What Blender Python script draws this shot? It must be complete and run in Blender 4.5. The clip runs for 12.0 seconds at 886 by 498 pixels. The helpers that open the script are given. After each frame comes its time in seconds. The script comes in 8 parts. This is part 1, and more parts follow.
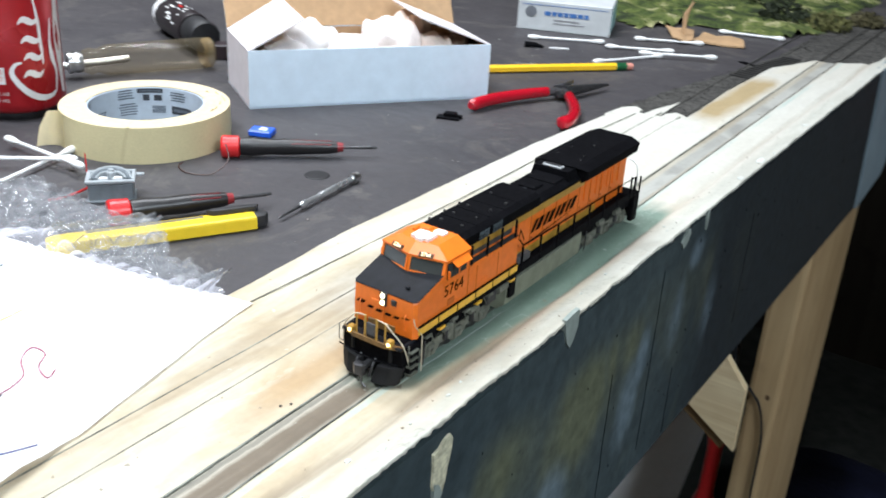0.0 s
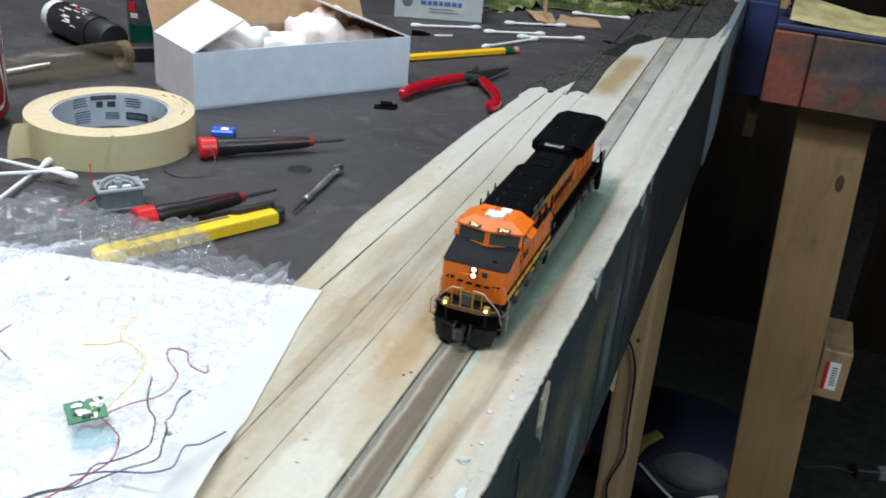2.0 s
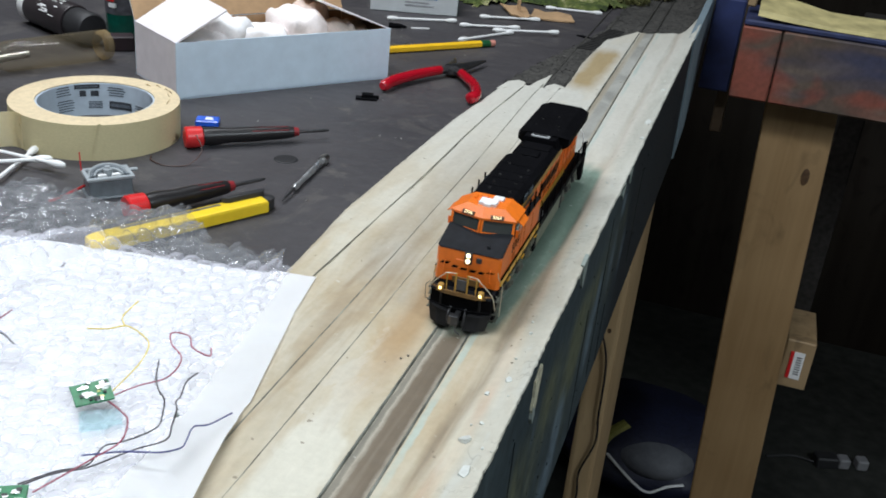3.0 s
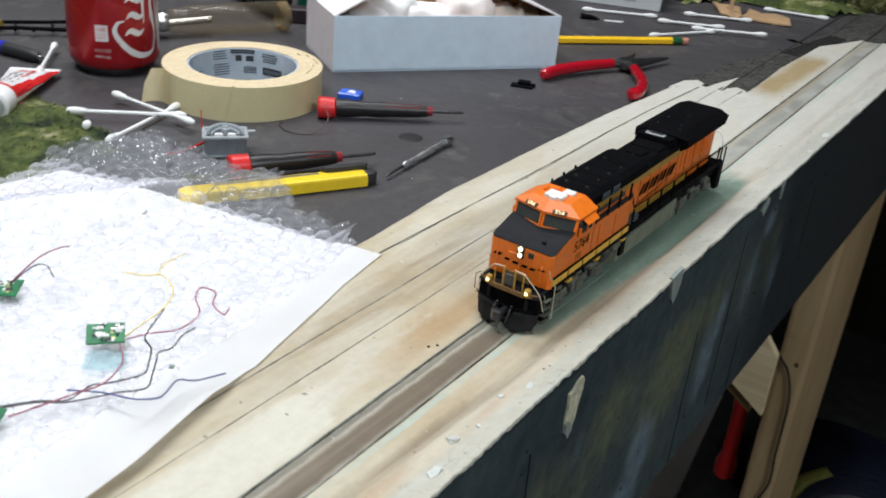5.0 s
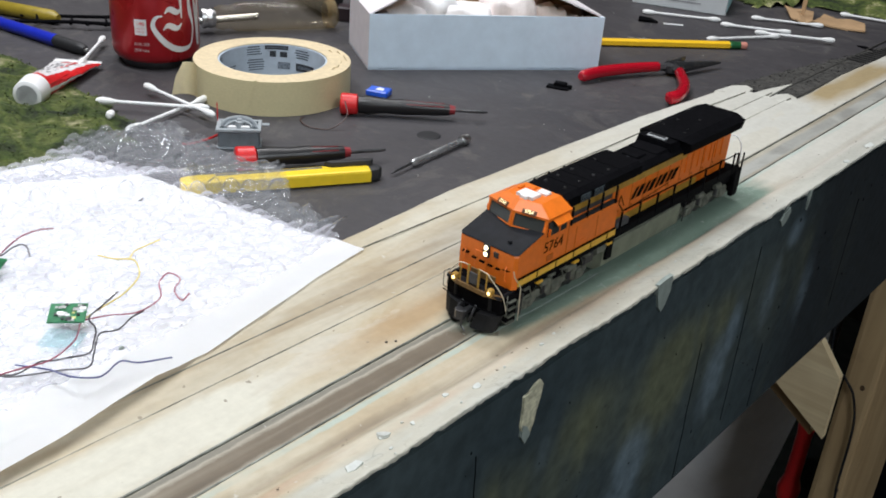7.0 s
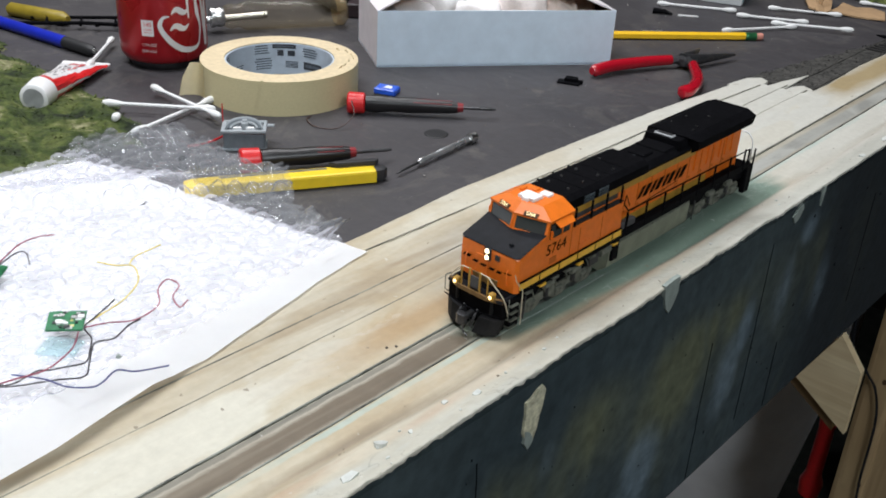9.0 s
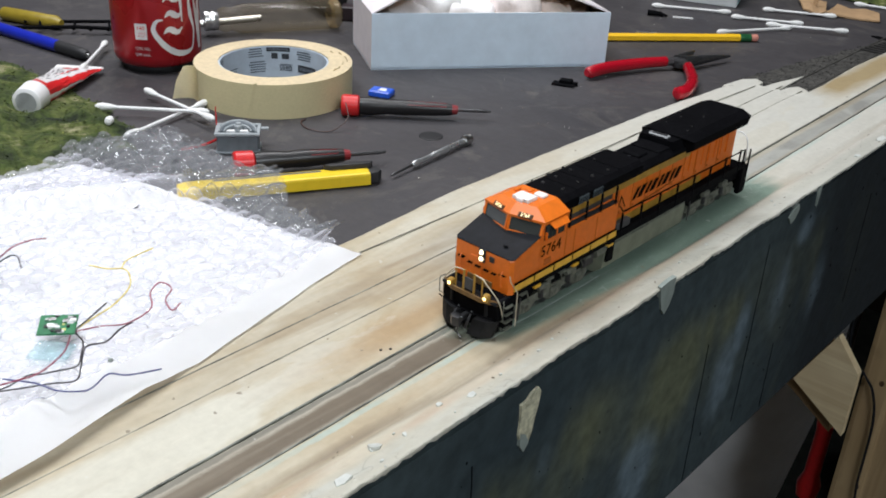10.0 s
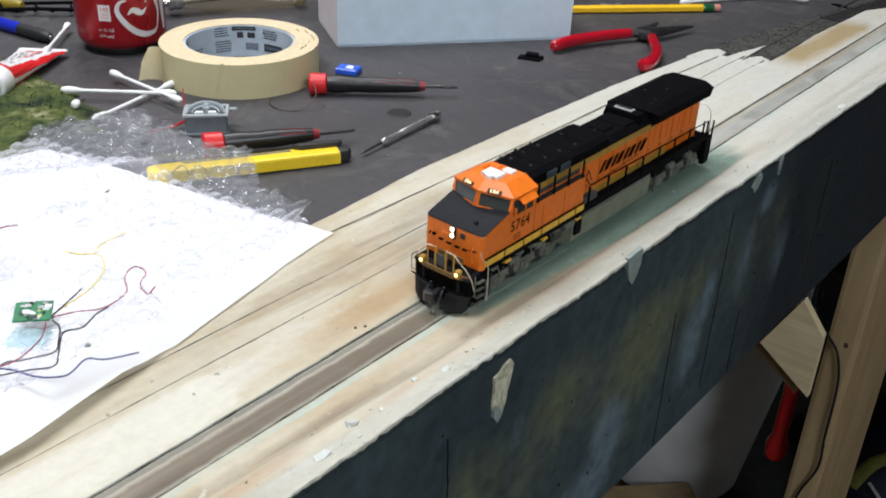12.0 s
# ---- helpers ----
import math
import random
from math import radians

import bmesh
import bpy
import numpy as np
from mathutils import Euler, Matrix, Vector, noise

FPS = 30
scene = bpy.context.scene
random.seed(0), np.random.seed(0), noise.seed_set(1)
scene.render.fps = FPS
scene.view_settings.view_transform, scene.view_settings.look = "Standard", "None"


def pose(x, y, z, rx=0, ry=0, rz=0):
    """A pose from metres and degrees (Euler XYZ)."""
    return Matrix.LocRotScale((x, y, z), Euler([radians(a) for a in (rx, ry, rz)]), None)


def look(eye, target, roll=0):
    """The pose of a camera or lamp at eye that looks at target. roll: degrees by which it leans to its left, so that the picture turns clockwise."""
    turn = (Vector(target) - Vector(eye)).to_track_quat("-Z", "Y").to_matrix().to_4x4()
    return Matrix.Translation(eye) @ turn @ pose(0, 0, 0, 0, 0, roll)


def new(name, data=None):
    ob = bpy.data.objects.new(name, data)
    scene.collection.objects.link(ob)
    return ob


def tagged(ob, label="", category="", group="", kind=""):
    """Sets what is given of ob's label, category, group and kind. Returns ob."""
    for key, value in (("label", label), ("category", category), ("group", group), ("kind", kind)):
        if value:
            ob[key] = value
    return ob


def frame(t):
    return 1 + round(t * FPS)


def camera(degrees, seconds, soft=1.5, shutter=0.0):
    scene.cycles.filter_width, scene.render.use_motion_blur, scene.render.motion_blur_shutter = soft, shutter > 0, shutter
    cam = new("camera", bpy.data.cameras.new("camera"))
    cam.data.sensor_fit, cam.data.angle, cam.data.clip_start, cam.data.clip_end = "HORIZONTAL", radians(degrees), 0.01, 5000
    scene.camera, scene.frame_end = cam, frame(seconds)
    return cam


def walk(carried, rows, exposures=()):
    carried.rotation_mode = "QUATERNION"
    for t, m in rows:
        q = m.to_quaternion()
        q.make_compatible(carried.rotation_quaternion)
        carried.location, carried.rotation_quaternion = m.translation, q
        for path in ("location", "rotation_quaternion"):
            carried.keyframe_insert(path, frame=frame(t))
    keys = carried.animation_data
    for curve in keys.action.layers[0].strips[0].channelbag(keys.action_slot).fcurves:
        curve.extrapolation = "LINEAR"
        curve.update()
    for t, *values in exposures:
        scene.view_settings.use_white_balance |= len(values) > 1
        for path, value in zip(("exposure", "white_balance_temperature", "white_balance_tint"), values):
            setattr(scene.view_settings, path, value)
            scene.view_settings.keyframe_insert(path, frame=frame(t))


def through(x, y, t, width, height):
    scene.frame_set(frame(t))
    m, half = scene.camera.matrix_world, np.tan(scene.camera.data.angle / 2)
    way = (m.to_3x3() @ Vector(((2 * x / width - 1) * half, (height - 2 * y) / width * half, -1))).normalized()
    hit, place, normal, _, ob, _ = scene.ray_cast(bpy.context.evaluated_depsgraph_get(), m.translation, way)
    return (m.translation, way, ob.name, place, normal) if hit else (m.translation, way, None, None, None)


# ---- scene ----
cam = camera(49.0, 12.0, 1.8, 0.5)
PATH = [
    (0, (0.1822, 0.2423, 0.229), (-0.8067, 1.7604, -0.618), 3.7),
    (0.5, (0.142, 0.2035, 0.23), (-0.6427, 1.8234, -0.641), 4.3),
    (1, (0.1126, 0.1604, 0.231), (-0.4861, 1.8386, -0.677), 4.7),
    (1.5, (0.101, 0.1387, 0.243), (-0.3888, 1.8816, -0.609), 6.9),
    (2, (0.0857, 0.1322, 0.244), (-0.4919, 1.8457, -0.611), 4.8),
    (2.5, (0.0726, 0.1266, 0.243), (-0.4241, 1.8707, -0.602), 5.9),
    (2.7, (0.0733, 0.1166, 0.244), (-0.4165, 1.8574, -0.61), 6.1),
    (4.3, (0.0837, 0.1313, 0.236), (-0.6032, 1.8041, -0.617), 5.5),
    (4.5, (0.098, 0.1418, 0.238), (-0.6326, 1.793, -0.623), 6.2),
    (5, (0.1492, 0.1773, 0.235), (-0.806, 1.6843, -0.67), 5.6),
    (5.5, (0.1797, 0.1943, 0.24), (-0.8566, 1.6328, -0.684), 5.8),
    (6, (0.1921, 0.206, 0.239), (-0.9028, 1.5952, -0.693), 5.1),
    (6.5, (0.1984, 0.2168, 0.235), (-0.9217, 1.5988, -0.679), 4.7),
    (6.7, (0.1974, 0.2178, 0.234), (-0.9277, 1.599, -0.676), 4.8),
    (8.3, (0.1997, 0.2277, 0.239), (-0.9538, 1.5618, -0.705), 3.1),
    (8.5, (0.1998, 0.2307, 0.237), (-0.9567, 1.5679, -0.699), 3.3),
    (9, (0.1998, 0.2307, 0.237), (-0.9597, 1.568, -0.694), 3.4),
    (9.5, (0.1988, 0.2298, 0.236), (-0.9515, 1.5727, -0.7), 3.6),
    (10, (0.1999, 0.2327, 0.235), (-0.9584, 1.5769, -0.688), 3.2),
    (10.5, (0.1998, 0.2307, 0.236), (-0.946, 1.5906, -0.68), 3.3),
    (11, (0.2018, 0.2287, 0.236), (-0.9403, 1.5784, -0.699), 2.7),
    (11.5, (0.2056, 0.2246, 0.238), (-0.8935, 1.5709, -0.752), 2.3),
    (12, (0.2028, 0.2286, 0.24), (-0.8908, 1.5939, -0.73), 2.8),
]
EXPOSURES = [(0.0, 0.70, 6050, 8), (0.5, 0.53, 6000, 7), (1.0, 0.38, 5900, 6), (1.5, 0.25, 5850, 5), (2.0, 0.01, 6020, 7), (2.5, -0.09, 6060, 7), (4.5, -0.05, 6280, 8), (5.5, -0.03, 6330, 9), (9.0, -0.05, 6340, 10), (10.5, -0.08, 6340, 10), (12.0, 0.07, 6300, 10)]
walk(cam, [(t, look(eye, target, roll)) for t, eye, target, roll in PATH], EXPOSURES)

# ---------------------------------------------------------------- light
world = bpy.data.worlds.new("world")
scene.world = world
world.use_nodes = True
world.node_tree.nodes["Background"].inputs[0].default_value = (0.9, 0.95, 1.0, 1)
world.node_tree.nodes["Background"].inputs[1].default_value = 0.02


def area_lamp(name, x, y, z, sx, sy, watts, colour, turn=0):
    data = bpy.data.lights.new(name, "AREA")
    data.shape, data.size, data.size_y = "RECTANGLE", sx, sy
    data.energy, data.color = watts, colour
    ob = new(name, data)
    ob.matrix_world = pose(x, y, z, 0, 0, turn)
    return ob


# third lamp is an unseen fill, added to brighten the fascia and under-table
LAMPS = [(-0.80, 1.10, 0, 13.0, (1.0, 0.985, 0.985)), (-0.45, 0.22, 0, 20.6, (0.985, 1.0, 1.02)), (1.5, -0.28, 90, 36.0, (0.94, 1.0, 1.03))]
for lx, ly, turn, watts, tint in LAMPS:
    area_lamp("fluorescent_or_fill_light", lx, ly, 1.318, 1.2, 0.24, watts, tint, turn)


# ---------------------------------------------------------------- materials
def nodes_of(name):
    m = bpy.data.materials.new(name)
    m.use_nodes = True
    return m, m.node_tree.nodes, m.node_tree.links, m.node_tree.nodes["Principled BSDF"]


def ramp(nt, links, fac, stops):
    r = nt.new("ShaderNodeValToRGB")
    el = r.color_ramp.elements
    while len(el) < len(stops):
        el.new(0.5)
    for e, (p, c) in zip(el, stops):
        e.position = p
        e.color = (*c, 1) if len(c) == 3 else c
    links.new(fac, r.inputs[0])
    return r.outputs[0]


def noise_tex(nt, links, scale, detail=4.0, rough=0.55, stretch=None, coord="Object", warp=0.0):
    tc = nt.new("ShaderNodeTexCoord")
    n = nt.new("ShaderNodeTexNoise")
    n.inputs["Scale"].default_value = scale
    n.inputs["Detail"].default_value = detail
    n.inputs["Roughness"].default_value = rough
    n.inputs["Distortion"].default_value = warp
    mp = nt.new("ShaderNodeMapping")
    mp.inputs["Scale"].default_value = stretch or (1, 1, 1)
    links.new(tc.outputs[coord], mp.inputs[0])
    links.new(mp.outputs[0], n.inputs["Vector"])
    return n.outputs["Fac"]


def mix(nt, links, fac, a, b, mode="MIX"):
    m = nt.new("ShaderNodeMix")
    m.data_type, m.blend_type = "RGBA", mode
    for sock, v in ((m.inputs[0], fac), (m.inputs[6], a), (m.inputs[7], b)):
        if hasattr(v, "is_output"):
            links.new(v, sock)
        elif isinstance(v, (int, float)):
            sock.default_value = v
        else:
            sock.default_value = (*v, 1)
    return m.outputs[2]


def maths(nt, links, op, a, b=0.0, c=0.0, clamp=False):
    m = nt.new("ShaderNodeMath")
    m.operation, m.use_clamp = op, clamp
    for sock, v in zip(m.inputs, (a, b, c)):
        if hasattr(v, "is_output"):
            links.new(v, sock)
        else:
            sock.default_value = v
    return m.outputs[0]


def bump(nt, links, bsdf, height, strength, dist):
    b = nt.new("ShaderNodeBump")
    b.inputs["Strength"].default_value = strength
    b.inputs["Distance"].default_value = dist
    links.new(height, b.inputs["Height"])
    links.new(b.outputs[0], bsdf.inputs["Normal"])


def plain(name, colour, rough=0.5, metal=0.0, vary=0.15, scale=120.0, bumpy=0.0, spec=0.5, stretch=None, coat=0.0):
    """A surface with a little mottling at two scales and fine relief."""
    m, nt, links, bsdf = nodes_of(name)
    a = noise_tex(nt, links, scale, stretch=stretch)
    b = noise_tex(nt, links, scale * 0.13, detail=2.0)
    lo = [max(0.0, c * (1 - vary)) for c in colour]
    hi = [min(1.0, c * (1 + vary)) for c in colour]
    c1 = ramp(nt, links, a, [(0.3, lo), (0.7, hi)])
    c2 = ramp(nt, links, b, [(0.3, [1 - vary * 0.6] * 3), (0.7, [1, 1, 1])])
    links.new(mix(nt, links, 1.0, c1, c2, "MULTIPLY"), bsdf.inputs["Base Color"])
    r = nt.new("ShaderNodeMapRange")
    r.inputs[3].default_value, r.inputs[4].default_value = rough * 0.85, min(1.0, rough * 1.15)
    links.new(b, r.inputs[0])
    links.new(r.outputs[0], bsdf.inputs["Roughness"])
    bsdf.inputs["Metallic"].default_value = metal
    bsdf.inputs["Specular IOR Level"].default_value = spec
    bsdf.inputs["Coat Weight"].default_value = coat
    if bumpy:
        bump(nt, links, bsdf, a, 1.0, bumpy)
    return m


def glow(name, colour, strength):
    m, nt, links, bsdf = nodes_of(name)
    bsdf.inputs["Base Color"].default_value = (*colour, 1)
    bsdf.inputs["Emission Color"].default_value = (*colour, 1)
    bsdf.inputs["Emission Strength"].default_value = strength
    return m


def thin_film(name, gloss=0.18, rough=0.12, haze=0.1, haze_colour=(0.85, 0.87, 0.9), through_colour=(0.96, 0.97, 0.98)):
    """Clear plastic film: mostly see-through, a little gloss and haze."""
    m, nt, links, bsdf = nodes_of(name)
    out = nt["Material Output"]
    bsdf.inputs["Base Color"].default_value = (*haze_colour, 1)
    bsdf.inputs["Roughness"].default_value = rough
    bsdf.inputs["Specular IOR Level"].default_value = 1.0
    tr = nt.new("ShaderNodeBsdfTransparent")
    tr.inputs[0].default_value = (*through_colour, 1)
    lw = nt.new("ShaderNodeLayerWeight")
    lw.inputs[0].default_value = 0.35
    f = maths(nt, links, "MULTIPLY_ADD", lw.outputs["Facing"], gloss, haze, True)
    mx = nt.new("ShaderNodeMixShader")
    links.new(f, mx.inputs[0])
    links.new(tr.outputs[0], mx.inputs[1])
    links.new(bsdf.outputs[0], mx.inputs[2])
    links.new(mx.outputs[0], out.inputs[0])
    return m


def paper_like(name, colour, through=0.45):
    """A thin sheet that lets part of the light through."""
    m, nt, links, bsdf = nodes_of(name)
    c = ramp(nt, links, noise_tex(nt, links, 300), [(0.3, [v * 0.93 for v in colour]), (0.7, colour)])
    links.new(c, bsdf.inputs["Base Color"])
    bsdf.inputs["Roughness"].default_value = 0.65
    tl = nt.new("ShaderNodeBsdfTranslucent")
    links.new(c, tl.inputs[0])
    mx = nt.new("ShaderNodeMixShader")
    mx.inputs[0].default_value = through
    links.new(bsdf.outputs[0], mx.inputs[1])
    links.new(tl.outputs[0], mx.inputs[2])
    links.new(mx.outputs[0], nt["Material Output"].inputs[0])
    return m


def wood(name, light, dark, scale=18.0, rough=0.6, axis=2, dirt=0.55):
    m, nt, links, bsdf = nodes_of(name)
    st = [1.0, 1.0, 1.0]
    st[axis] = 0.06
    g = noise_tex(nt, links, scale * 4, detail=5, stretch=st, warp=0.6)
    k = noise_tex(nt, links, scale * 0.4, detail=2)
    c = ramp(nt, links, g, [(0.25, dark), (0.6, light), (0.8, [v * 1.08 for v in light])])
    c2 = ramp(nt, links, k, [(0.25, (0.8, 0.76, 0.7)), (0.6, (1, 1, 1))])
    c = mix(nt, links, 1.0, c, c2, "MULTIPLY")
    grime = noise_tex(nt, links, 24, detail=6, stretch=[1 if v == 1.0 else 0.5 for v in st], warp=1.2)
    c = mix(nt, links, ramp(nt, links, grime, [(0.56, (0, 0, 0)), (0.72, (dirt, dirt, dirt))]), c, [v * 0.35 for v in dark])
    links.new(c, bsdf.inputs["Base Color"])
    bsdf.inputs["Roughness"].default_value = rough
    bump(nt, links, bsdf, g, 0.6, 0.0006)
    return m


# ---------------------------------------------------------------- mesh helpers
def link_mesh(name, bm, mats, smooth=False):
    me = bpy.data.meshes.new(name)
    bmesh.ops.recalc_face_normals(bm, faces=bm.faces)
    bm.to_mesh(me)
    bm.free()
    for m in mats if isinstance(mats, (list, tuple)) else [mats]:
        me.materials.append(m)
    if smooth:
        me.polygons.foreach_set("use_smooth", [True] * len(me.polygons))
        me.set_sharp_from_angle(angle=radians(40))
    return new(name, me)


def part(name, bm, mats, parent, label="", smooth=False):
    ob = link_mesh(name, bm, mats, smooth)
    ob.parent = parent
    return tagged(ob, label)


def thing(name, label, category, m=None, group="", kind=""):
    ob = new(name)
    ob.empty_display_size = 0.01
    ob.matrix_world = m or Matrix.Identity(4)
    return tagged(ob, label, category, group, kind)


def solo(name, bm, mats, label, category, m=None, smooth=False, group="", kind=""):
    ob = link_mesh(name, bm, mats, smooth)
    if m:
        ob.matrix_world = m
    return tagged(ob, label, category, group, kind)


def box(x0, x1, y0, y1, z0, z1, bevel=0.0, bm=None, seg=1):
    bm = bm or bmesh.new()
    made = bmesh.ops.create_cube(bm, size=1.0)["verts"]
    for v in made:
        v.co = Vector(((x0 + x1) / 2 + v.co.x * (x1 - x0), (y0 + y1) / 2 + v.co.y * (y1 - y0), (z0 + z1) / 2 + v.co.z * (z1 - z0)))
    if bevel:
        edges = list({e for v in made for e in v.link_edges})
        bmesh.ops.bevel(bm, geom=edges, offset=bevel, segments=seg, affect="EDGES", profile=0.6)
    return bm


def lathe(profile, seg=32, bm=None, m=None, close=True):
    """profile: (radius, height) pairs, turned about z."""
    bm = bm or bmesh.new()
    rings = []
    for r, z in profile:
        if r < 1e-7:
            rings.append([bm.verts.new((0, 0, z))])
        else:
            rings.append([bm.verts.new((r * math.cos(2 * math.pi * i / seg), r * math.sin(2 * math.pi * i / seg), z)) for i in range(seg)])
    for a, b in zip(rings, rings[1:]):
        for i in range(seg):
            j = (i + 1) % seg
            q = [a[i % len(a)], a[j % len(a)], b[j % len(b)], b[i % len(b)]]
            q = list(dict.fromkeys(q))
            if len(q) > 2:
                bm.faces.new(q)
    if close:
        for r in (rings[0], rings[-1]):
            if len(r) > 2:
                bm.faces.new(r)
    if m:
        bmesh.ops.transform(bm, matrix=m, verts=[v for r in rings for v in r])
    return bm


def tube(points, radius, seg=8, bm=None, caps=True):
    """A round bar along points; radius: one number or one for each point."""
    bm = bm or bmesh.new()
    pts = [Vector(p) for p in points]
    rad = radius if isinstance(radius, (list, tuple)) else [radius] * len(pts)
    up, rings = None, []
    for i, p in enumerate(pts):
        d = (pts[min(i + 1, len(pts) - 1)] - pts[max(i - 1, 0)]).normalized()
        if up is None:
            up = d.orthogonal().normalized()
        up = (up - d * up.dot(d)).normalized()
        side = d.cross(up)
        rings.append([bm.verts.new(p + rad[i] * (math.cos(a) * up + math.sin(a) * side)) for a in (2 * math.pi * k / seg for k in range(seg))])
    for a, b in zip(rings, rings[1:]):
        for k in range(seg):
            bm.faces.new((a[k], a[(k + 1) % seg], b[(k + 1) % seg], b[k]))
    if caps:
        bm.faces.new(rings[0])
        bm.faces.new(rings[-1][::-1])
    return bm


def curve_points(ctrl, steps=8):
    """Points on a smooth curve through ctrl."""
    p = [Vector(c) for c in ctrl]
    p = [2 * p[0] - p[1], *p, 2 * p[-1] - p[-2]]
    out = []
    for i in range(1, len(p) - 2):
        for s in range(steps):
            t = s / steps
            a, b, c, d = p[i - 1:i + 3]
            out.append(0.5 * (2 * b + (c - a) * t + (2 * a - 5 * b + 4 * c - d) * t * t + (3 * b - a - 3 * c + d) * t ** 3))
    return [*out, p[-2]]


def prism(poly, z0, z1, bm=None, bevel=0.0):
    bm = bm or bmesh.new()
    lo = [bm.verts.new((x, y, z0)) for x, y in poly]
    hi = [bm.verts.new((x, y, z1)) for x, y in poly]
    n = len(poly)
    top = bm.faces.new(hi)
    bm.faces.new(lo[::-1])
    for i in range(n):
        bm.faces.new((lo[i], lo[(i + 1) % n], hi[(i + 1) % n], hi[i]))
    if bevel:
        bmesh.ops.bevel(bm, geom=list(top.edges), offset=bevel, segments=2, affect="EDGES", profile=0.6)
    return bm


def side_prism(poly, x0, x1, bm=None):
    """poly in (y, z), drawn out along x."""
    bm = bm or bmesh.new()
    lo = [bm.verts.new((x0, y, z)) for y, z in poly]
    hi = [bm.verts.new((x1, y, z)) for y, z in poly]
    n = len(poly)
    bm.faces.new(hi)
    bm.faces.new(lo[::-1])
    for i in range(n):
        bm.faces.new((lo[i], lo[(i + 1) % n], hi[(i + 1) % n], hi[i]))
    return bm


def end_prism(poly, y0, y1, bm=None):
    """poly in (x, z), drawn out along y."""
    bm = bm or bmesh.new()
    lo = [bm.verts.new((x, y0, z)) for x, z in poly]
    hi = [bm.verts.new((x, y1, z)) for x, z in poly]
    n = len(poly)
    bm.faces.new(hi)
    bm.faces.new(lo[::-1])
    for i in range(n):
        bm.faces.new((lo[i], lo[(i + 1) % n], hi[(i + 1) % n], hi[i]))
    return bm


def grid(xs, ys, height, bm=None):
    """A sheet over the lines xs, ys with its height from a function; None leaves a gap."""
    bm = bm or bmesh.new()
    rows = []
    for y in ys:
        row = []
        for x in xs:
            h = height(x, y)
            row.append(None if h is None else bm.verts.new(h if isinstance(h, (tuple, Vector)) else (x, y, h)))
        rows.append(row)
    for a, b in zip(rows, rows[1:]):
        for i in range(len(xs) - 1):
            q = [a[i], a[i + 1], b[i + 1], b[i]]
            if all(q):
                bm.faces.new(q)
    return bm


def span(a, b, n):
    return [a + (b - a) * i / n for i in range(n + 1)]


def lerp_at(knots, y):
    """Piecewise linear value at y of (y, value) knots."""
    if y <= knots[0][0]:
        return knots[0][1]
    for (a, va), (b, vb) in zip(knots, knots[1:]):
        if y <= b:
            return va + (vb - va) * (y - a) / (b - a)
    return knots[-1][1]


def flat_text(body, size, extrude=0.0001):
    """Letters as a mesh, centred, in the xy plane."""
    cu = bpy.data.curves.new("letters", "FONT")
    cu.body, cu.size, cu.extrude = body, size, extrude
    cu.align_x, cu.align_y = "CENTER", "CENTER"
    cu.resolution_u = 2
    ob = new("letters", cu)
    me = bpy.data.meshes.new_from_object(ob.evaluated_get(bpy.context.evaluated_depsgraph_get()))
    bpy.data.objects.remove(ob)
    bpy.data.curves.remove(cu)
    bm = bmesh.new()
    bm.from_mesh(me)
    bpy.data.meshes.remove(me)
    return bm


def aim(a, b, z=0.0):
    """A pose at a with its x axis towards b, level."""
    return pose(a[0], a[1], z, 0, 0, math.degrees(math.atan2(b[1] - a[1], b[0] - a[0])))


def n3(x, y, z=0.0, s=1.0):
    return noise.noise(Vector((x * s, y * s, z * s)))


# ---------------------------------------------------------------- palette
M_TABLE = plain("table_paint", (0.072, 0.074, 0.086), 0.62, vary=0.22, scale=60, bumpy=0.0006)
M_ORANGE = plain("orange_paint", (0.76, 0.168, 0.012), 0.42, vary=0.07, scale=300, spec=0.4)
M_BLACK = plain("black_paint", (0.005, 0.005, 0.006), 0.6, vary=0.3, scale=400, spec=0.02)
M_DARK = plain("dark_rubber", (0.018, 0.018, 0.02), 0.55, vary=0.25, scale=300)
M_YELLOW = plain("yellow_paint", (0.75, 0.42, 0.03), 0.45, vary=0.1, scale=300)
M_WEATHER = plain("weathered_grey", (0.125, 0.130, 0.104), 0.8, vary=0.4, scale=260, bumpy=0.0003)
M_WHITE = plain("white_paint", (0.82, 0.82, 0.82), 0.5, vary=0.04)
M_SILVER = plain("bare_steel", (0.62, 0.62, 0.62), 0.28, metal=1.0, vary=0.12, scale=300)
M_DSTEEL = plain("dark_steel", (0.1, 0.1, 0.105), 0.4, metal=0.8, vary=0.3, scale=250)
M_RED = plain("red_plastic", (0.62, 0.02, 0.022), 0.33, vary=0.08, scale=200)
M_DEEP_RED = plain("deep_red", (0.16, 0.012, 0.016), 0.4, vary=0.1)
M_WIN = plain("window_tint", (0.045, 0.050, 0.048), 0.08, vary=0.1, spec=0.7)
M_GLOW = glow("warm_bulb", (1.0, 0.83, 0.5), 3.5)
M_DITCH = glow("ditch_bulb", (1.0, 0.72, 0.3), 3.0)
M_PINE = wood("pine", (0.48, 0.345, 0.19), (0.37, 0.25, 0.128), 14, dirt=0.3)
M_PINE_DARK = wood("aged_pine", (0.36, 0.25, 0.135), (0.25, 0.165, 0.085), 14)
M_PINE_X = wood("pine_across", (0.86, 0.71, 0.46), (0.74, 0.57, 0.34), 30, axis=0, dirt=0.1)
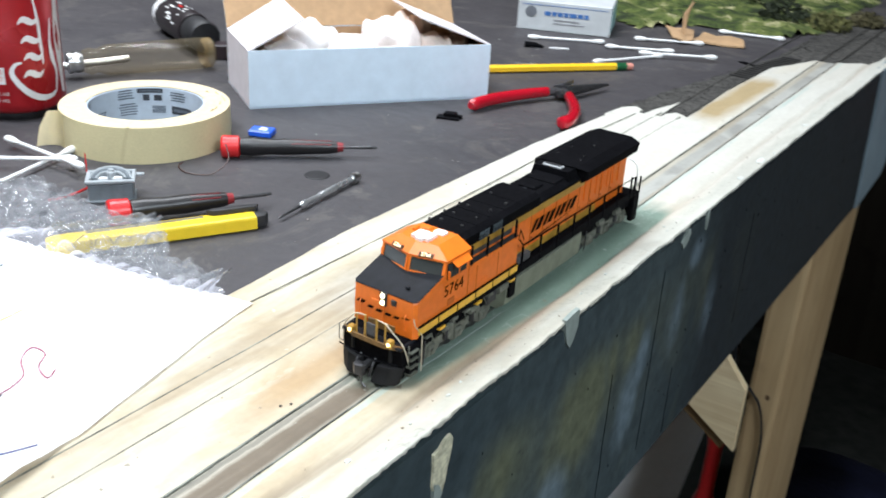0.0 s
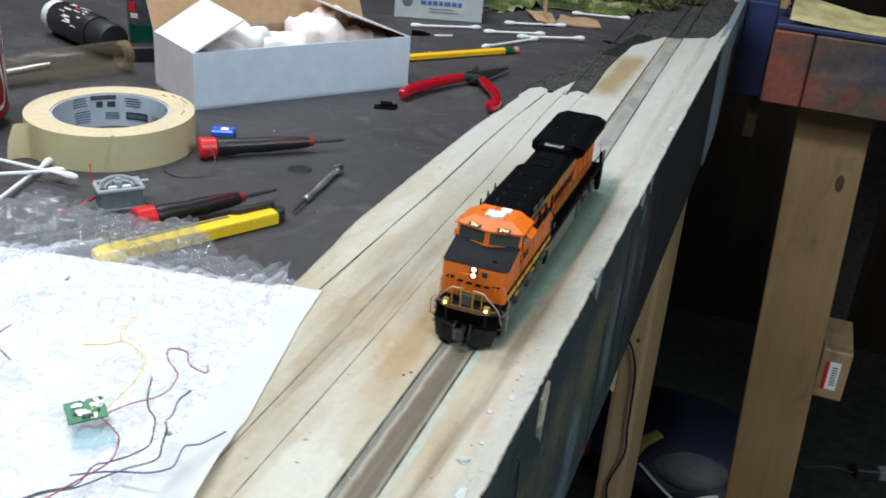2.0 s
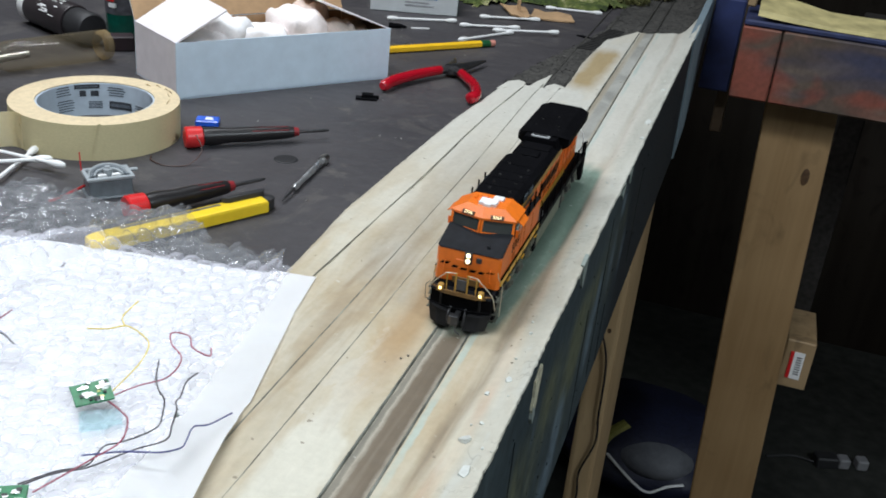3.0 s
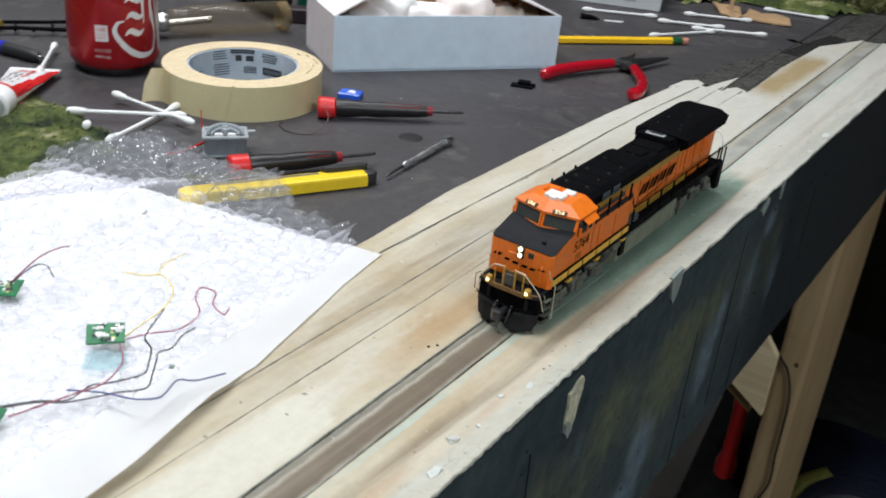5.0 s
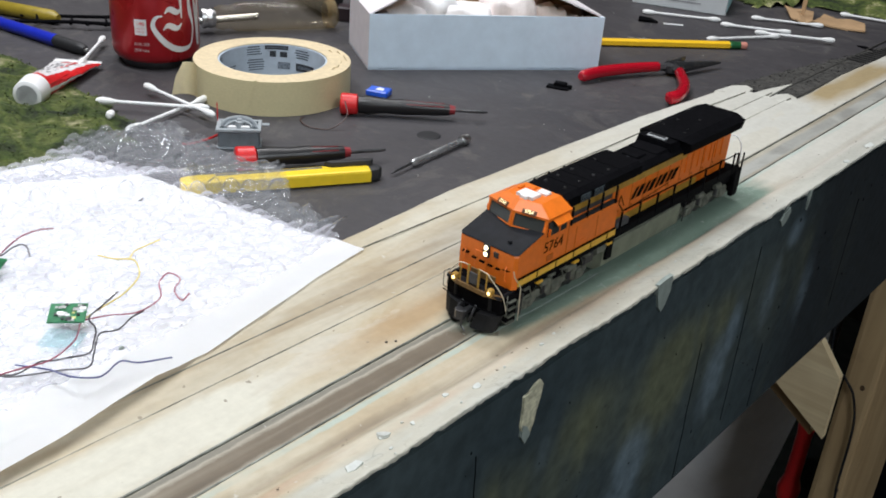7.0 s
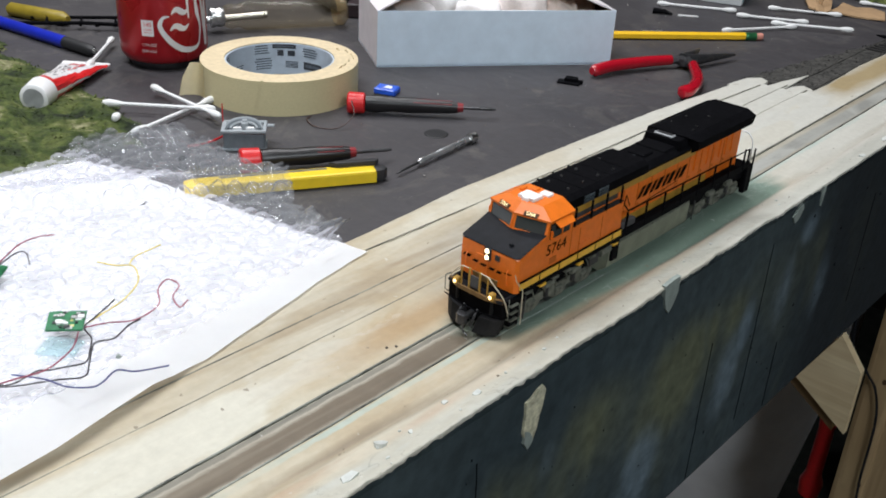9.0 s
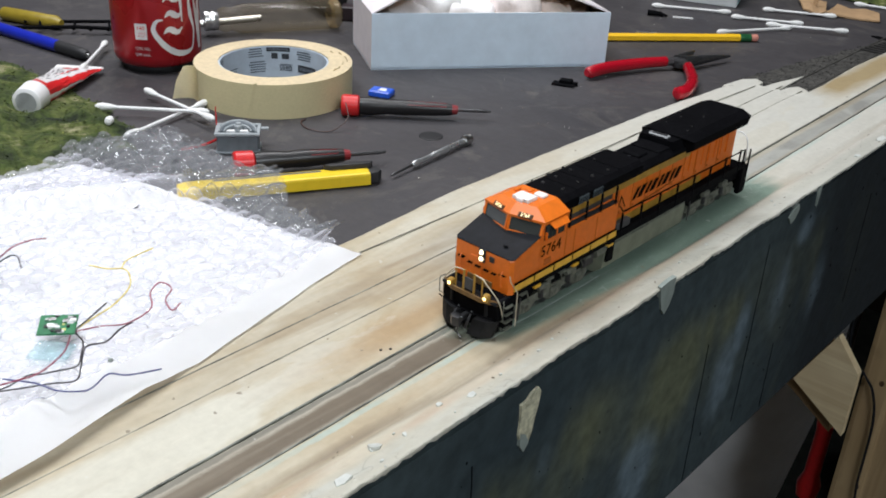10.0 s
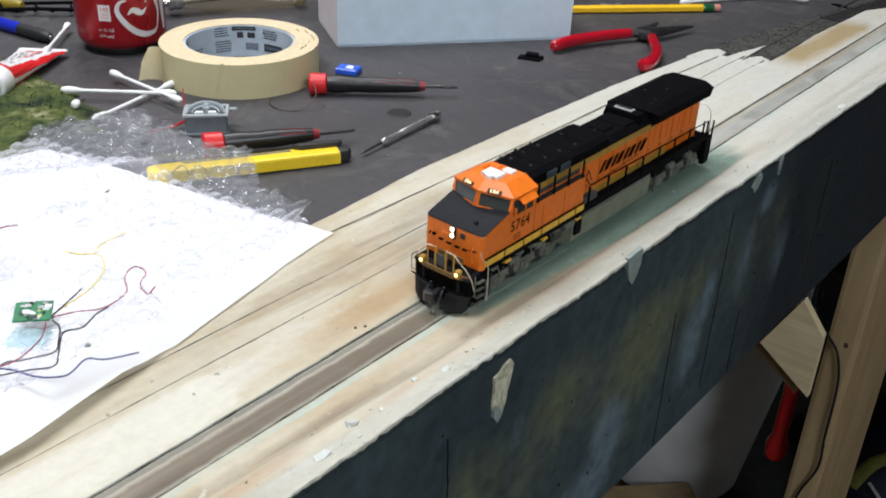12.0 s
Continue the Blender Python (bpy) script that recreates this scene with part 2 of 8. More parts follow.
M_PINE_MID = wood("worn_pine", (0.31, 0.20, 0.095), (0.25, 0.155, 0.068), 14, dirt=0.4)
M_CREAM = plain("wall_paint", (0.6, 0.58, 0.54), 0.8, vary=0.06, scale=40, bumpy=0.0004)
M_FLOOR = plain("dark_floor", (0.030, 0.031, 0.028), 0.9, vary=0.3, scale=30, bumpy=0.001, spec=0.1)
M_RAIL = plain("rail_steel", (0.09, 0.08, 0.07), 0.45, metal=0.7, vary=0.35, scale=180)
M_KRAFT = plain("kraft_card", (0.42, 0.27, 0.145), 0.8, vary=0.1, scale=150)

# ---------------------------------------------------------------- room
FLOOR = -1.0
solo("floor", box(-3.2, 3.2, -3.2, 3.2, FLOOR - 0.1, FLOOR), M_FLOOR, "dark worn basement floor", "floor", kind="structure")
solo("ceiling", box(-3.2, 3.2, -3.2, 3.2, 1.4, 1.5), M_CREAM, "plain painted basement ceiling", "ceiling", kind="structure")
# darkness of the unlit space behind the bench is put into this wall's colour
M_PANEL = wood("unlit_dark_panelling", (0.019, 0.016, 0.013), (0.013, 0.010, 0.008), 6)
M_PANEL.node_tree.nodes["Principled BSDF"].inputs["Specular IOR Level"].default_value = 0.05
for nm, b in (("wall_north", (-3.2, 3.2, 2.6, 2.7)), ("wall_south", (-3.2, 3.2, -3.3, -3.2)), ("wall_west", (-3.3, -3.2, -3.2, 3.2)), ("wall_east", (3.2, 3.3, -3.2, 3.2))):
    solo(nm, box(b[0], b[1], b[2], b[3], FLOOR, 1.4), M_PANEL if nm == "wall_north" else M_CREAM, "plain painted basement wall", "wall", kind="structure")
# the third housing belongs to the added fill lamp
for lx, ly, turn, watts, tint in LAMPS:
    fx = thing("ceiling_light", "white ceiling fixture, fluorescent or added for fill", "ceiling light", pose(lx, ly, 1.4, 0, 0, turn), "ceiling lights")
    part("housing", box(-0.63, 0.63, -0.15, 0.15, -0.075, 0.0, 0.012), M_WHITE, fx)

# ---------------------------------------------------------------- layout table
TX0, TY0, TY1 = -1.35, -0.45, 2.2
FX = 0.0138     # fascia's outer face


def m_table():
    m, nt, links, bsdf = nodes_of("scuffed_table_paint")
    a = noise_tex(nt, links, 9, 5)
    b = noise_tex(nt, links, 140, 4)
    c = noise_tex(nt, links, 26, 6, 0.7, stretch=(1, 1.6, 1), warp=0.8)
    base = ramp(nt, links, a, [(0.3, (0.041, 0.038, 0.0425)), (0.7, (0.059, 0.0545, 0.058))])
    grain = ramp(nt, links, b, [(0.3, (0.86, 0.86, 0.86)), (0.7, (1.05, 1.05, 1.05))])
    dust = ramp(nt, links, c, [(0.60, (0, 0, 0)), (0.78, (0.5, 0.5, 0.5))])
    col = mix(nt, links, 1.0, base, grain, "MULTIPLY")
    smear = noise_tex(nt, links, 13, 6, 0.75, warp=1.4)
    film = ramp(nt, links, smear, [(0.54, (0, 0, 0)), (0.60, (0.22, 0.22, 0.22)), (0.64, (0.05, 0.05, 0.05)), (0.74, (0.4, 0.4, 0.4))])
    col = mix(nt, links, film, col, (0.165, 0.150, 0.130))
    fleck = ramp(nt, links, noise_tex(nt, links, 380, 2, 0.5), [(0.77, (0, 0, 0)), (0.80, (0.5, 0.5, 0.5))])
    col = mix(nt, links, fleck, col, (0.20, 0.19, 0.175))
    links.new(mix(nt, links, dust, col, (0.19, 0.17, 0.145)), bsdf.inputs["Base Color"])
    rr = ramp(nt, links, c, [(0.3, (0.5, 0.5, 0.5)), (0.7, (0.68, 0.68, 0.68))])
    links.new(rr, bsdf.inputs["Roughness"])
    bump(nt, links, bsdf, b, 0.5, 0.0006)
    return m


table = thing("layout_table", "dark grey painted layout table top on wooden posts", "table", pose(0, 0, 0))
part("tabletop", box(TX0, -0.005, TY0, TY1, -0.02, 0.0, 0.0), m_table(), table)


def post(x0, x1, y0, y1, z0, z1, mat, parent, lean=0.0, bevel=0.003):
    bm = box(x0, x1, y0, y1, z0, z1, bevel, seg=2)
    for v in bm.verts:
        v.co.x += lean * (z1 - v.co.z) / (z1 - z0)
    part("leg", bm, mat, parent)


post(-0.041, -0.005, 1.25, 1.46, FLOOR, -0.02, M_PINE, table, 0.006, 0.006)
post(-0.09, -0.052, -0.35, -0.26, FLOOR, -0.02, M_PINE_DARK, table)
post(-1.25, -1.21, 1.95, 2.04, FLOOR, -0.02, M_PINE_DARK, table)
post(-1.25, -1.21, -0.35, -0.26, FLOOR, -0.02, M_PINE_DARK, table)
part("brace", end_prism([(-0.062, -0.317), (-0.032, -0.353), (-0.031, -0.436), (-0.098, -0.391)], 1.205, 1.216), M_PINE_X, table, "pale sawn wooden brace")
# added slab: its darker wood stands in for the brace's shaded lower edge
part("brace_edge_shade", end_prism([(-0.078, -0.332), (-0.060, -0.365), (-0.048, -0.446), (-0.114, -0.403)], 1.2165, 1.235), M_PINE_MID, table, "added dark slab in place of the brace's own shaded edge")
part("joist", box(-0.10, -0.05, 0.2, 1.24, -0.11, -0.02, 0.003), M_PINE_DARK, table)


def m_fascia():
    m, nt, links, bsdf = nodes_of("fascia_paint")
    tc = nt.new("ShaderNodeTexCoord")
    sep = nt.new("ShaderNodeSeparateXYZ")
    links.new(tc.outputs["Object"], sep.inputs[0])
    a = noise_tex(nt, links, 11.0, 4, 0.6, stretch=(1, 1, 0.5), warp=0.4)
    b = noise_tex(nt, links, 120, 5)
    d = noise_tex(nt, links, 12, 3, 0.5, stretch=(1, 1.5, 0.5), warp=0.6)
    g = noise_tex(nt, links, 8.5, 3, 0.55, stretch=(1, 1.2, 0.7), warp=0.6)
    sc = noise_tex(nt, links, 60, 4, 0.7, stretch=(1, 0.6, 1.4), warp=1.0)
    fl = noise_tex(nt, links, 210, 2, 0.5)
    base = ramp(nt, links, a, [(0.3, (0.031, 0.045, 0.052)), (0.66, (0.052, 0.070, 0.076))])
    # base colour darkens over the far length
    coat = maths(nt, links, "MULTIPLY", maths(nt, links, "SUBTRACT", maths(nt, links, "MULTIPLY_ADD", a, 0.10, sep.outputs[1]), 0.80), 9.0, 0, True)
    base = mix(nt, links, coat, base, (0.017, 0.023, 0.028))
    # olive patches fade out over the upper hand's width and the far length
    worn = maths(nt, links, "MULTIPLY_ADD", sep.outputs[2], -38.0, -0.55)
    worn = maths(nt, links, "ADD", worn, maths(nt, links, "MULTIPLY_ADD", a, 1.2, -0.6), 0, True)
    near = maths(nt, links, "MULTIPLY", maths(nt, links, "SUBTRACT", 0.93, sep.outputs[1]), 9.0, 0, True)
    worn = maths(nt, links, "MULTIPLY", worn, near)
    def blotch_at(y, z, ry, rz):
        """A soft round stain on the board, its edge pushed about by noise."""
        dy = maths(nt, links, "DIVIDE", maths(nt, links, "SUBTRACT", sep.outputs[1], y), ry)
        dz = maths(nt, links, "DIVIDE", maths(nt, links, "SUBTRACT", sep.outputs[2], z), rz)
        r2 = maths(nt, links, "ADD", maths(nt, links, "MULTIPLY", dy, dy), maths(nt, links, "MULTIPLY", dz, dz))
        r2 = maths(nt, links, "ADD", r2, maths(nt, links, "MULTIPLY_ADD", d, 3.6, -1.7))
        k = maths(nt, links, "SUBTRACT", 1.0, maths(nt, links, "MULTIPLY", r2, 0.6), 0, True)
        return maths(nt, links, "MULTIPLY", k, k)

    def gather(spots):
        total = None
        for sp in spots:
            one = blotch_at(*sp)
            total = one if total is None else maths(nt, links, "MAXIMUM", total, one)
        return total

    olive = maths(nt, links, "MAXIMUM", gather([(0.640, -0.060, 0.045, 0.040), (0.565, -0.050, 0.040, 0.035), (0.510, -0.075, 0.050, 0.050), (0.690, -0.045, 0.030, 0.025), (0.44, -0.08, 0.04, 0.05)]), ramp(nt, links, g, [(0.52, (0, 0, 0)), (0.72, (0.5, 0.5, 0.5))]))
    blue = gather([(0.708, -0.092, 0.017, 0.030), (0.722, -0.066, 0.010, 0.022), (0.618, -0.108, 0.018, 0.028), (0.600, -0.135, 0.030, 0.020), (0.770, -0.060, 0.016, 0.030), (0.525, -0.048, 0.008, 0.014), (0.835, -0.075, 0.014, 0.030), (0.790, -0.020, 0.012, 0.012)])
    dark = ramp(nt, links, sc, [(0.66, (0, 0, 0)), (0.74, (0.8, 0.8, 0.8))])
    speck = ramp(nt, links, fl, [(0.80, (0, 0, 0)), (0.84, (0.7, 0.7, 0.7))])
    c = mix(nt, links, maths(nt, links, "MULTIPLY", olive, worn), base, (0.110, 0.121, 0.078))
    c = mix(nt, links, maths(nt, links, "MULTIPLY", blue, 0.65), c, (0.15, 0.20, 0.24))
    c = mix(nt, links, dark, c, (0.026, 0.030, 0.036))
    c = mix(nt, links, speck, c, (0.24, 0.26, 0.25))
    gr = ramp(nt, links, b, [(0.3, (0.72, 0.72, 0.72)), (0.7, (1.2, 1.2, 1.2))])
    links.new(mix(nt, links, 1.0, c, gr, "MULTIPLY"), bsdf.inputs["Base Color"])
    bsdf.inputs["Roughness"].default_value = 0.68
    bsdf.inputs["Specular IOR Level"].default_value = 0.3
    bump(nt, links, bsdf, b, 0.6, 0.0008)
    return m


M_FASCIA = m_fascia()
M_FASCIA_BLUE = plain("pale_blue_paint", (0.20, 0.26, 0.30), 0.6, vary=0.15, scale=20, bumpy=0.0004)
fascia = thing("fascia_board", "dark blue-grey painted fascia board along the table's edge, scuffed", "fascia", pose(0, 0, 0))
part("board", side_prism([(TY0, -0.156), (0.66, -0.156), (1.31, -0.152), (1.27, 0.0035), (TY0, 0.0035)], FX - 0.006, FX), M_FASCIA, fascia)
part("end_board", side_prism([(1.312, -0.152), (1.42, -0.142), (1.52, -0.052), (1.60, -0.03), (1.64, 0.02), (1.50, 0.014), (1.272, 0.0075)], FX - 0.006, FX + 0.002), M_FASCIA_BLUE, fascia, "pale blue painted end board")



def chip(outline, y, z, mat, label, depth=0.0012):
    """A flake on the board's face: outline in (y, z) about (y, z)."""
    part("paint_chip", side_prism([(y + a, z + b) for a, b in outline], FX - 0.001, FX + depth), mat, fascia, label)


M_FLAKE = plain("bare_flake", (0.60, 0.57, 0.41), 0.8, vary=0.45, scale=260, bumpy=0.001)
M_DRIP = plain("plaster_drip", (0.27, 0.31, 0.285), 0.7, vary=0.15, scale=150)
chip([(0.0, 0.0), (0.0045, 0.001), (0.0065, -0.002), (0.0055, -0.009), (0.0040, -0.014), (0.0028, -0.021), (0.0005, -0.0265), (-0.0040, -0.0255), (-0.0065, -0.0190), (-0.0062, -0.0085), (-0.0068, -0.0030), (-0.0025, -0.0022)], 0.5090, -0.0015, M_FLAKE, "ragged flake of bare board")
chip([(-0.0050, -0.018), (-0.0016, -0.0200), (0.0012, -0.0255), (-0.0022, -0.0290), (-0.0052, -0.0245)], 0.5085, -0.0015, M_DRIP, "greyed tip of a bare flake", 0.0016)
chip([(0.0005, 0.015), (0.0070, 0.0150), (0.0072, 0.006), (0.0045, 0.000), (0.0008, -0.004), (-0.0030, 0.000), (-0.0058, 0.008), (-0.0068, 0.014)], 0.6150, -0.004, M_DRIP, "dried plaster drip")
chip([(0.0, 0.003), (0.006, 0.005), (0.008, 0.001), (0.004, -0.004), (-0.001, -0.006), (-0.005, -0.001)], 0.760, 0.000, M_DRIP, "dried plaster splash")
chip([(0.0, 0.004), (0.003, 0.003), (0.002, -0.006), (0.001, -0.010), (-0.0005, -0.003)], 0.795, 0.004, M_DRIP, "dried plaster drip")
for cy, top, low in ((0.680, -0.055, -0.155), (0.737, -0.012, -0.140), (0.782, -0.100, -0.152), (0.474, -0.020, -0.060), (0.905, -0.030, -0.120)):
    part("crack", tube([(FX - 0.0002, cy + 0.002 * t + 0.0008 * n3(t, cy, 0, 9), top + (low - top) * t) for t in span(0, 1, 8)], 0.0005, 5), M_BLACK, fascia, "thin crack in the board")
rnd_f = random.Random(4)
for k in range(80):
    cy, cz, r = rnd_f.uniform(0.40, 1.25), rnd_f.uniform(-0.135, -0.012), rnd_f.choice((0.0004, 0.0005, 0.0007, 0.0012))
    part("pit", lathe([(0.0, 0.0004), (r * 0.7, 0.0003), (r, 0.0)], 7, m=pose(FX - 0.0001, cy, cz, 0, 90, 0) @ Matrix.Diagonal((1.3, rnd_f.uniform(0.5, 1.0), 1, 1))), M_BLACK, fascia)

# ---------------------------------------------------------------- plaster strip
LEFT = [(-0.45, -0.12), (0.3, -0.125), (0.5414, -0.133), (0.6306, -0.1394), (0.7326, -0.1389), (0.84, -0.1377), (0.95, -0.131), (0.985, -0.127)]
TRACK2 = [(-0.45, -0.075), (0.38, -0.0785), (0.51, -0.0793), (0.6, -0.0803), (0.75, -0.083), (0.92, -0.0885), (1.0, -0.0888), (1.6, -0.099)]
LINE3 = [(0.535, -0.1160), (0.60, -0.1152), (0.711, -0.1142), (0.81, -0.1150), (0.871, -0.1142), (0.9636, -0.1105)]
MAIN = [(-0.45, -0.022), (0.4, -0.0308), (0.52, -0.0320), (0.8, -0.0335), (1.0, -0.037), (1.25, -0.0407), (1.6, -0.0455)]
GAUGE = 0.0165


def plaster_height(x, y):
    """Height of the plaster skin over the table: troughs along the tracks, a ridge on the rim."""
    h = 0.0035 + 0.0007 * n3(x * 3, y, 1.0, 16) + 0.00035 * n3(x * 2, y, 4.0, 60)
    dm = abs(x - lerp_at(MAIN, y))
    k = min(1.0, max(0.0, (0.0105 - dm) / 0.004))
    h += (0.0026 - h) * k * k * (3 - 2 * k) + 0.00025 * k * n3(x, y, 2, 90)
    d2 = abs(x - lerp_at(TRACK2, y))
    k = min(1.0, max(0.0, (0.0120 - d2) / 0.006))
    h += (0.0030 - h) * k * k * (3 - 2 * k)
    # a shallow groove beside the main track, then the slope of the rim
    d = x - min(-0.006, max(-0.013, -0.0115 + (y - 0.39) * 0.055))
    h -= 0.0016 * math.exp(-(d / 0.0030) ** 2)
    rim = min(1.0, max(0.0, (x + 0.008) / 0.0215))
    lump = max(0.0, n3(x * 1.3, y, 7, 110)) ** 2 * min(1.0, max(0.0, (x - 0.001) / 0.006))
    h += 0.0060 * rim * (0.95 + 0.15 * n3(x, y, 7, 45)) + 0.0003 * rim * n3(x, y, 3, 170) + 0.0012 * lump
    return h


def plaster_skin():
    bm = bmesh.new()
    ys = span(-0.45, 0.295, 90) + span(0.30, 0.90, 640) + span(0.902, 1.56, 330)
    n = 96
    rows = []
    for y in ys:
        x0 = lerp_at(LEFT, y)
        x1 = 0.0138 + 0.0006 * n3(0, y, 9, 55) + 0.0005 * n3(0, y, 5, 210) + 0.0004 * n3(0, y, 6, 380)
        if y > 0.968:
            x0 = lerp_at([(0.968, -0.129), (0.975, -0.0790), (1.023, -0.0780), (1.095, -0.0824), (1.2128, -0.080), (1.28, -0.055), (1.290, -0.032), (1.3174, -0.003), (1.4324, 0.006), (1.56, 0.009)], y)
        x0 += 0.0006 * n3(0, y, 13, 40) + 0.0004 * n3(0, y, 14, 160)
        row = []
        for i in range(n + 1):
            x = x0 + (x1 - x0) * i / n
            z = plaster_height(x, y)
            edge = min(1.0, (x - x0) / 0.004)
            far = min(1.0, max(0.0, (1.56 - y) / 0.01))
            row.append(bm.verts.new((x, y, max(0.0006, z * (0.25 + 0.75 * edge) * far))))
        # ragged lip down to the fascia
        hang = 0.0019 + 0.0009 * n3(0, y, 21, 60) + 0.0011 * n3(0, y, 23, 230) + 0.0006 * n3(0, y, 27, 390)
        for k, (dx, dz) in enumerate(((0.0005, 0.10), (0.0008, 0.4), (0.0009, 0.7), (0.0007, 1.0))):
            w = 0.0004 * n3(k * 3.1, y, 2, 150)
            row.append(bm.verts.new((min(x1 + dx, FX + 0.0014) + 0.4 * w, y, row[n].co.z - dz * max(0.0009, hang))))
        low = bm.verts.new((row[0].co.x, y, -0.002))
        rows.append([low, *row])
    for a, b in zip(rows, rows[1:]):
        for i in range(len(a) - 1):
            bm.faces.new((a[i], a[i + 1], b[i + 1], b[i]))
    return bm


def m_plaster():
    m, nt, links, bsdf = nodes_of("painted_plaster")
    tc = nt.new("ShaderNodeTexCoord")
    sep = nt.new("ShaderNodeSeparateXYZ")
    links.new(tc.outputs["Object"], sep.inputs[0])
    X, Y = sep.outputs[0], sep.outputs[1]
    big = noise_tex(nt, links, 9, 4, 0.55, stretch=(2.2, 0.7, 1), warp=0.5)
    blot = noise_tex(nt, links, 24, 4, 0.6, stretch=(1.4, 0.5, 1), warp=0.8)
    streak = noise_tex(nt, links, 34, 3, 0.5, stretch=(2.4, 0.16, 1), warp=0.5)
    fine = noise_tex(nt, links, 240, 5, 0.6)
    spots = noise_tex(nt, links, 75, 2, 0.5)
    crumb = noise_tex(nt, links, 170, 5, 0.7, stretch=(1, 0.45, 1), warp=0.6)

    def band(v, lo, hi, soft):
        a = maths(nt, links, "SUBTRACT", v, lo)
        a = maths(nt, links, "DIVIDE", a, soft, 0, True)
        b = maths(nt, links, "SUBTRACT", hi, v)
        b = maths(nt, links, "DIVIDE", b, soft, 0, True)
        return maths(nt, links, "MULTIPLY", a, b)

    def wash(col, mask, amount, tone):
        return mix(nt, links, maths(nt, links, "MULTIPLY", mask, amount, 0, True), col, tone)

    # distance from the main line's middle, which drifts a little along the way
    drift = maths(nt, links, "MULTIPLY_ADD", Y, -0.0095, -0.0268)
    D = maths(nt, links, "SUBTRACT", X, drift)
    wob = maths(nt, links, "MULTIPLY_ADD", blot, 0.016, -0.008)
    Dw = maths(nt, links, "ADD", D, wob)
    Xw = maths(nt, links, "ADD", X, wob)
    base = ramp(nt, links, big, [(0.32, (0.50, 0.45, 0.345)), (0.5, (0.555, 0.515, 0.41)), (0.68, (0.59, 0.57, 0.49))])
    near = maths(nt, links, "MULTIPLY", maths(nt, links, "SUBTRACT", 0.86, Y), 3.0, 0, True)
    base = mix(nt, links, maths(nt, links, "MULTIPLY_ADD", near, -0.7, 0.7), base, (0.575, 0.572, 0.535))
    blotch = ramp(nt, links, blot, [(0.38, (0, 0, 0)), (0.62, (1, 1, 1))])
    long_s = ramp(nt, links, streak, [(0.36, (0, 0, 0)), (0.62, (1, 1, 1))])
    c = wash(base, maths(nt, links, "MULTIPLY", blotch, near), 0.75, (0.43, 0.345, 0.215))
    # a crisp-edged pale coat left between the tracks
    coat = ramp(nt, links, noise_tex(nt, links, 21, 5, 0.6, stretch=(1.5, 0.45, 1), warp=0.6), [(0.515, (0, 0, 0)), (0.53, (0.8, 0.8, 0.8)), (0.66, (0.8, 0.8, 0.8)), (0.675, (0.25, 0.25, 0.25))])
    c = wash(c, maths(nt, links, "MULTIPLY", coat, band(X, -0.072, -0.034, 0.004)), 0.8, (0.565, 0.535, 0.455))
    # brown washes along both tracks
    t2 = band(Xw, -0.112, -0.060, 0.018)
    c = wash(c, maths(nt, links, "MULTIPLY", maths(nt, links, "MULTIPLY", t2, near), maths(nt, links, "MAXIMUM", long_s, 0.3)), 0.9, (0.30, 0.23, 0.145))
    bw = maths(nt, links, "MULTIPLY", band(Dw, -0.034, -0.006, 0.010), band(Y, 0.425, 0.66, 0.07))
    c = wash(c, bw, 0.85, (0.38, 0.255, 0.13))
    br = maths(nt, links, "MULTIPLY", band(Dw, 0.010, 0.032, 0.008), maths(nt, links, "MULTIPLY", long_s, near))
    c = wash(c, br, 0.6, (0.40, 0.31, 0.20))
    Yw = maths(nt, links, "ADD", Y, maths(nt, links, "MULTIPLY", wob, 2.6))
    c = wash(c, maths(nt, links, "MULTIPLY", band(Yw, -0.5, 0.418, 0.006), band(Xw, -0.068, -0.040, 0.004)), 0.85, (0.60, 0.575, 0.485))
    # brown bed of the main line, grey and mottled at its sides, paler past the locomotive
    ahead = maths(nt, links, "MULTIPLY", maths(nt, links, "SUBTRACT", Y, 0.70), 16.0, 0, True)
    tone = mix(nt, links, ahead, ramp(nt, links, streak, [(0.3, (0.102, 0.078, 0.052)), (0.5, (0.145, 0.112, 0.076)), (0.68, (0.22, 0.185, 0.135))]), ramp(nt, links, blot, [(0.4, (0.27, 0.27, 0.25)), (0.6, (0.40, 0.40, 0.37))]))
    fray = maths(nt, links, "ADD", D, maths(nt, links, "MULTIPLY_ADD", crumb, 0.0032, -0.0016))
    c = wash(c, band(D, -0.0094, 0.0088, 0.0012), 1.0, ramp(nt, links, streak, [(0.36, (0.30, 0.265, 0.205)), (0.62, (0.43, 0.40, 0.33))]))
    c = wash(c, band(fray, -0.0046, 0.0072, 0.0020), 0.95, tone)
    gritty = maths(nt, links, "MULTIPLY", band(fray, -0.0080, -0.0048, 0.0008), ramp(nt, links, streak, [(0.34, (0.25, 0.25, 0.25)), (0.56, (1, 1, 1))]))
    c = wash(c, maths(nt, links, "MULTIPLY", gritty, maths(nt, links, "SUBTRACT", 1.0, ahead)), 0.8, (0.105, 0.10, 0.080))
    pale = band(fray, 0.0088, 0.0128, 0.0010)
    c = wash(c, maths(nt, links, "MULTIPLY", pale, blotch), 0.75, (0.40, 0.50, 0.46))
    # brown streak plus painted shadow in the groove, pink plaster between it and rim
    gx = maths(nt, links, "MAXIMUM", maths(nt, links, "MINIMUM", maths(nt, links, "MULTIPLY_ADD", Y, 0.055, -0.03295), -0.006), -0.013)
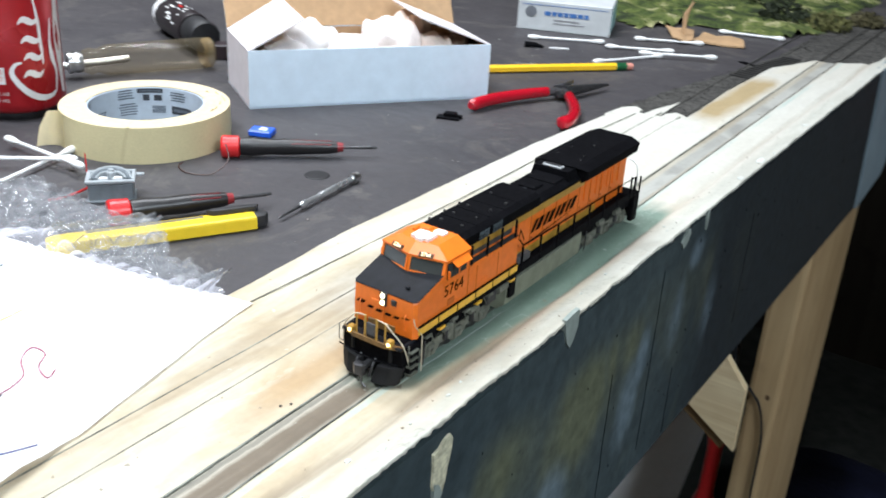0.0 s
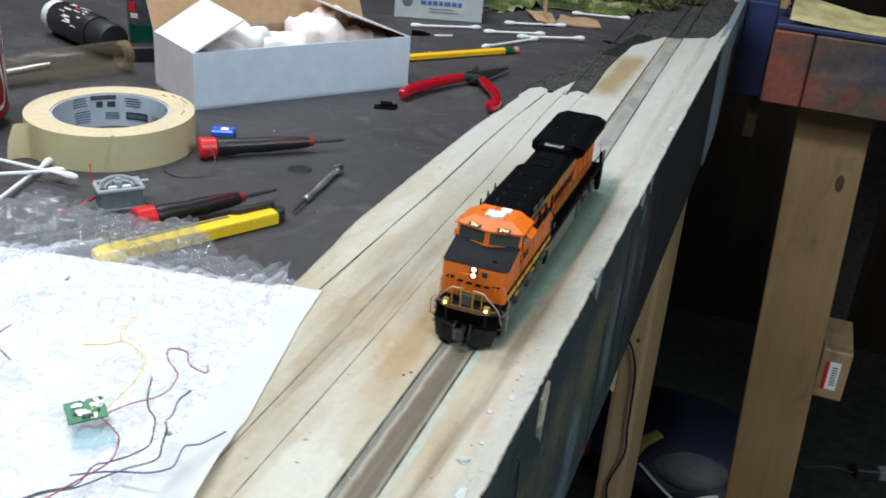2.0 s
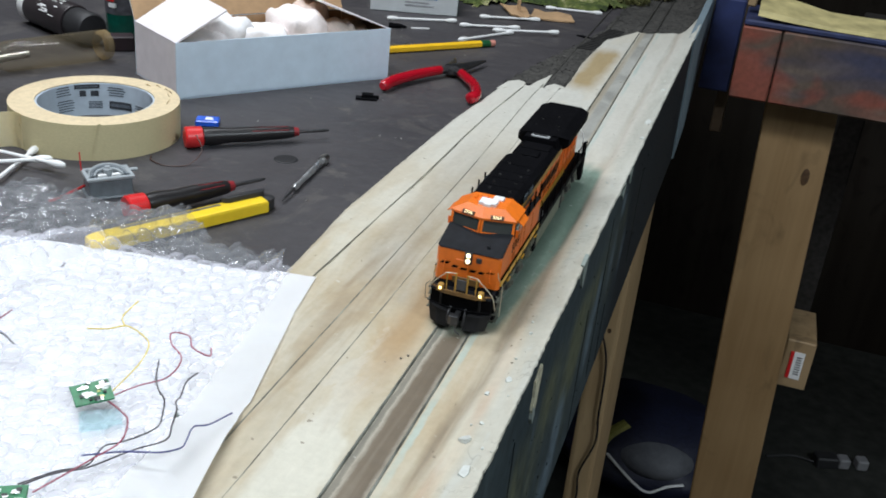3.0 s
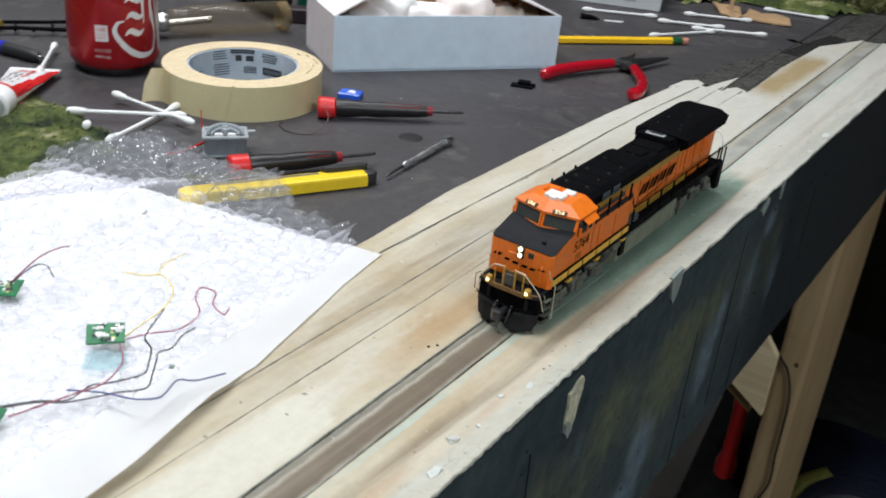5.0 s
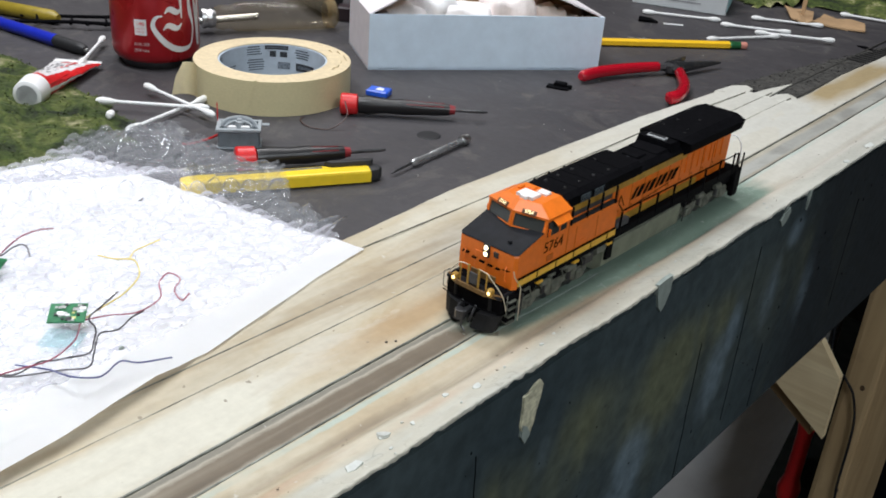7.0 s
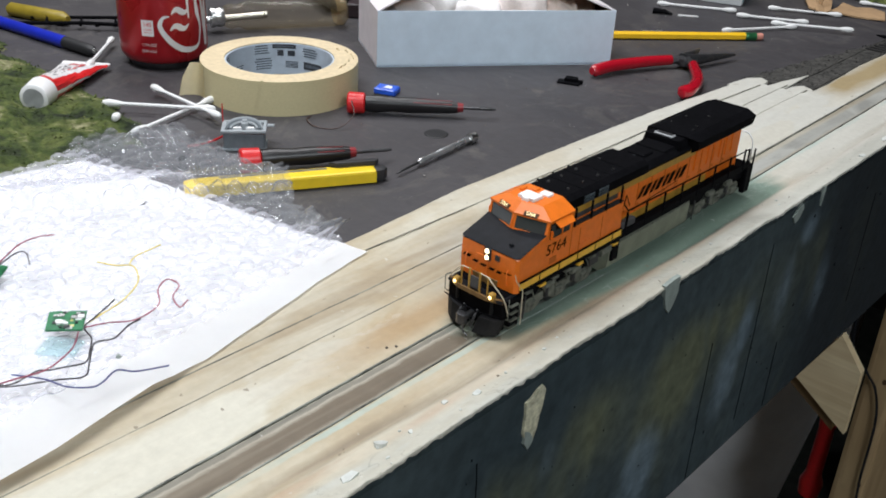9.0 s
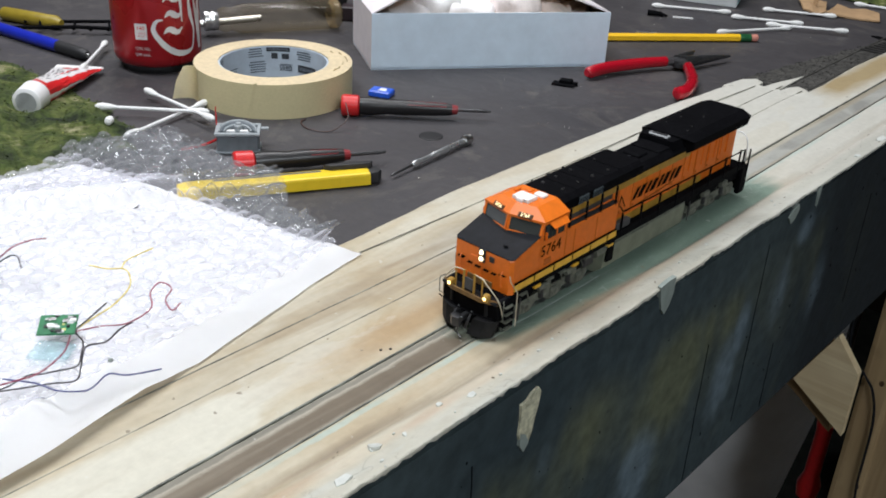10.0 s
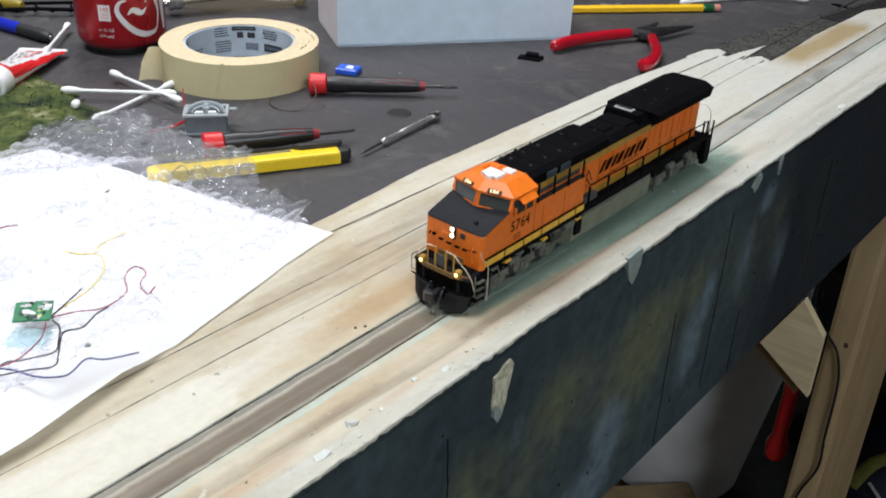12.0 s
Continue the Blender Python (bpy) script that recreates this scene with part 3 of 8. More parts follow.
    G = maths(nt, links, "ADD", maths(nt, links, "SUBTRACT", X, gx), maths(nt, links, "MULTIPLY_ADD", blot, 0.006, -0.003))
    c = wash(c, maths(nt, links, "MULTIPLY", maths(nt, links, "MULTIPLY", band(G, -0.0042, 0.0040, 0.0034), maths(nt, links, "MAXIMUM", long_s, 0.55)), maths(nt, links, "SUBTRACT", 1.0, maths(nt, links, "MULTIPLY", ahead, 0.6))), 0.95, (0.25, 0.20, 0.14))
    red = maths(nt, links, "MULTIPLY", maths(nt, links, "MULTIPLY", band(Xw, -0.008, 0.004, 0.004), maths(nt, links, "MAXIMUM", near, 0.08)), long_s)
    c = wash(c, red, 0.65, (0.47, 0.31, 0.22))
    # green band beside the locomotive, about its length
    hi = maths(nt, links, "MINIMUM", maths(nt, links, "MULTIPLY_ADD", Y, 0.07, -0.0475), -0.0030)
    hi = maths(nt, links, "SUBTRACT", hi, maths(nt, links, "MULTIPLY", wob, 0.35))
    ga = maths(nt, links, "DIVIDE", maths(nt, links, "SUBTRACT", hi, X), 0.0035, 0, True)
    gb = maths(nt, links, "MULTIPLY", maths(nt, links, "ADD", X, 0.048), 200.0, 0, True)
    gy = band(maths(nt, links, "ADD", Y, maths(nt, links, "MULTIPLY", wob, 3.0)), 0.514, 0.800, 0.022)
    green = maths(nt, links, "MULTIPLY", maths(nt, links, "MULTIPLY", ga, gb), gy)
    c = wash(c, green, 0.97, ramp(nt, links, blot, [(0.35, (0.130, 0.190, 0.152)), (0.65, (0.200, 0.270, 0.220))]))
    scratch = ramp(nt, links, noise_tex(nt, links, 60, 3, 0.5, stretch=(1.8, 0.35, 1), warp=1.2), [(0.485, (0, 0, 0)), (0.498, (0.6, 0.6, 0.6)), (0.502, (0.6, 0.6, 0.6)), (0.515, (0, 0, 0))])
    c = wash(c, maths(nt, links, "MULTIPLY", maths(nt, links, "MULTIPLY", scratch, blotch), green), 1.0, (0.42, 0.46, 0.42))
    # rim left whiter
    rim = maths(nt, links, "MULTIPLY", maths(nt, links, "ADD", Xw, 0.0005), 160.0, 0, True)
    c = wash(c, maths(nt, links, "MULTIPLY", rim, maths(nt, links, "MAXIMUM", blotch, 0.75)), 0.92, ramp(nt, links, big, [(0.35, (0.40, 0.40, 0.35)), (0.6, (0.53, 0.53, 0.475))]))
    hair = ramp(nt, links, noise_tex(nt, links, 42, 3, 0.6, stretch=(1.2, 0.8, 1), warp=1.0), [(0.494, (0, 0, 0)), (0.4985, (1, 1, 1)), (0.5015, (1, 1, 1)), (0.506, (0, 0, 0))])
    lip = maths(nt, links, "MULTIPLY", maths(nt, links, "ADD", X, 0.004), 150.0, 0, True)
    c = wash(c, maths(nt, links, "MULTIPLY", maths(nt, links, "MULTIPLY", hair, blotch), lip), 0.45, (0.20, 0.18, 0.14))
    # tan patch at the far end
    patch = maths(nt, links, "MULTIPLY", band(Xw, -0.084, -0.046, 0.012), band(Yw, 0.980, 1.175, 0.035))
    c = wash(c, patch, 0.95, (0.37, 0.28, 0.145))
    dots = ramp(nt, links, noise_tex(nt, links, 150, 2, 0.5), [(0.745, (0, 0, 0)), (0.765, (0.75, 0.75, 0.75))])
    c = mix(nt, links, dots, c, (0.20, 0.165, 0.12))
    chalk = ramp(nt, links, noise_tex(nt, links, 210, 3, 0.6), [(0.70, (0, 0, 0)), (0.74, (0.5, 0.5, 0.5))])
    c = mix(nt, links, chalk, c, (0.62, 0.62, 0.57))
    brush = ramp(nt, links, noise_tex(nt, links, 120, 5, 0.6, stretch=(1.4, 0.25, 1), warp=0.8), [(0.3, (0.945, 0.94, 0.93)), (0.7, (1.03, 1.03, 1.03))])
    c = mix(nt, links, 1.0, c, brush, "MULTIPLY")
    g2 = ramp(nt, links, fine, [(0.3, (0.93, 0.93, 0.93)), (0.7, (1.03, 1.03, 1.03))])
    links.new(mix(nt, links, 1.0, c, g2, "MULTIPLY"), bsdf.inputs["Base Color"])
    bsdf.inputs["Roughness"].default_value = 0.6
    bump(nt, links, bsdf, maths(nt, links, "ADD", fine, blot), 0.5, 0.0007)
    return m


M_PLASTER = m_plaster()
strip = solo("plaster_strip", plaster_skin(), M_PLASTER, "cream plaster scenery strip with tan washes and a green band along the table's edge", "plaster", kind="structure", smooth=True)


# thin tongues of plaster running out over the table
for pts in ([(-0.1315, 0.950), (-0.1290, 0.978), (-0.1210, 0.989), (-0.1130, 0.984), (-0.1095, 0.955)], [(-0.1100, 0.955), (-0.1050, 0.992), (-0.0980, 1.030), (-0.0962, 0.995), (-0.0945, 0.955)], [(-0.0940, 0.955), (-0.0937, 0.986), (-0.0885, 0.997), (-0.0800, 0.993), (-0.0720, 0.985), (-0.0720, 0.955)]):
    part("plaster_tongue", prism(pts, 0.0, 0.0025, bevel=0.001), M_PLASTER, strip)


# ---------------------------------------------------------------- track
def rail(parent, xs, y0, y1, z, mat=None, wide=1.0):
    bm = bmesh.new()
    prof = [(-0.0006, 0.0), (-0.0006, 0.0008), (-0.0003, 0.0011), (0.0003, 0.0011), (0.0006, 0.0008), (0.0006, 0.0)]
    rings = []
    for y in span(y0, y1, 60):
        x = xs(y)
        rings.append([bm.verts.new((x + a * wide, y, z + b)) for a, b in prof])
    for a, b in zip(rings, rings[1:]):
        for k in range(len(prof) - 1):
            bm.faces.new((a[k], a[k + 1], b[k + 1], b[k]))
    part("rail", bm, mat or M_RAIL, parent)


M_SIDING = plain("dull_rail", (0.27, 0.265, 0.215), 0.6, metal=0.0, vary=0.7, scale=60)
M_RAIL_DARK = plain("painted_rail", (0.050, 0.047, 0.042), 0.8, vary=0.4, scale=120)
M_RAIL_MAIN = plain("rail_worn", (0.22, 0.23, 0.20), 0.4, metal=0.5, vary=0.7, scale=70)
part("rail_seam", tube([(x, y, 0.0040) for y, x in LINE3], 0.0004, 5), M_SIDING, thing("buried_rail", "single rail edge showing through the plaster", "rail", pose(0, 0, 0)))
main = thing("railway_track", "model railway track sunk in plaster under the locomotive", "track", pose(0, 0, 0), "tracks")
side = thing("railway_track", "model siding track buried in cream plaster", "track", pose(0, 0, 0), "tracks")
for s in (-1, 1):
    rail(main, lambda y, s=s: lerp_at(MAIN, y) + s * GAUGE / 2, -0.44, 1.25, 0.0024, M_RAIL_MAIN)
    rail(main, lambda y, s=s: lerp_at(MAIN, y) + s * GAUGE / 2, 1.25, 1.6, 0.0022, M_RAIL_DARK)
    rail(side, lambda y, s=s: lerp_at(TRACK2, y) + s * GAUGE / 2, -0.44, 0.985, 0.0023, M_SIDING, 0.65)
    rail(side, lambda y, s=s: lerp_at(TRACK2, y) + s * GAUGE / 2, 0.985, 1.58, 0.0006, M_RAIL_DARK)
# bare sleepers showing past the plaster on the siding
M_SLEEPER = plain("sleeper_black", (0.018, 0.017, 0.016), 0.7, vary=0.3, scale=200)
for k in range(15):
    y = 1.158 + k * 0.0082
    x = lerp_at([(1.14, -0.0935), (1.19, -0.0860), (1.27, -0.0760)], y)
    part("sleeper", box(x - 0.0095, x + 0.0095, y, y + 0.0034, 0.0008, 0.0024), M_SLEEPER, side, "black plastic sleeper")


# ---------------------------------------------------------------- loose plaster on the rim
def flakes():
    rnd = random.Random(31)
    bm = bmesh.new()
    spots = [(rnd.uniform(0.0, 0.0135), rnd.uniform(0.34, 1.25), rnd.uniform(0.0003, 0.0011)) for _ in range(26)]
    spots += [(0.0005, 0.432, 0.0024), (-0.0005, 0.468, 0.0013), (0.0040, 0.444, 0.0012), (0.0060, 0.480, 0.0014), (0.0075, 0.410, 0.0022), (0.0105, 0.905, 0.0026), (0.0115, 0.86, 0.0022), (0.0095, 1.02, 0.0022)]
    for x, y, r in spots:
        z = plaster_height(x, y)
        n = rnd.randint(5, 7)
        tip = (rnd.uniform(-0.3, 0.3), rnd.uniform(-0.3, 0.3))
        st = rnd.uniform(1.0, 1.9)
        ring = []
        for k in range(n):
            a = 6.283 * k / n + rnd.uniform(-0.3, 0.3)
            q = r * rnd.uniform(0.6, 1.15)
            dx, dy = q * math.cos(a), q * st * math.sin(a)
            ring.append((x + dx, y + dy, z + 0.0004 + tip[0] * dx + tip[1] * dy))
        top = [bm.verts.new((a, b, c + 0.22 * r)) for a, b, c in ring]
        low = [bm.verts.new((a + 0.1 * (a - x), b + 0.1 * (b - y), c - 0.0012)) for a, b, c in ring]
        bm.faces.new(top)
        for k in range(n):
            bm.faces.new((low[k], low[(k + 1) % n], top[(k + 1) % n], top[k]))
    grit = bmesh.new()
    for _ in range(110):
        x, y, r = rnd.uniform(-0.012, 0.012), rnd.uniform(0.34, 1.2), rnd.uniform(0.0002, 0.0007)
        z = plaster_height(x, y)
        vs = [grit.verts.new((x + rnd.uniform(-1, 1) * r, y + rnd.uniform(-1.6, 1.6) * r, z + rnd.uniform(-0.2, 0.8) * r)) for _ in range(5)]
        for f in ((0, 1, 2), (0, 2, 3), (0, 3, 4), (0, 4, 1), (1, 2, 3)):
            grit.faces.new([vs[k] for k in f])
    solo("rim_grit", grit, plain("brown_grit", (0.13, 0.10, 0.07), 0.8, vary=0.3), "small brown grit caught on the plaster rim", "grit", kind="stuff")
    solo("plaster_flakes", bm, plain("bare_plaster", (0.56, 0.575, 0.54), 0.7, vary=0.12, scale=300, bumpy=0.0004), "small loose white plaster flakes along the rim", "plaster flakes", kind="stuff")


flakes()


# ---------------------------------------------------------------- locomotive
loco = thing("model_locomotive", "orange and black model diesel locomotive with lit headlights", "model locomotive", pose(-0.0309, 0.517, 0.0042, 0, 0, 0.3) @ Matrix.Diagonal((0.93, 1.0, 1.0, 1.0)))


def lp(name, bm, mat, label="", smooth=False, parent=None):
    return part(name, bm, mat, parent or loco, label, smooth)


def both(a, b):
    return min(a, b), max(a, b)


M_MATT = plain("matt_black", (0.010, 0.011, 0.014), 0.6, vary=0.3, scale=200, spec=0.15)
M_GOLD = plain("gold_yellow", (0.42, 0.24, 0.035), 0.45, vary=0.2, scale=200)
M_DIGIT = glow("digit_glow", (1.0, 0.78, 0.42), 1.6)
M_SLAT = plain("louvre_grey", (0.075, 0.095, 0.108), 0.6, vary=0.2)
M_SEAM = plain("panel_gap", (0.46, 0.105, 0.010), 0.7)
M_GRILLE = plain("shaded_panel", (0.055, 0.056, 0.060), 0.6, vary=0.25, scale=300)
M_LIP = plain("lip_brown", (0.16, 0.085, 0.022), 0.6, vary=0.35, scale=300)
M_INTAKE = plain("intake_grey", (0.34, 0.35, 0.36), 0.55, vary=0.2, scale=300)
M_BOARD = plain("board_brown", (0.09, 0.035, 0.010), 0.6)
M_PLOUGH = plain("worn_plough", (0.011, 0.011, 0.012), 0.7, vary=0.45, scale=240, bumpy=0.0003, spec=0.25)
M_CREAM_RAIL = plain("rail_cream", (0.60, 0.53, 0.40), 0.5, vary=0.2, scale=300)


def loft(rings, bm=None):
    """A closed solid through rings of points, bottom to top."""
    bm = bm or bmesh.new()
    vs = [[bm.verts.new(p) for p in r] for r in rings]
    n = len(vs[0])
    bm.faces.new(vs[0][::-1])
    bm.faces.new(vs[-1])
    for a, b in zip(vs, vs[1:]):
        for k in range(n):
            bm.faces.new((a[k], a[(k + 1) % n], b[(k + 1) % n], b[k]))
    return bm


def slab_on(quad, out, lo, hi, bm=None):
    """A plate over four points, from lo to hi along out."""
    bm = bm or bmesh.new()
    out = Vector(out).normalized()
    a = [bm.verts.new(Vector(p) + out * lo) for p in quad]
    b = [bm.verts.new(Vector(p) + out * hi) for p in quad]
    bm.faces.new(a[::-1])
    bm.faces.new(b)
    for k in range(4):
        bm.faces.new((a[k], a[(k + 1) % 4], b[(k + 1) % 4], b[k]))
    return bm


# frame and sill
lp("frame", side_prism([(0.006, 0.0120), (0.075, 0.0120), (0.082, 0.0150), (0.166, 0.0150), (0.172, 0.0120), (0.2300, 0.0120), (0.2300, 0.0200), (0.006, 0.0200)], -0.0150, 0.0150), M_BLACK, "black underframe")
lp("sill", box(-0.0180, 0.0180, 0.0130, 0.2300, 0.0190, 0.0218, 0.0003), M_BLACK)
for s in (-1, 1):
    lp("sill_stripe", box(*both(s * 0.0176, s * 0.0185), 0.0125, 0.0924, 0.0219, 0.0254, 0.0002), M_YELLOW, "yellow sill stripe")
    lp("stripe_line", box(*both(s * 0.0176, s * 0.0186), 0.0125, 0.0924, 0.0254, 0.0259), M_BLACK)
    for k in range(5):
        y = 0.026 + k * 0.0145
        lp("stripe_joint", box(*both(s * 0.0176, s * 0.0187), y, y + 0.0005, 0.0219, 0.0256), M_BLACK)
    lp("walkway_edge", box(*both(s * 0.0172, s * 0.0184), 0.0930, 0.2300, 0.0195, 0.0236, 0.0002), M_BLACK)
    for k in range(8):
        y = 0.018 + k * 0.0098
        lp("sill_bracket", box(*both(s * 0.0160, s * 0.0186), y, y + 0.0042, 0.0178, 0.0190), M_YELLOW if k % 3 == 1 else M_WEATHER)

# nose
W = 0.0176
bm = bmesh.new()
ring = lambda y, w, c, z0, z1: [bm.verts.new(v) for v in ((-w, y, z0), (w, y, z0), (w, y, z1 - c), (w - c, y, z1), (-w + c, y, z1), (-w, y, z1 - c))]
r0 = ring(0.0102, W - 0.0014, 0.0006, 0.0205, 0.0372)
r1 = ring(0.0118, W, 0.0008, 0.0205, 0.0374)
r2 = ring(0.0302, W, 0.0008, 0.0205, 0.0430)
bm.faces.new(r0[::-1])
bm.faces.new(r2)
for a, b in ((r0, r1), (r1, r2)):
    for k in range(6):
        bm.faces.new((a[k], a[(k + 1) % 6], b[(k + 1) % 6], b[k]))
lp("nose", bm, M_ORANGE, "orange short nose")
bm = bmesh.new()
q = [bm.verts.new(v) for v in ((-W + 0.0016, 0.0101, 0.0374), (W - 0.0016, 0.0101, 0.0374), (W + 0.0001, 0.0118, 0.0376), (W + 0.0001, 0.0292, 0.0428), (0.0, 0.0258, 0.0418), (-W - 0.0001, 0.0292, 0.0428), (-W - 0.0001, 0.0118, 0.0376))]
bm.faces.new(q)
e = bmesh.ops.extrude_face_region(bm, geom=bm.faces[:])
for v in [g for g in e["geom"] if isinstance(g, bmesh.types.BMVert)]:
    v.co.z += 0.0003
lp("anti_glare_panel", bm, M_MATT, "matt black nose top")
lp("panel_boss", box(0.0075, 0.0095, 0.0150, 0.0165, 0.0395, 0.0406, 0.0003), M_MATT)
lp("nose_door", box(-0.0068, 0.0002, 0.0098, 0.0104, 0.0215, 0.0330, 0.0003), M_ORANGE)
lp("door_window", box(0.0042, 0.0072, 0.0097, 0.0104, 0.0328, 0.0356, 0.0003), M_DARK)
lamp_hs = lp("headlight_housing", box(-0.0021, 0.0021, 0.0092, 0.0104, 0.0312, 0.0378, 0.0006), M_DARK)
for z in (0.0330, 0.0361):
    lp("headlight_lens", lathe([(0.0, 0.0008), (0.0008, 0.0006), (0.0012, 0.0)], 16, m=pose(0, 0.0092, z, 90)), M_GLOW, "lit white headlight", True, lamp_hs)
# nose emblem as plain slanted bars under a pair of wings
for x0, x1, z, h, dx in ((-0.0150, -0.0095, 0.0292, 0.0016, 0.0012), (-0.0088, -0.0048, 0.0282, 0.0013, 0.0010), (-0.0042, 0.0002, 0.0278, 0.0013, 0.0010), (0.0010, 0.0052, 0.0276, 0.0013, 0.0010), (0.0058, 0.0096, 0.0276, 0.0013, 0.0010), (0.0098, 0.0155, 0.0288, 0.0009, 0.0020)):
    bm = bmesh.new()
    bm.faces.new([bm.verts.new(v) for v in ((x0, 0.0096, z), (x1 - dx, 0.0096, z), (x1, 0.0096, z + h), (x0 + dx, 0.0096, z + h))])
    lp("nose_emblem_bar", bm, M_BLACK)
for s in (-1, 1):
    lp("nose_grab", tube([(s * 0.0125, 0.0100, 0.0235), (s * 0.0125, 0.0090, 0.0245), (s * 0.0125, 0.0090, 0.0300), (s * 0.0125, 0.0100, 0.0310)], 0.0003, 6), M_ORANGE)

# cab: the windshield is a shallow wedge that leans back, its middle foremost
SWEEP = 0.0040 / 0.0176


def front_pt(x, z):
    return Vector((x, 0.0258 + SWEEP * abs(x) + 0.24 * (z - 0.0420), z))


def cab_ring(z):
    a, b = front_pt(0.0176, max(z, 0.0420)), front_pt(0.0, max(z, 0.0420))
    return [(-0.0176, 0.0490, z), (-0.0176, a.y, z), (0.0, b.y, z), (0.0176, a.y, z), (0.0176, 0.0490, z)]


lp("cab", loft([cab_ring(0.0218), cab_ring(0.0420), cab_ring(0.0488)]), M_ORANGE, "orange cab body")
EAVE = [(-0.0184, 0.0490), (-0.0184, 0.0306), (0.0, 0.0264), (0.0184, 0.0306), (0.0184, 0.0490)]
CROWN = [(-0.0104, 0.0490), (-0.0104, 0.0338), (0.0, 0.0312), (0.0104, 0.0338), (0.0104, 0.0490)]
lp("cab_roof", loft([[(x, y, 0.0485) for x, y in EAVE], [(x, y, 0.0494) for x, y in EAVE], [(x, y, 0.0534) for x, y in CROWN]]), M_ORANGE, "orange cab roof with sloping edges")
for s in (-1, 1):
    out = (s * SWEEP, -1, 0.24)
    q = lambda x0, x1, z0, z1: [front_pt(s * x0, z0), front_pt(s * x1, z0), front_pt(s * x1, z1), front_pt(s * x0, z1)]
    f = lp("windshield", slab_on(q(0.0006, 0.0172, 0.0422, 0.0486), out, -0.0004, 0.0001), M_MATT, "black rubber windshield frame")
    lp("pane", slab_on(q(0.0009, 0.0167, 0.0424, 0.0484), out, -0.0002, 0.0003), M_WIN, "dark tinted pane", parent=f)
    bm = bmesh.new()
    for b4 in ((0.0001, 0.0177, 0.0416, 0.0424), (0.0001, 0.0177, 0.0481, 0.0488), (0.0001, 0.0011, 0.0424, 0.0481), (0.0164, 0.0177, 0.0424, 0.0481)):
        slab_on(q(*b4), out, -0.0005, 0.0008, bm)
    lp("window_surround", bm, M_ORANGE, "orange raised surround", parent=f)
    ax = Vector((0.0143, s * 0.0032, 0)).normalized()
    az = ax.cross(Vector((0, 0.0040, 0.0049))).normalized()
    ay = az.cross(ax)
    m = Matrix((ax, ay, az)).transposed().to_4x4()
    m.translation = (s * 0.0080, 0.0287, 0.0501)
    b = lp("number_board", box(-0.0036, 0.0036, -0.0011, 0.0011, -0.0006, 0.0003, 0.0001), M_BOARD)
    b.matrix_local = m
    t = flat_text("5764", 0.0023, 0.00003)
    bmesh.ops.transform(t, matrix=pose(0, 0, 0.0004), verts=t.verts)
    lp("digits", t, M_DIGIT, "lit warm digits", parent=b)
    w = lp("side_window", box(*both(s * 0.0174, s * 0.0179), 0.0318, 0.0470, 0.0400, 0.0474, 0.0003), M_MATT)
    for y0, y1 in ((0.0324, 0.0356), (0.0362, 0.0402), (0.0408, 0.0464)):
        lp("pane", box(*both(s * 0.0177, s * 0.0182), y0, y1, 0.0405, 0.0469, 0.0002), M_WIN, "dark tinted pane", parent=w)
    lp("window_post", box(*both(s * 0.0176, s * 0.0185), 0.0402, 0.0408, 0.0400, 0.0474), M_ORANGE, parent=w)
    bm = bmesh.new()
    bm.faces.new([bm.verts.new(v) for v in ((s * 0.0178, 0.0340, 0.0484), (s * 0.0178, 0.0462, 0.0484), (s * 0.0214, 0.0458, 0.0460), (s * 0.0214, 0.0344, 0.0460))])
    e = bmesh.ops.extrude_face_region(bm, geom=bm.faces[:])
    for v in [g for g in e["geom"] if isinstance(g, bmesh.types.BMVert)]:
        v.co.z += 0.0004
    lp("sunshade", bm, M_ORANGE)
    t = flat_text("5764", 0.0076, 0.00005)
    bmesh.ops.transform(t, matrix=pose(s * 0.0178, 0.0378, 0.0346, 90, 0, 90 * s), verts=t.verts)
    lp("road_number", t, M_BLACK, "black painted road number")
    lp("builder_plate", box(*both(s * 0.0176, s * 0.0179), 0.0335, 0.0385, 0.0272, 0.0302), M_SEAM)
    lp("panel_line", box(*both(s * 0.0175, s * 0.01785), 0.0490, 0.0493, 0.0256, 0.0478), M_SEAM)
    lp("mirror", box(*both(s * 0.0182, s * 0.0198), 0.0314, 0.0318, 0.0408, 0.0448, 0.0002), M_ORANGE)
lp("roof_unit", prism([(-0.0045, 0.0335), (-0.0012, 0.0335), (-0.0012, 0.0322), (0.0025, 0.0322), (0.0025, 0.0335), (0.0052, 0.0335), (0.0052, 0.0405), (-0.0045, 0.0405)], 0.0530, 0.0550, bevel=0.0004), M_WHITE, "white air conditioner on the cab roof")
lp("roof_hatch", box(0.0008, 0.0068, 0.0425, 0.0468, 0.0531, 0.0546, 0.0004), M_WHITE, "white roof hatch")
lp("roof_vent", box(-0.0062, -0.0020, 0.0440, 0.0475, 0.0531, 0.0541, 0.0003), M_ORANGE)
lp("horn", tube([(-0.0080, 0.0400, 0.0535), (-0.0080, 0.0440, 0.0540)], [0.0008, 0.0005], 8), M_ORANGE)

# wide cabinet behind the cab
lp("side_cabinet", box(-0.0176, 0.0176, 0.0490, 0.0924, 0.0218, 0.0401, 0.0004), M_ORANGE, "orange lower cabinet behind the cab")
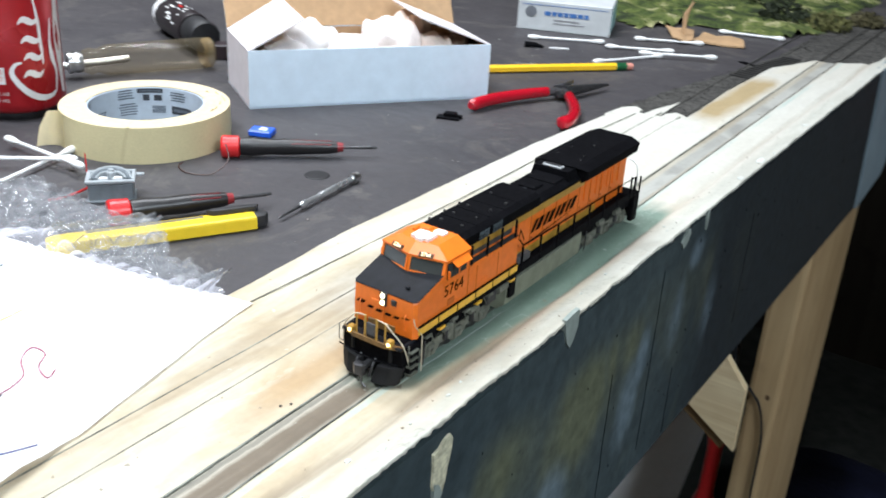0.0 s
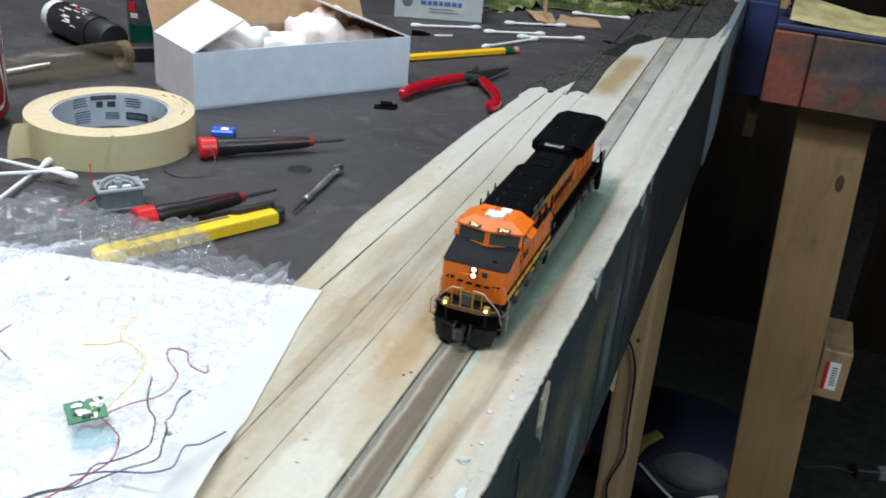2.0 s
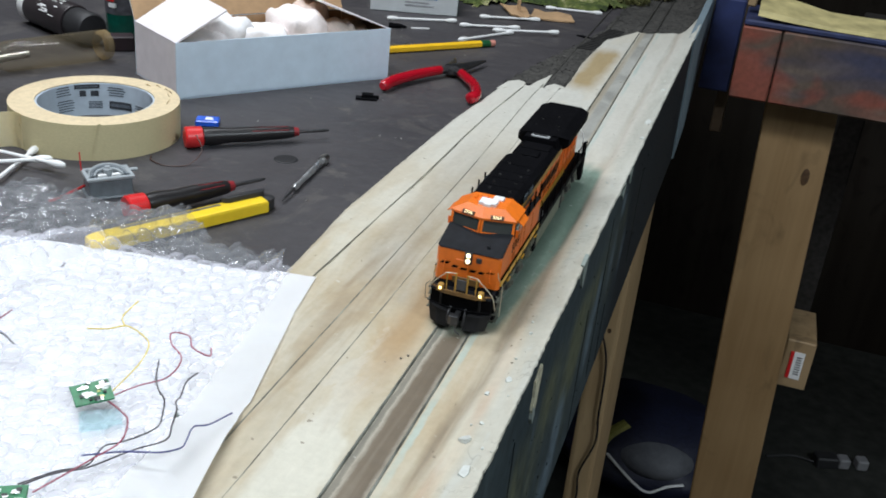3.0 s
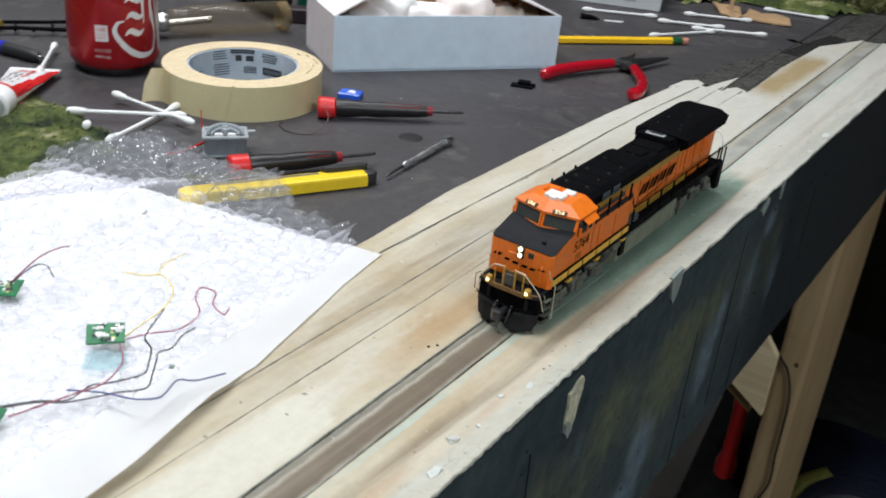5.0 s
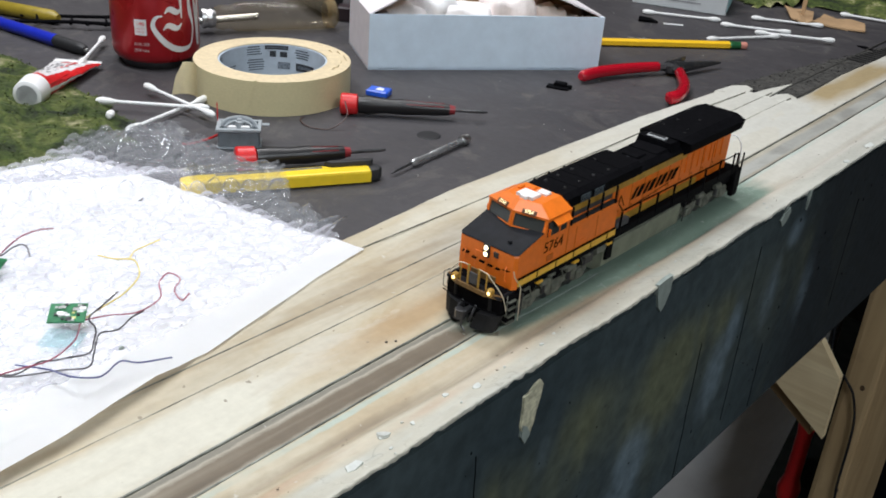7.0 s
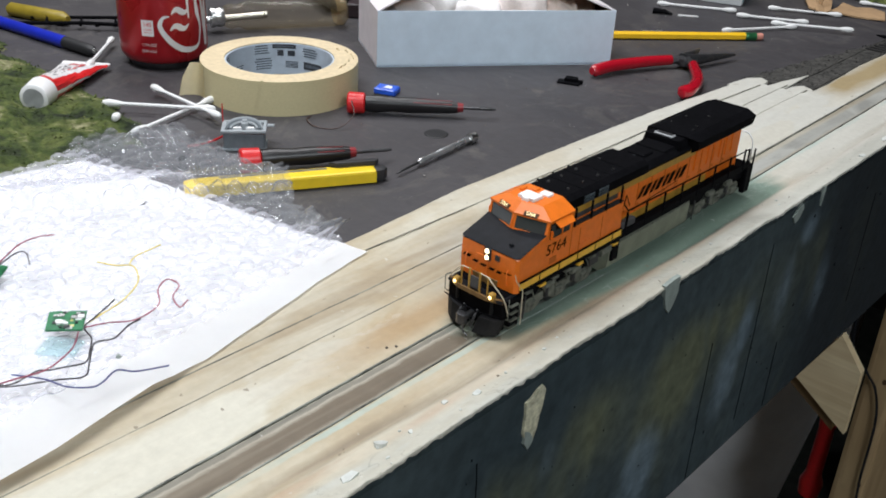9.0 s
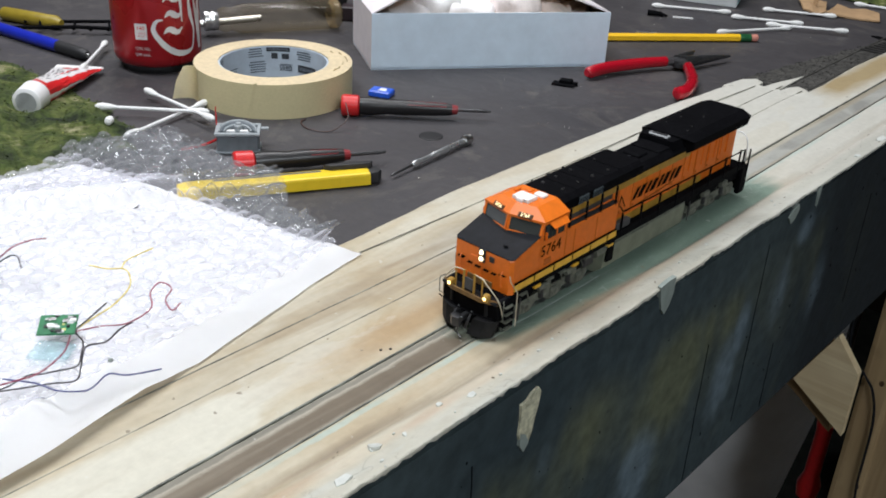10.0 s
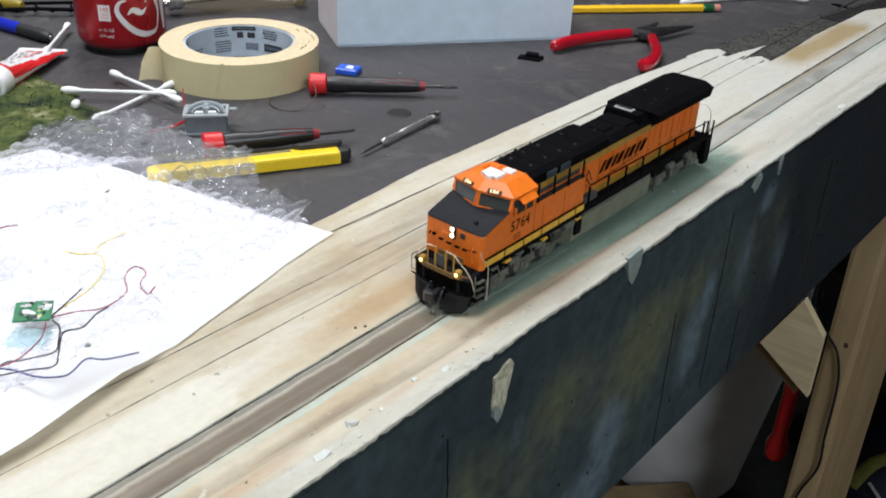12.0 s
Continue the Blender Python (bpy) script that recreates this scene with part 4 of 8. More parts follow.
for s in (-1, 1):
    for y in (0.0515, 0.0645, 0.0768, 0.0895):
        lp("stanchion", tube([(s * 0.0172, y, 0.0395), (s * 0.0172, y, 0.0490)], 0.0006, 6), M_BLACK)
    lp("cabinet_floor", box(*both(s * 0.0143, s * 0.0174), 0.0495, 0.0920, 0.0400, 0.0405), M_MATT)

# long hood
H = 0.0125
lp("hood", end_prism([(-H, 0.0215), (H, 0.0215), (H, 0.0468), (-H, 0.0468)], 0.0490, 0.2216), M_ORANGE, "orange long hood")
lp("hood_top", end_prism([(-H - 0.0005, 0.0464), (H + 0.0005, 0.0464), (H + 0.0005, 0.0477), (H - 0.0030, 0.0500), (-H + 0.0030, 0.0500), (-H - 0.0005, 0.0477)], 0.1100, 0.1640), M_BLACK, "black hood roof")
lp("inverter_cover", end_prism([(-H - 0.0008, 0.0463), (H + 0.0008, 0.0463), (H + 0.0008, 0.0510), (H - 0.0025, 0.0527), (-H + 0.0025, 0.0527), (-H - 0.0008, 0.0510)], 0.0493, 0.1180), M_BLACK, "black raised equipment cover")
for s in (-1, 1):
    lp("hood_stripe", box(*both(s * H, s * (H + 0.0004)), 0.1000, 0.1680, 0.0428, 0.0463), M_GOLD, "yellow hood stripe")
    lp("recess_panel", box(*both(s * H, s * (H + 0.0003)), 0.0495, 0.0930, 0.0402, 0.0427), M_GRILLE, "dark grey panel behind the cab rail")
    lp("recess_stripe", box(*both(s * H, s * (H + 0.0004)), 0.0495, 0.0998, 0.0428, 0.0462), M_GOLD, "yellow hood stripe")
    lp("lower_band", box(*both(s * H, s * (H + 0.0003)), 0.0935, 0.2200, 0.0218, 0.0228), M_BLACK, "black lower hood side")
    lp("lower_stripe", box(*both(s * H, s * (H + 0.0004)), 0.0935, 0.1850, 0.0228, 0.0266), M_GOLD, "yellow lower hood stripe")
    for y in (0.0615, 0.0730):
        lv = lp("louvre", box(*both(s * (H + 0.0007), s * (H + 0.0012)), y, y + 0.0092, 0.0466, 0.0510, 0.0002), M_BLACK)
        for k in range(5):
            z = 0.0469 + k * 0.00082
            lp("slat", box(*both(s * (H + 0.0010), s * (H + 0.0016)), y + 0.0005, y + 0.0087, z, z + 0.00024), M_SLAT, "grey louvre slat", parent=lv)
    for k in range(9):
        y = 0.0990 + k * 0.0128
        lp("door_seam", box(*both(s * H, s * (H + 0.0003)), y, y + 0.0003, 0.0268, 0.0427), M_SEAM)
        lp("door_latch", box(*both(s * H, s * (H + 0.0006)), y + 0.0015, y + 0.0021, 0.0300, 0.0310), M_SEAM)
    # slanted emblem: plain bars of uneven width in four groups
    for y0 in (0.1125, 0.1243, 0.1362, 0.1480):
        for a0, w in ((-0.0006, 0.0030), (0.0042, 0.0044)):
            bm = bmesh.new()
            bm.faces.new([bm.verts.new((s * (H + 0.00045), y0 + a0 + 0.75 * b + a, 0.0332 + b)) for a, b in ((0, 0), (w, 0), (w, 0.0060), (0, 0.0060))])
            lp("side_emblem_bar", bm, M_BLACK)
    bm = bmesh.new()
    bm.faces.new([bm.verts.new((s * (H + 0.00045), y, z)) for y, z in ((0.1080, 0.0284), (0.1080, 0.0290), (0.1500, 0.0322), (0.1560, 0.0322))])
    lp("emblem_underline", bm, M_BLACK)

# roof details
for x, y in ((-0.006, 0.058), (0.006, 0.058), (-0.006, 0.068), (0.006, 0.070), (-0.006, 0.080), (0.006, 0.082), (0.007, 0.094), (-0.006, 0.100)):
    lp("lifting_lug", box(x - 0.0007, x + 0.0007, y, y + 0.0009, 0.0527, 0.0534), M_SILVER)
for y in (0.0640, 0.0760, 0.0880, 0.1000):
    lp("cover_seam", box(-H + 0.002, H - 0.002, y, y + 0.0003, 0.0527, 0.05290), M_BLACK)
lp("exhaust_stack", box(-0.0055, 0.0055, 0.1255, 0.1345, 0.0499, 0.0512, 0.0006), M_BLACK)
lp("roof_duct", box(-0.0095, 0.0095, 0.1390, 0.1520, 0.0499, 0.0508, 0.0005), M_BLACK)
lp("roof_ridge", box(-0.0008, 0.0008, 0.1190, 0.1250, 0.0499, 0.0504), M_MATT)

# radiator housing with overhanging wings
RW = [(-0.0172, 0.0475), (-0.0125, 0.0446), (0.0125, 0.0446), (0.0172, 0.0475), (0.0172, 0.0520), (0.0110, 0.0545), (-0.0110, 0.0545), (-0.0172, 0.0520)]
bm = end_prism(RW, 0.1625, 0.2275)
for v in bm.verts:
    if v.co.y > 0.2 and v.co.z < 0.0515:
        v.co.y -= 0.0030
    if v.co.y < 0.17 and abs(v.co.x) < 0.0130 and v.co.z > 0.05:
        v.co.y -= 0.0050
lp("radiator_housing", bm, M_BLACK, "black overhanging radiator housing")
lp("filter_box", end_prism([(-0.0118, 0.0490), (0.0118, 0.0490), (0.0105, 0.0538), (-0.0105, 0.0538)], 0.1500, 0.1600), M_BLACK)
gr = lp("air_intake", box(-0.0062, 0.0058, 0.1512, 0.1552, 0.0537, 0.0549, 0.0004), M_INTAKE, "grey air intake frame")
for k in range(4):
    lp("grille_slat", box(-0.0050, 0.0046, 0.1521 + k * 0.0006, 0.1526 + k * 0.0006, 0.0548, 0.0552), M_DARK, parent=gr)
for x, y in ((-0.008, 0.172), (0.006, 0.176), (-0.007, 0.186), (0.008, 0.169), (0.002, 0.196)):
    lp("lifting_lug", box(x - 0.0006, x + 0.0006, y, y + 0.0008, 0.0544, 0.0550), M_SILVER)
lp("hood_end", box(-H + 0.001, H - 0.001, 0.2214, 0.2222, 0.0225, 0.0450, 0.0003), M_ORANGE)
for z in (0.0415, 0.0380):
    lp("rear_lamp", lathe([(0.0, 0.0006), (0.0014, 0.0004), (0.0016, 0.0)], 14, m=pose(0, 0.2222, z, -90)), M_SILVER)
for k in range(7):
    y = 0.1690 + k * 0.0070
    for s in (-1, 1):
        lp("hood_rib", box(*both(s * H, s * (H + 0.0006)), y, y + 0.0010, 0.0330, 0.0440), M_ORANGE)

# side walkway rails
for s in (-1, 1):
    for k in range(8):
        y = 0.0965 + k * 0.0178
        lp("stanchion", tube([(s * 0.0182, y, 0.0205), (s * 0.0182, y, 0.0330)], 0.00062, 6), M_BLACK)
    lp("handrail", tube([(s * 0.0182, 0.0925, 0.0380), (s * 0.0182, 0.0965, 0.0338), (s * 0.0182, 0.2255, 0.0318)], 0.00040, 6), M_BLACK)
    lp("tool_box", box(*both(s * 0.0142, s * 0.0176), 0.0940, 0.1060, 0.0236, 0.0276, 0.0005), M_GRILLE)
    lp("brake_gear", tube([(s * 0.0150, 0.0945, 0.0300), (s * 0.0145, 0.0990, 0.0400), (s * 0.0140, 0.1040, 0.0330)], 0.00028, 6), M_BLACK)
    lp("steps_mid", box(*both(s * 0.0165, s * 0.0184), 0.0870, 0.0925, 0.0090, 0.0218, 0.0004), M_BLACK)

# fuel tank and underfloor gear
TK = [(-0.0162, 0.0190), (-0.0170, 0.0160), (-0.0165, 0.0055), (-0.0120, 0.0022), (0.0120, 0.0022), (0.0165, 0.0055), (0.0170, 0.0160), (0.0162, 0.0190)]
M_TANK = plain("tank_olive", (0.165, 0.178, 0.130), 0.75, vary=0.2, scale=120, bumpy=0.0002)
lp("fuel_tank", end_prism(TK, 0.0860, 0.1640), M_TANK, "weathered olive grey fuel tank")
for s in (-1, 1):
    lp("air_reservoir", tube([(s * 0.0166, 0.0770, 0.0170), (s * 0.0166, 0.0850, 0.0170)], 0.0022, 10), M_WEATHER)
    lp("valve_box", box(*both(s * 0.0140, s * 0.0176), 0.0680, 0.0760, 0.0125, 0.0185, 0.0006), M_DARK)
    lp("pipe", tube([(s * 0.0174, 0.0860, 0.0178), (s * 0.0174, 0.1200, 0.0175), (s * 0.0172, 0.1620, 0.0180)], 0.0005, 6), M_WEATHER)


def bogie(y0):
    """Three-axle truck from y0, 56 mm long."""
    for s in (-1, 1):
        poly = [(0.0, 0.0085), (0.003, 0.0115), (0.010, 0.0120), (0.014, 0.0150), (0.022, 0.0150), (0.026, 0.0125), (0.031, 0.0125), (0.035, 0.0150), (0.043, 0.0150), (0.047, 0.0120), (0.054, 0.0115), (0.0565, 0.0085), (0.053, 0.0052), (0.046, 0.0048), (0.042, 0.0075), (0.036, 0.0078), (0.032, 0.0046), (0.025, 0.0046), (0.021, 0.0078), (0.015, 0.0075), (0.011, 0.0048), (0.004, 0.0052)]
        tr = lp("truck_side_frame", side_prism([(y0 + a, b) for a, b in poly], *both(s * 0.0128, s * 0.0150)), M_WEATHER, "weathered grey truck frame")
        for a in (0.0075, 0.0285, 0.0490):
            lp("journal_box", box(*both(s * 0.0145, s * 0.0165), y0 + a - 0.0028, y0 + a + 0.0028, 0.0055, 0.0105, 0.0006), M_WEATHER, parent=tr)
            lp("axle_cap", tube([(s * 0.0160, y0 + a, 0.0080), (s * 0.0172, y0 + a, 0.0080)], 0.0014, 10), M_WEATHER, parent=tr)
        for a in (0.018, 0.039):
            lp("spring", tube([(s * 0.0158, y0 + a, 0.0090), (s * 0.0158, y0 + a, 0.0140)], 0.0013, 8), M_DARK, parent=tr)
            lp("brake_cylinder", tube([(s * 0.0162, y0 + a - 0.003, 0.0150), (s * 0.0162, y0 + a + 0.004, 0.0150)], 0.0014, 8), M_WEATHER, parent=tr)
        lp("sand_pipe", tube([(s * 0.0160, y0 + 0.002, 0.0150), (s * 0.0160, y0 + 0.001, 0.0040)], 0.0004, 6), M_DARK, parent=tr)
    for a in (0.0075, 0.0285, 0.0490):
        wh = lp("wheelset", tube([(-0.0125, y0 + a, 0.0060), (0.0125, y0 + a, 0.0060)], 0.0012, 8), M_DSTEEL)
        for s in (-1, 1):
            lp("wheel", tube([(s * 0.0078, y0 + a, 0.0060), (s * 0.0104, y0 + a, 0.0060)], 0.0059, 24), M_DSTEEL, parent=wh)


bogie(0.0185)
bogie(0.1700)

# front platform, pilot, steps
lp("front_platform", box(-0.0166, 0.0166, 0.0020, 0.0130, 0.0180, 0.0196, 0.0004), M_MATT, "dark front platform")
for xa, ya, xb, yb in ((-0.0165, 0.0040, -0.0085, 0.0012), (-0.0085, 0.0012, 0.0085, 0.0012), (0.0085, 0.0012, 0.0165, 0.0040)):
    lp("platform_lip", slab_on([(xa, ya, 0.0180), (xb, yb, 0.0180), (xb, yb, 0.0200), (xa, ya, 0.0200)], (0, -1, 0), 0.0, 0.0009), M_LIP, "dull brown platform edge")
lp("pilot", loft([[(-0.0150, 0.0075, 0.0030), (-0.0150, 0.0036, 0.0030), (0.0150, 0.0036, 0.0030), (0.0150, 0.0075, 0.0030)], [(-0.0168, 0.0080, 0.0120), (-0.0168, 0.0036, 0.0120), (0.0168, 0.0036, 0.0120), (0.0168, 0.0080, 0.0120)], [(-0.0168, 0.0080, 0.0178), (-0.0160, 0.0030, 0.0178), (0.0160, 0.0030, 0.0178), (0.0168, 0.0080, 0.0178)]]), M_BLACK, "black pilot plate")
for s in (-1, 1):
    bl = loft([[(s * x, y, z) for x, y, z in r] for r in (
        [(0.0036, -0.0016, 0.0010), (0.0105, -0.0008, 0.0012), (0.0150, 0.0020, 0.0016), (0.0150, 0.0046, 0.0016), (0.0036, 0.0046, 0.0010)],
        [(0.0042, -0.0004, 0.0050), (0.0115, 0.0004, 0.0054), (0.0162, 0.0030, 0.0058), (0.0162, 0.0046, 0.0058), (0.0042, 0.0046, 0.0050)],
        [(0.0050, 0.0006, 0.0084), (0.0122, 0.0014, 0.0090), (0.0172, 0.0040, 0.0100), (0.0172, 0.0052, 0.0100), (0.0050, 0.0046, 0.0084)])])
    lp("plough_blade", bl, M_PLOUGH, "worn black plough blade")
    lp("pilot_rib", box(*both(s * 0.0100, s * 0.0112), 0.0022, 0.0038, 0.0110, 0.0176), M_PLOUGH)
    d = lp("ditch_light", box(*both(s * 0.0094, s * 0.0124), 0.0006, 0.0036, 0.0184, 0.0222, 0.0005), M_GOLD, "dull yellow ditch light housing")
    lp("lens", lathe([(0.0, 0.0006), (0.0007, 0.0004), (0.0009, 0.0)], 14, m=pose(s * 0.0109, 0.0006, 0.0204, 90)), M_DITCH, "lit amber lens", True, d)
    st = lp("step_well", box(*both(s * 0.0145, s * 0.0178), 0.0072, 0.0142, 0.0040, 0.0190, 0.0004), M_BLACK)
    for z in (0.0050, 0.0086, 0.0122, 0.0158):
        lp("step", box(*both(s * 0.0150, s * 0.0192), 0.0068, 0.0120, z, z + 0.0006), M_WEATHER, parent=st)
    lp("front_handrail", tube(curve_points([(s * 0.0030, 0.0020, 0.0290), (s * 0.0080, 0.0020, 0.0286), (s * 0.0100, 0.0020, 0.0272), (s * 0.0164, 0.0040, 0.0200), (s * 0.0186, 0.0055, 0.0120)], 5), 0.00027, 6), M_CREAM_RAIL, "cream front handrail")
    lp("step_rail", tube([(s * 0.0165, 0.0105, 0.0300), (s * 0.0170, 0.0110, 0.0270), (s * 0.0190, 0.0140, 0.0215), (s * 0.0191, 0.0142, 0.0045)], 0.00026, 6), M_CREAM_RAIL, "cream step handrail")
    lp("platform_stanchion", tube([(s * 0.0080, 0.0020, 0.0195), (s * 0.0080, 0.0020, 0.0286)], 0.00038, 6), M_GOLD)
    lp("platform_stanchion", tube([(s * 0.0032, 0.0020, 0.0195), (s * 0.0032, 0.0020, 0.0292)], 0.00055, 6), M_GOLD)
    lp("corner_grab", tube([(s * 0.0180, 0.0050, 0.0105), (s * 0.0197, 0.0040, 0.0115), (s * 0.0197, 0.0040, 0.0190), (s * 0.0180, 0.0060, 0.0200)], 0.00024, 6), M_WEATHER)
lp("gate_panel", box(-0.0026, 0.0026, 0.0018, 0.0024, 0.0205, 0.0262, 0.0002), M_GRILLE, "grey walkway gate")
lp("gate_bar", box(-0.0075, 0.0075, 0.0088, 0.0096, 0.0205, 0.0240, 0.0002), M_LIP, "dull brown nose step panel")
lp("uncoupling_bar", tube([(-0.0165, 0.0005, 0.0125), (-0.0060, -0.0008, 0.0118), (0.0060, -0.0008, 0.0118), (0.0165, 0.0005, 0.0125)], 0.0003, 6), M_BLACK)
cp = lp("coupler", box(-0.0014, 0.0014, -0.0030, 0.0030, 0.0066, 0.0092, 0.0004), M_DSTEEL, "dark steel knuckle coupler")
lp("knuckle", prism([(-0.0030, -0.0025), (-0.0032, -0.0055), (-0.0012, -0.0068), (0.0022, -0.0060), (0.0024, -0.0040), (0.0002, -0.0042), (0.0004, -0.0025)], 0.0056, 0.0102, bevel=0.0004), M_DSTEEL, parent=cp)
lp("trip_pin", tube([(0.0008, -0.0045, 0.0066), (0.0010, -0.0050, 0.0020), (0.0040, -0.0055, 0.0008)], 0.0004, 6), M_DSTEEL, parent=cp)
for s in (-1, 1):
    lp("air_hose", tube(curve_points([(s * 0.0040, 0.0010, 0.0115), (s * 0.0045, -0.0020, 0.0085), (s * 0.0038, -0.0030, 0.0045)], 5), 0.0006, 6), M_DARK)

# rear end
lp("rear_platform", box(-0.0165, 0.0165, 0.2200, 0.2355, 0.0190, 0.0205, 0.0004), M_BLACK)
lp("rear_pilot", box(-0.0165, 0.0165, 0.2325, 0.2355, 0.0040, 0.0192, 0.0008), M_BLACK)
for s in (-1, 1):
    lp("rear_steps", box(*both(s * 0.0150, s * 0.0184), 0.2285, 0.2355, 0.0030, 0.0205, 0.0005), M_BLACK)
    lp("rear_post", tube([(s * 0.0182, 0.2265, 0.0195), (s * 0.0182, 0.2265, 0.0318)], 0.0006, 6), M_BLACK)
    lp("rear_post", tube([(s * 0.0182, 0.2345, 0.0060), (s * 0.0182, 0.2345, 0.0300)], 0.0006, 6), M_BLACK)
    lp("rear_handrail", tube(curve_points([(s * 0.0150, 0.2365, 0.0195), (s * 0.0145, 0.2365, 0.0320), (s * 0.0110, 0.2365, 0.0370), (s * 0.0070, 0.2355, 0.0380)], 5), 0.0004, 6), M_WHITE, "white rear handrail")
lp("rear_coupler", box(-0.0016, 0.0016, 0.2345, 0.2430, 0.0062, 0.0096, 0.0006), M_DSTEEL)


# worn edges and piping on the front end
for s in (-1, 1):
    lp("grab_iron", tube([(s * 0.0180, 0.0560, 0.0300), (s * 0.0184, 0.0560, 0.0300), (s * 0.0184, 0.0640, 0.0300), (s * 0.0180, 0.0640, 0.0300)], 0.0002, 6), M_ORANGE)
    for y in (0.0560, 0.0740):
        lp("cabinet_seam", box(*both(s * 0.0175, s * 0.01785), y, y + 0.0003, 0.0258, 0.0380), M_SEAM)
    for k in range(6):
        lp("cable_drop", tube(curve_points([(s * 0.0158, 0.0240 + k * 0.0085, 0.0180), (s * 0.0168, 0.0250 + k * 0.0085, 0.0150), (s * 0.0160, 0.0268 + k * 0.0085, 0.0118)], 4), 0.00035, 5), M_WEATHER)


# ---------------------------------------------------------------- things on the table
def drinks_can():
    c = thing("drinks_can", "red aluminium drinks can with white painted curves on the table", "can", pose(-0.4585, 0.6430, 0.0, 0, 0, -34))
    red = plain("can_red", (0.34, 0.006, 0.012), 0.28, vary=0.06, scale=200, metal=0.25, spec=0.6)
    R = 0.0331
    part("body", lathe([(0.0272, 0.0052), (0.0300, 0.0062), (0.0322, 0.0090), (R, 0.0130), (R, 0.1050), (0.0322, 0.1090), (0.0270, 0.1175)], 64), red, c, smooth=True)
    part("base", lathe([(0.0, 0.0060), (0.0200, 0.0050), (0.0240, 0.0), (0.0256, 0.0), (0.0270, 0.0025), (0.0276, 0.0056)], 48), plain("can_base", (0.1, 0.1, 0.105), 0.35, metal=0.9, vary=0.2), c, "bare dark metal base", True)
    part("rim", lathe([(0.0268, 0.1170), (0.0272, 0.1205), (0.0260, 0.1215), (0.0248, 0.1195), (0.0240, 0.1160), (0.0, 0.1160)], 48), M_SILVER, c, "silver rim and lid", True)

    def wrap(a, z, lift=0.00025):
        return Vector(((R + lift) * math.cos(a), (R + lift) * math.sin(a), z))

    def ribbon(name, ctrl, widths, mat):
        """A band painted on the can: (angle in mm along the side, height) with widths."""
        pts = curve_points([(u, v - 0.004, 0) for u, v in ctrl], 10)
        n = len(pts)
        bm = bmesh.new()
        prev = None
        for i, p in enumerate(pts):
            d = (pts[min(i + 1, n - 1)] - pts[max(i - 1, 0)]).normalized()
            f = i / (n - 1) * (len(widths) - 1)
            k = min(int(f), len(widths) - 2)
            w = widths[k] + (widths[k + 1] - widths[k]) * (f - k)
            s = Vector((-d.y, d.x, 0)) * w / 2
            pair = [bm.verts.new(wrap((p + q).x / R, (p + q).y)) for q in (s, -s)]
            if prev:
                bm.faces.new((prev[0], prev[1], pair[1], pair[0]))
            prev = pair
        part(name, bm, mat, c, "white painted band")

    wm = plain("can_white", (0.75, 0.75, 0.76), 0.3, vary=0.05, metal=0.2)
    # flowing white bands running up the can
    ribbon("painted_band", [(0.0060, 0.0470), (0.0010, 0.0455), (-0.0012, 0.0390), (0.0040, 0.0300), (0.0110, 0.0235), (0.0185, 0.0205), (0.0265, 0.0210), (0.0305, 0.0240)], [0.001, 0.0025, 0.0035, 0.0042, 0.0046, 0.0044, 0.003, 0.0015], wm)
    ribbon("painted_band", [(0.0305, 0.0240), (0.0325, 0.0360), (0.0295, 0.0480), (0.0285, 0.0600), (0.0310, 0.0750)], [0.0015, 0.002, 0.0040, 0.002, 0.001], wm)
    for a, z, w, h in ((0.0135, 0.0400, 0.0075, 0.0085), (0.0145, 0.0520, 0.0070, 0.0080), (0.0140, 0.0640, 0.0072, 0.0085), (0.0130, 0.0770, 0.0070, 0.0080)):
        ring = [(a - w + 2 * w * q, z - h * 0.45 + 0.5 * h * q + 0.0022 * math.sin(6.3 * q)) for q in (i / 6 for i in range(7))]
        ribbon("painted_band", ring, [0.0006, 0.0040, 0.0048, 0.0036, 0.0006], wm)
    ribbon("painted_band", [(0.0210, 0.0440), (0.0205, 0.0580), (0.0200, 0.0740), (0.0180, 0.0900)], [0.0010, 0.0024, 0.0024, 0.0012], wm)
    ribbon("white_band", [(0.0400, 0.020), (0.0385, 0.060), (0.0400, 0.100)], [0.004, 0.010, 0.004], wm)
    bm = bmesh.new()
    rows = [[bm.verts.new(wrap((-0.0151 + 0.0091 * i / 6) / R, z, 0.00018)) for i in range(7)] for z in (0.0280, 0.0300, 0.0380, 0.0400)]
    for p, q in zip(rows, rows[1:]):
        for i in range(6):
            bm.faces.new((p[i], p[i + 1], q[i + 1], q[i]))
    part("note_panel", bm, wm, c, "white panel behind the printed note")
    for body, size, u, z in (("140", 0.0044, -0.0106, 0.0366), ("CALORIES", 0.0015, -0.0106, 0.0328), ("PER CAN", 0.0014, -0.0106, 0.0306), ("12 FL OZ", 0.0030, -0.0104, 0.0212), ("(355 mL)", 0.0030, -0.0106, 0.0166)):
        t = flat_text(body, size, 0.0)
        for v in t.verts:
            v.co = wrap((u + v.co.x) / R, z + v.co.y, 0.0003)
        part("print", t, M_RED if z > 0.025 else wm, c, "printed nutrition note")


drinks_can()


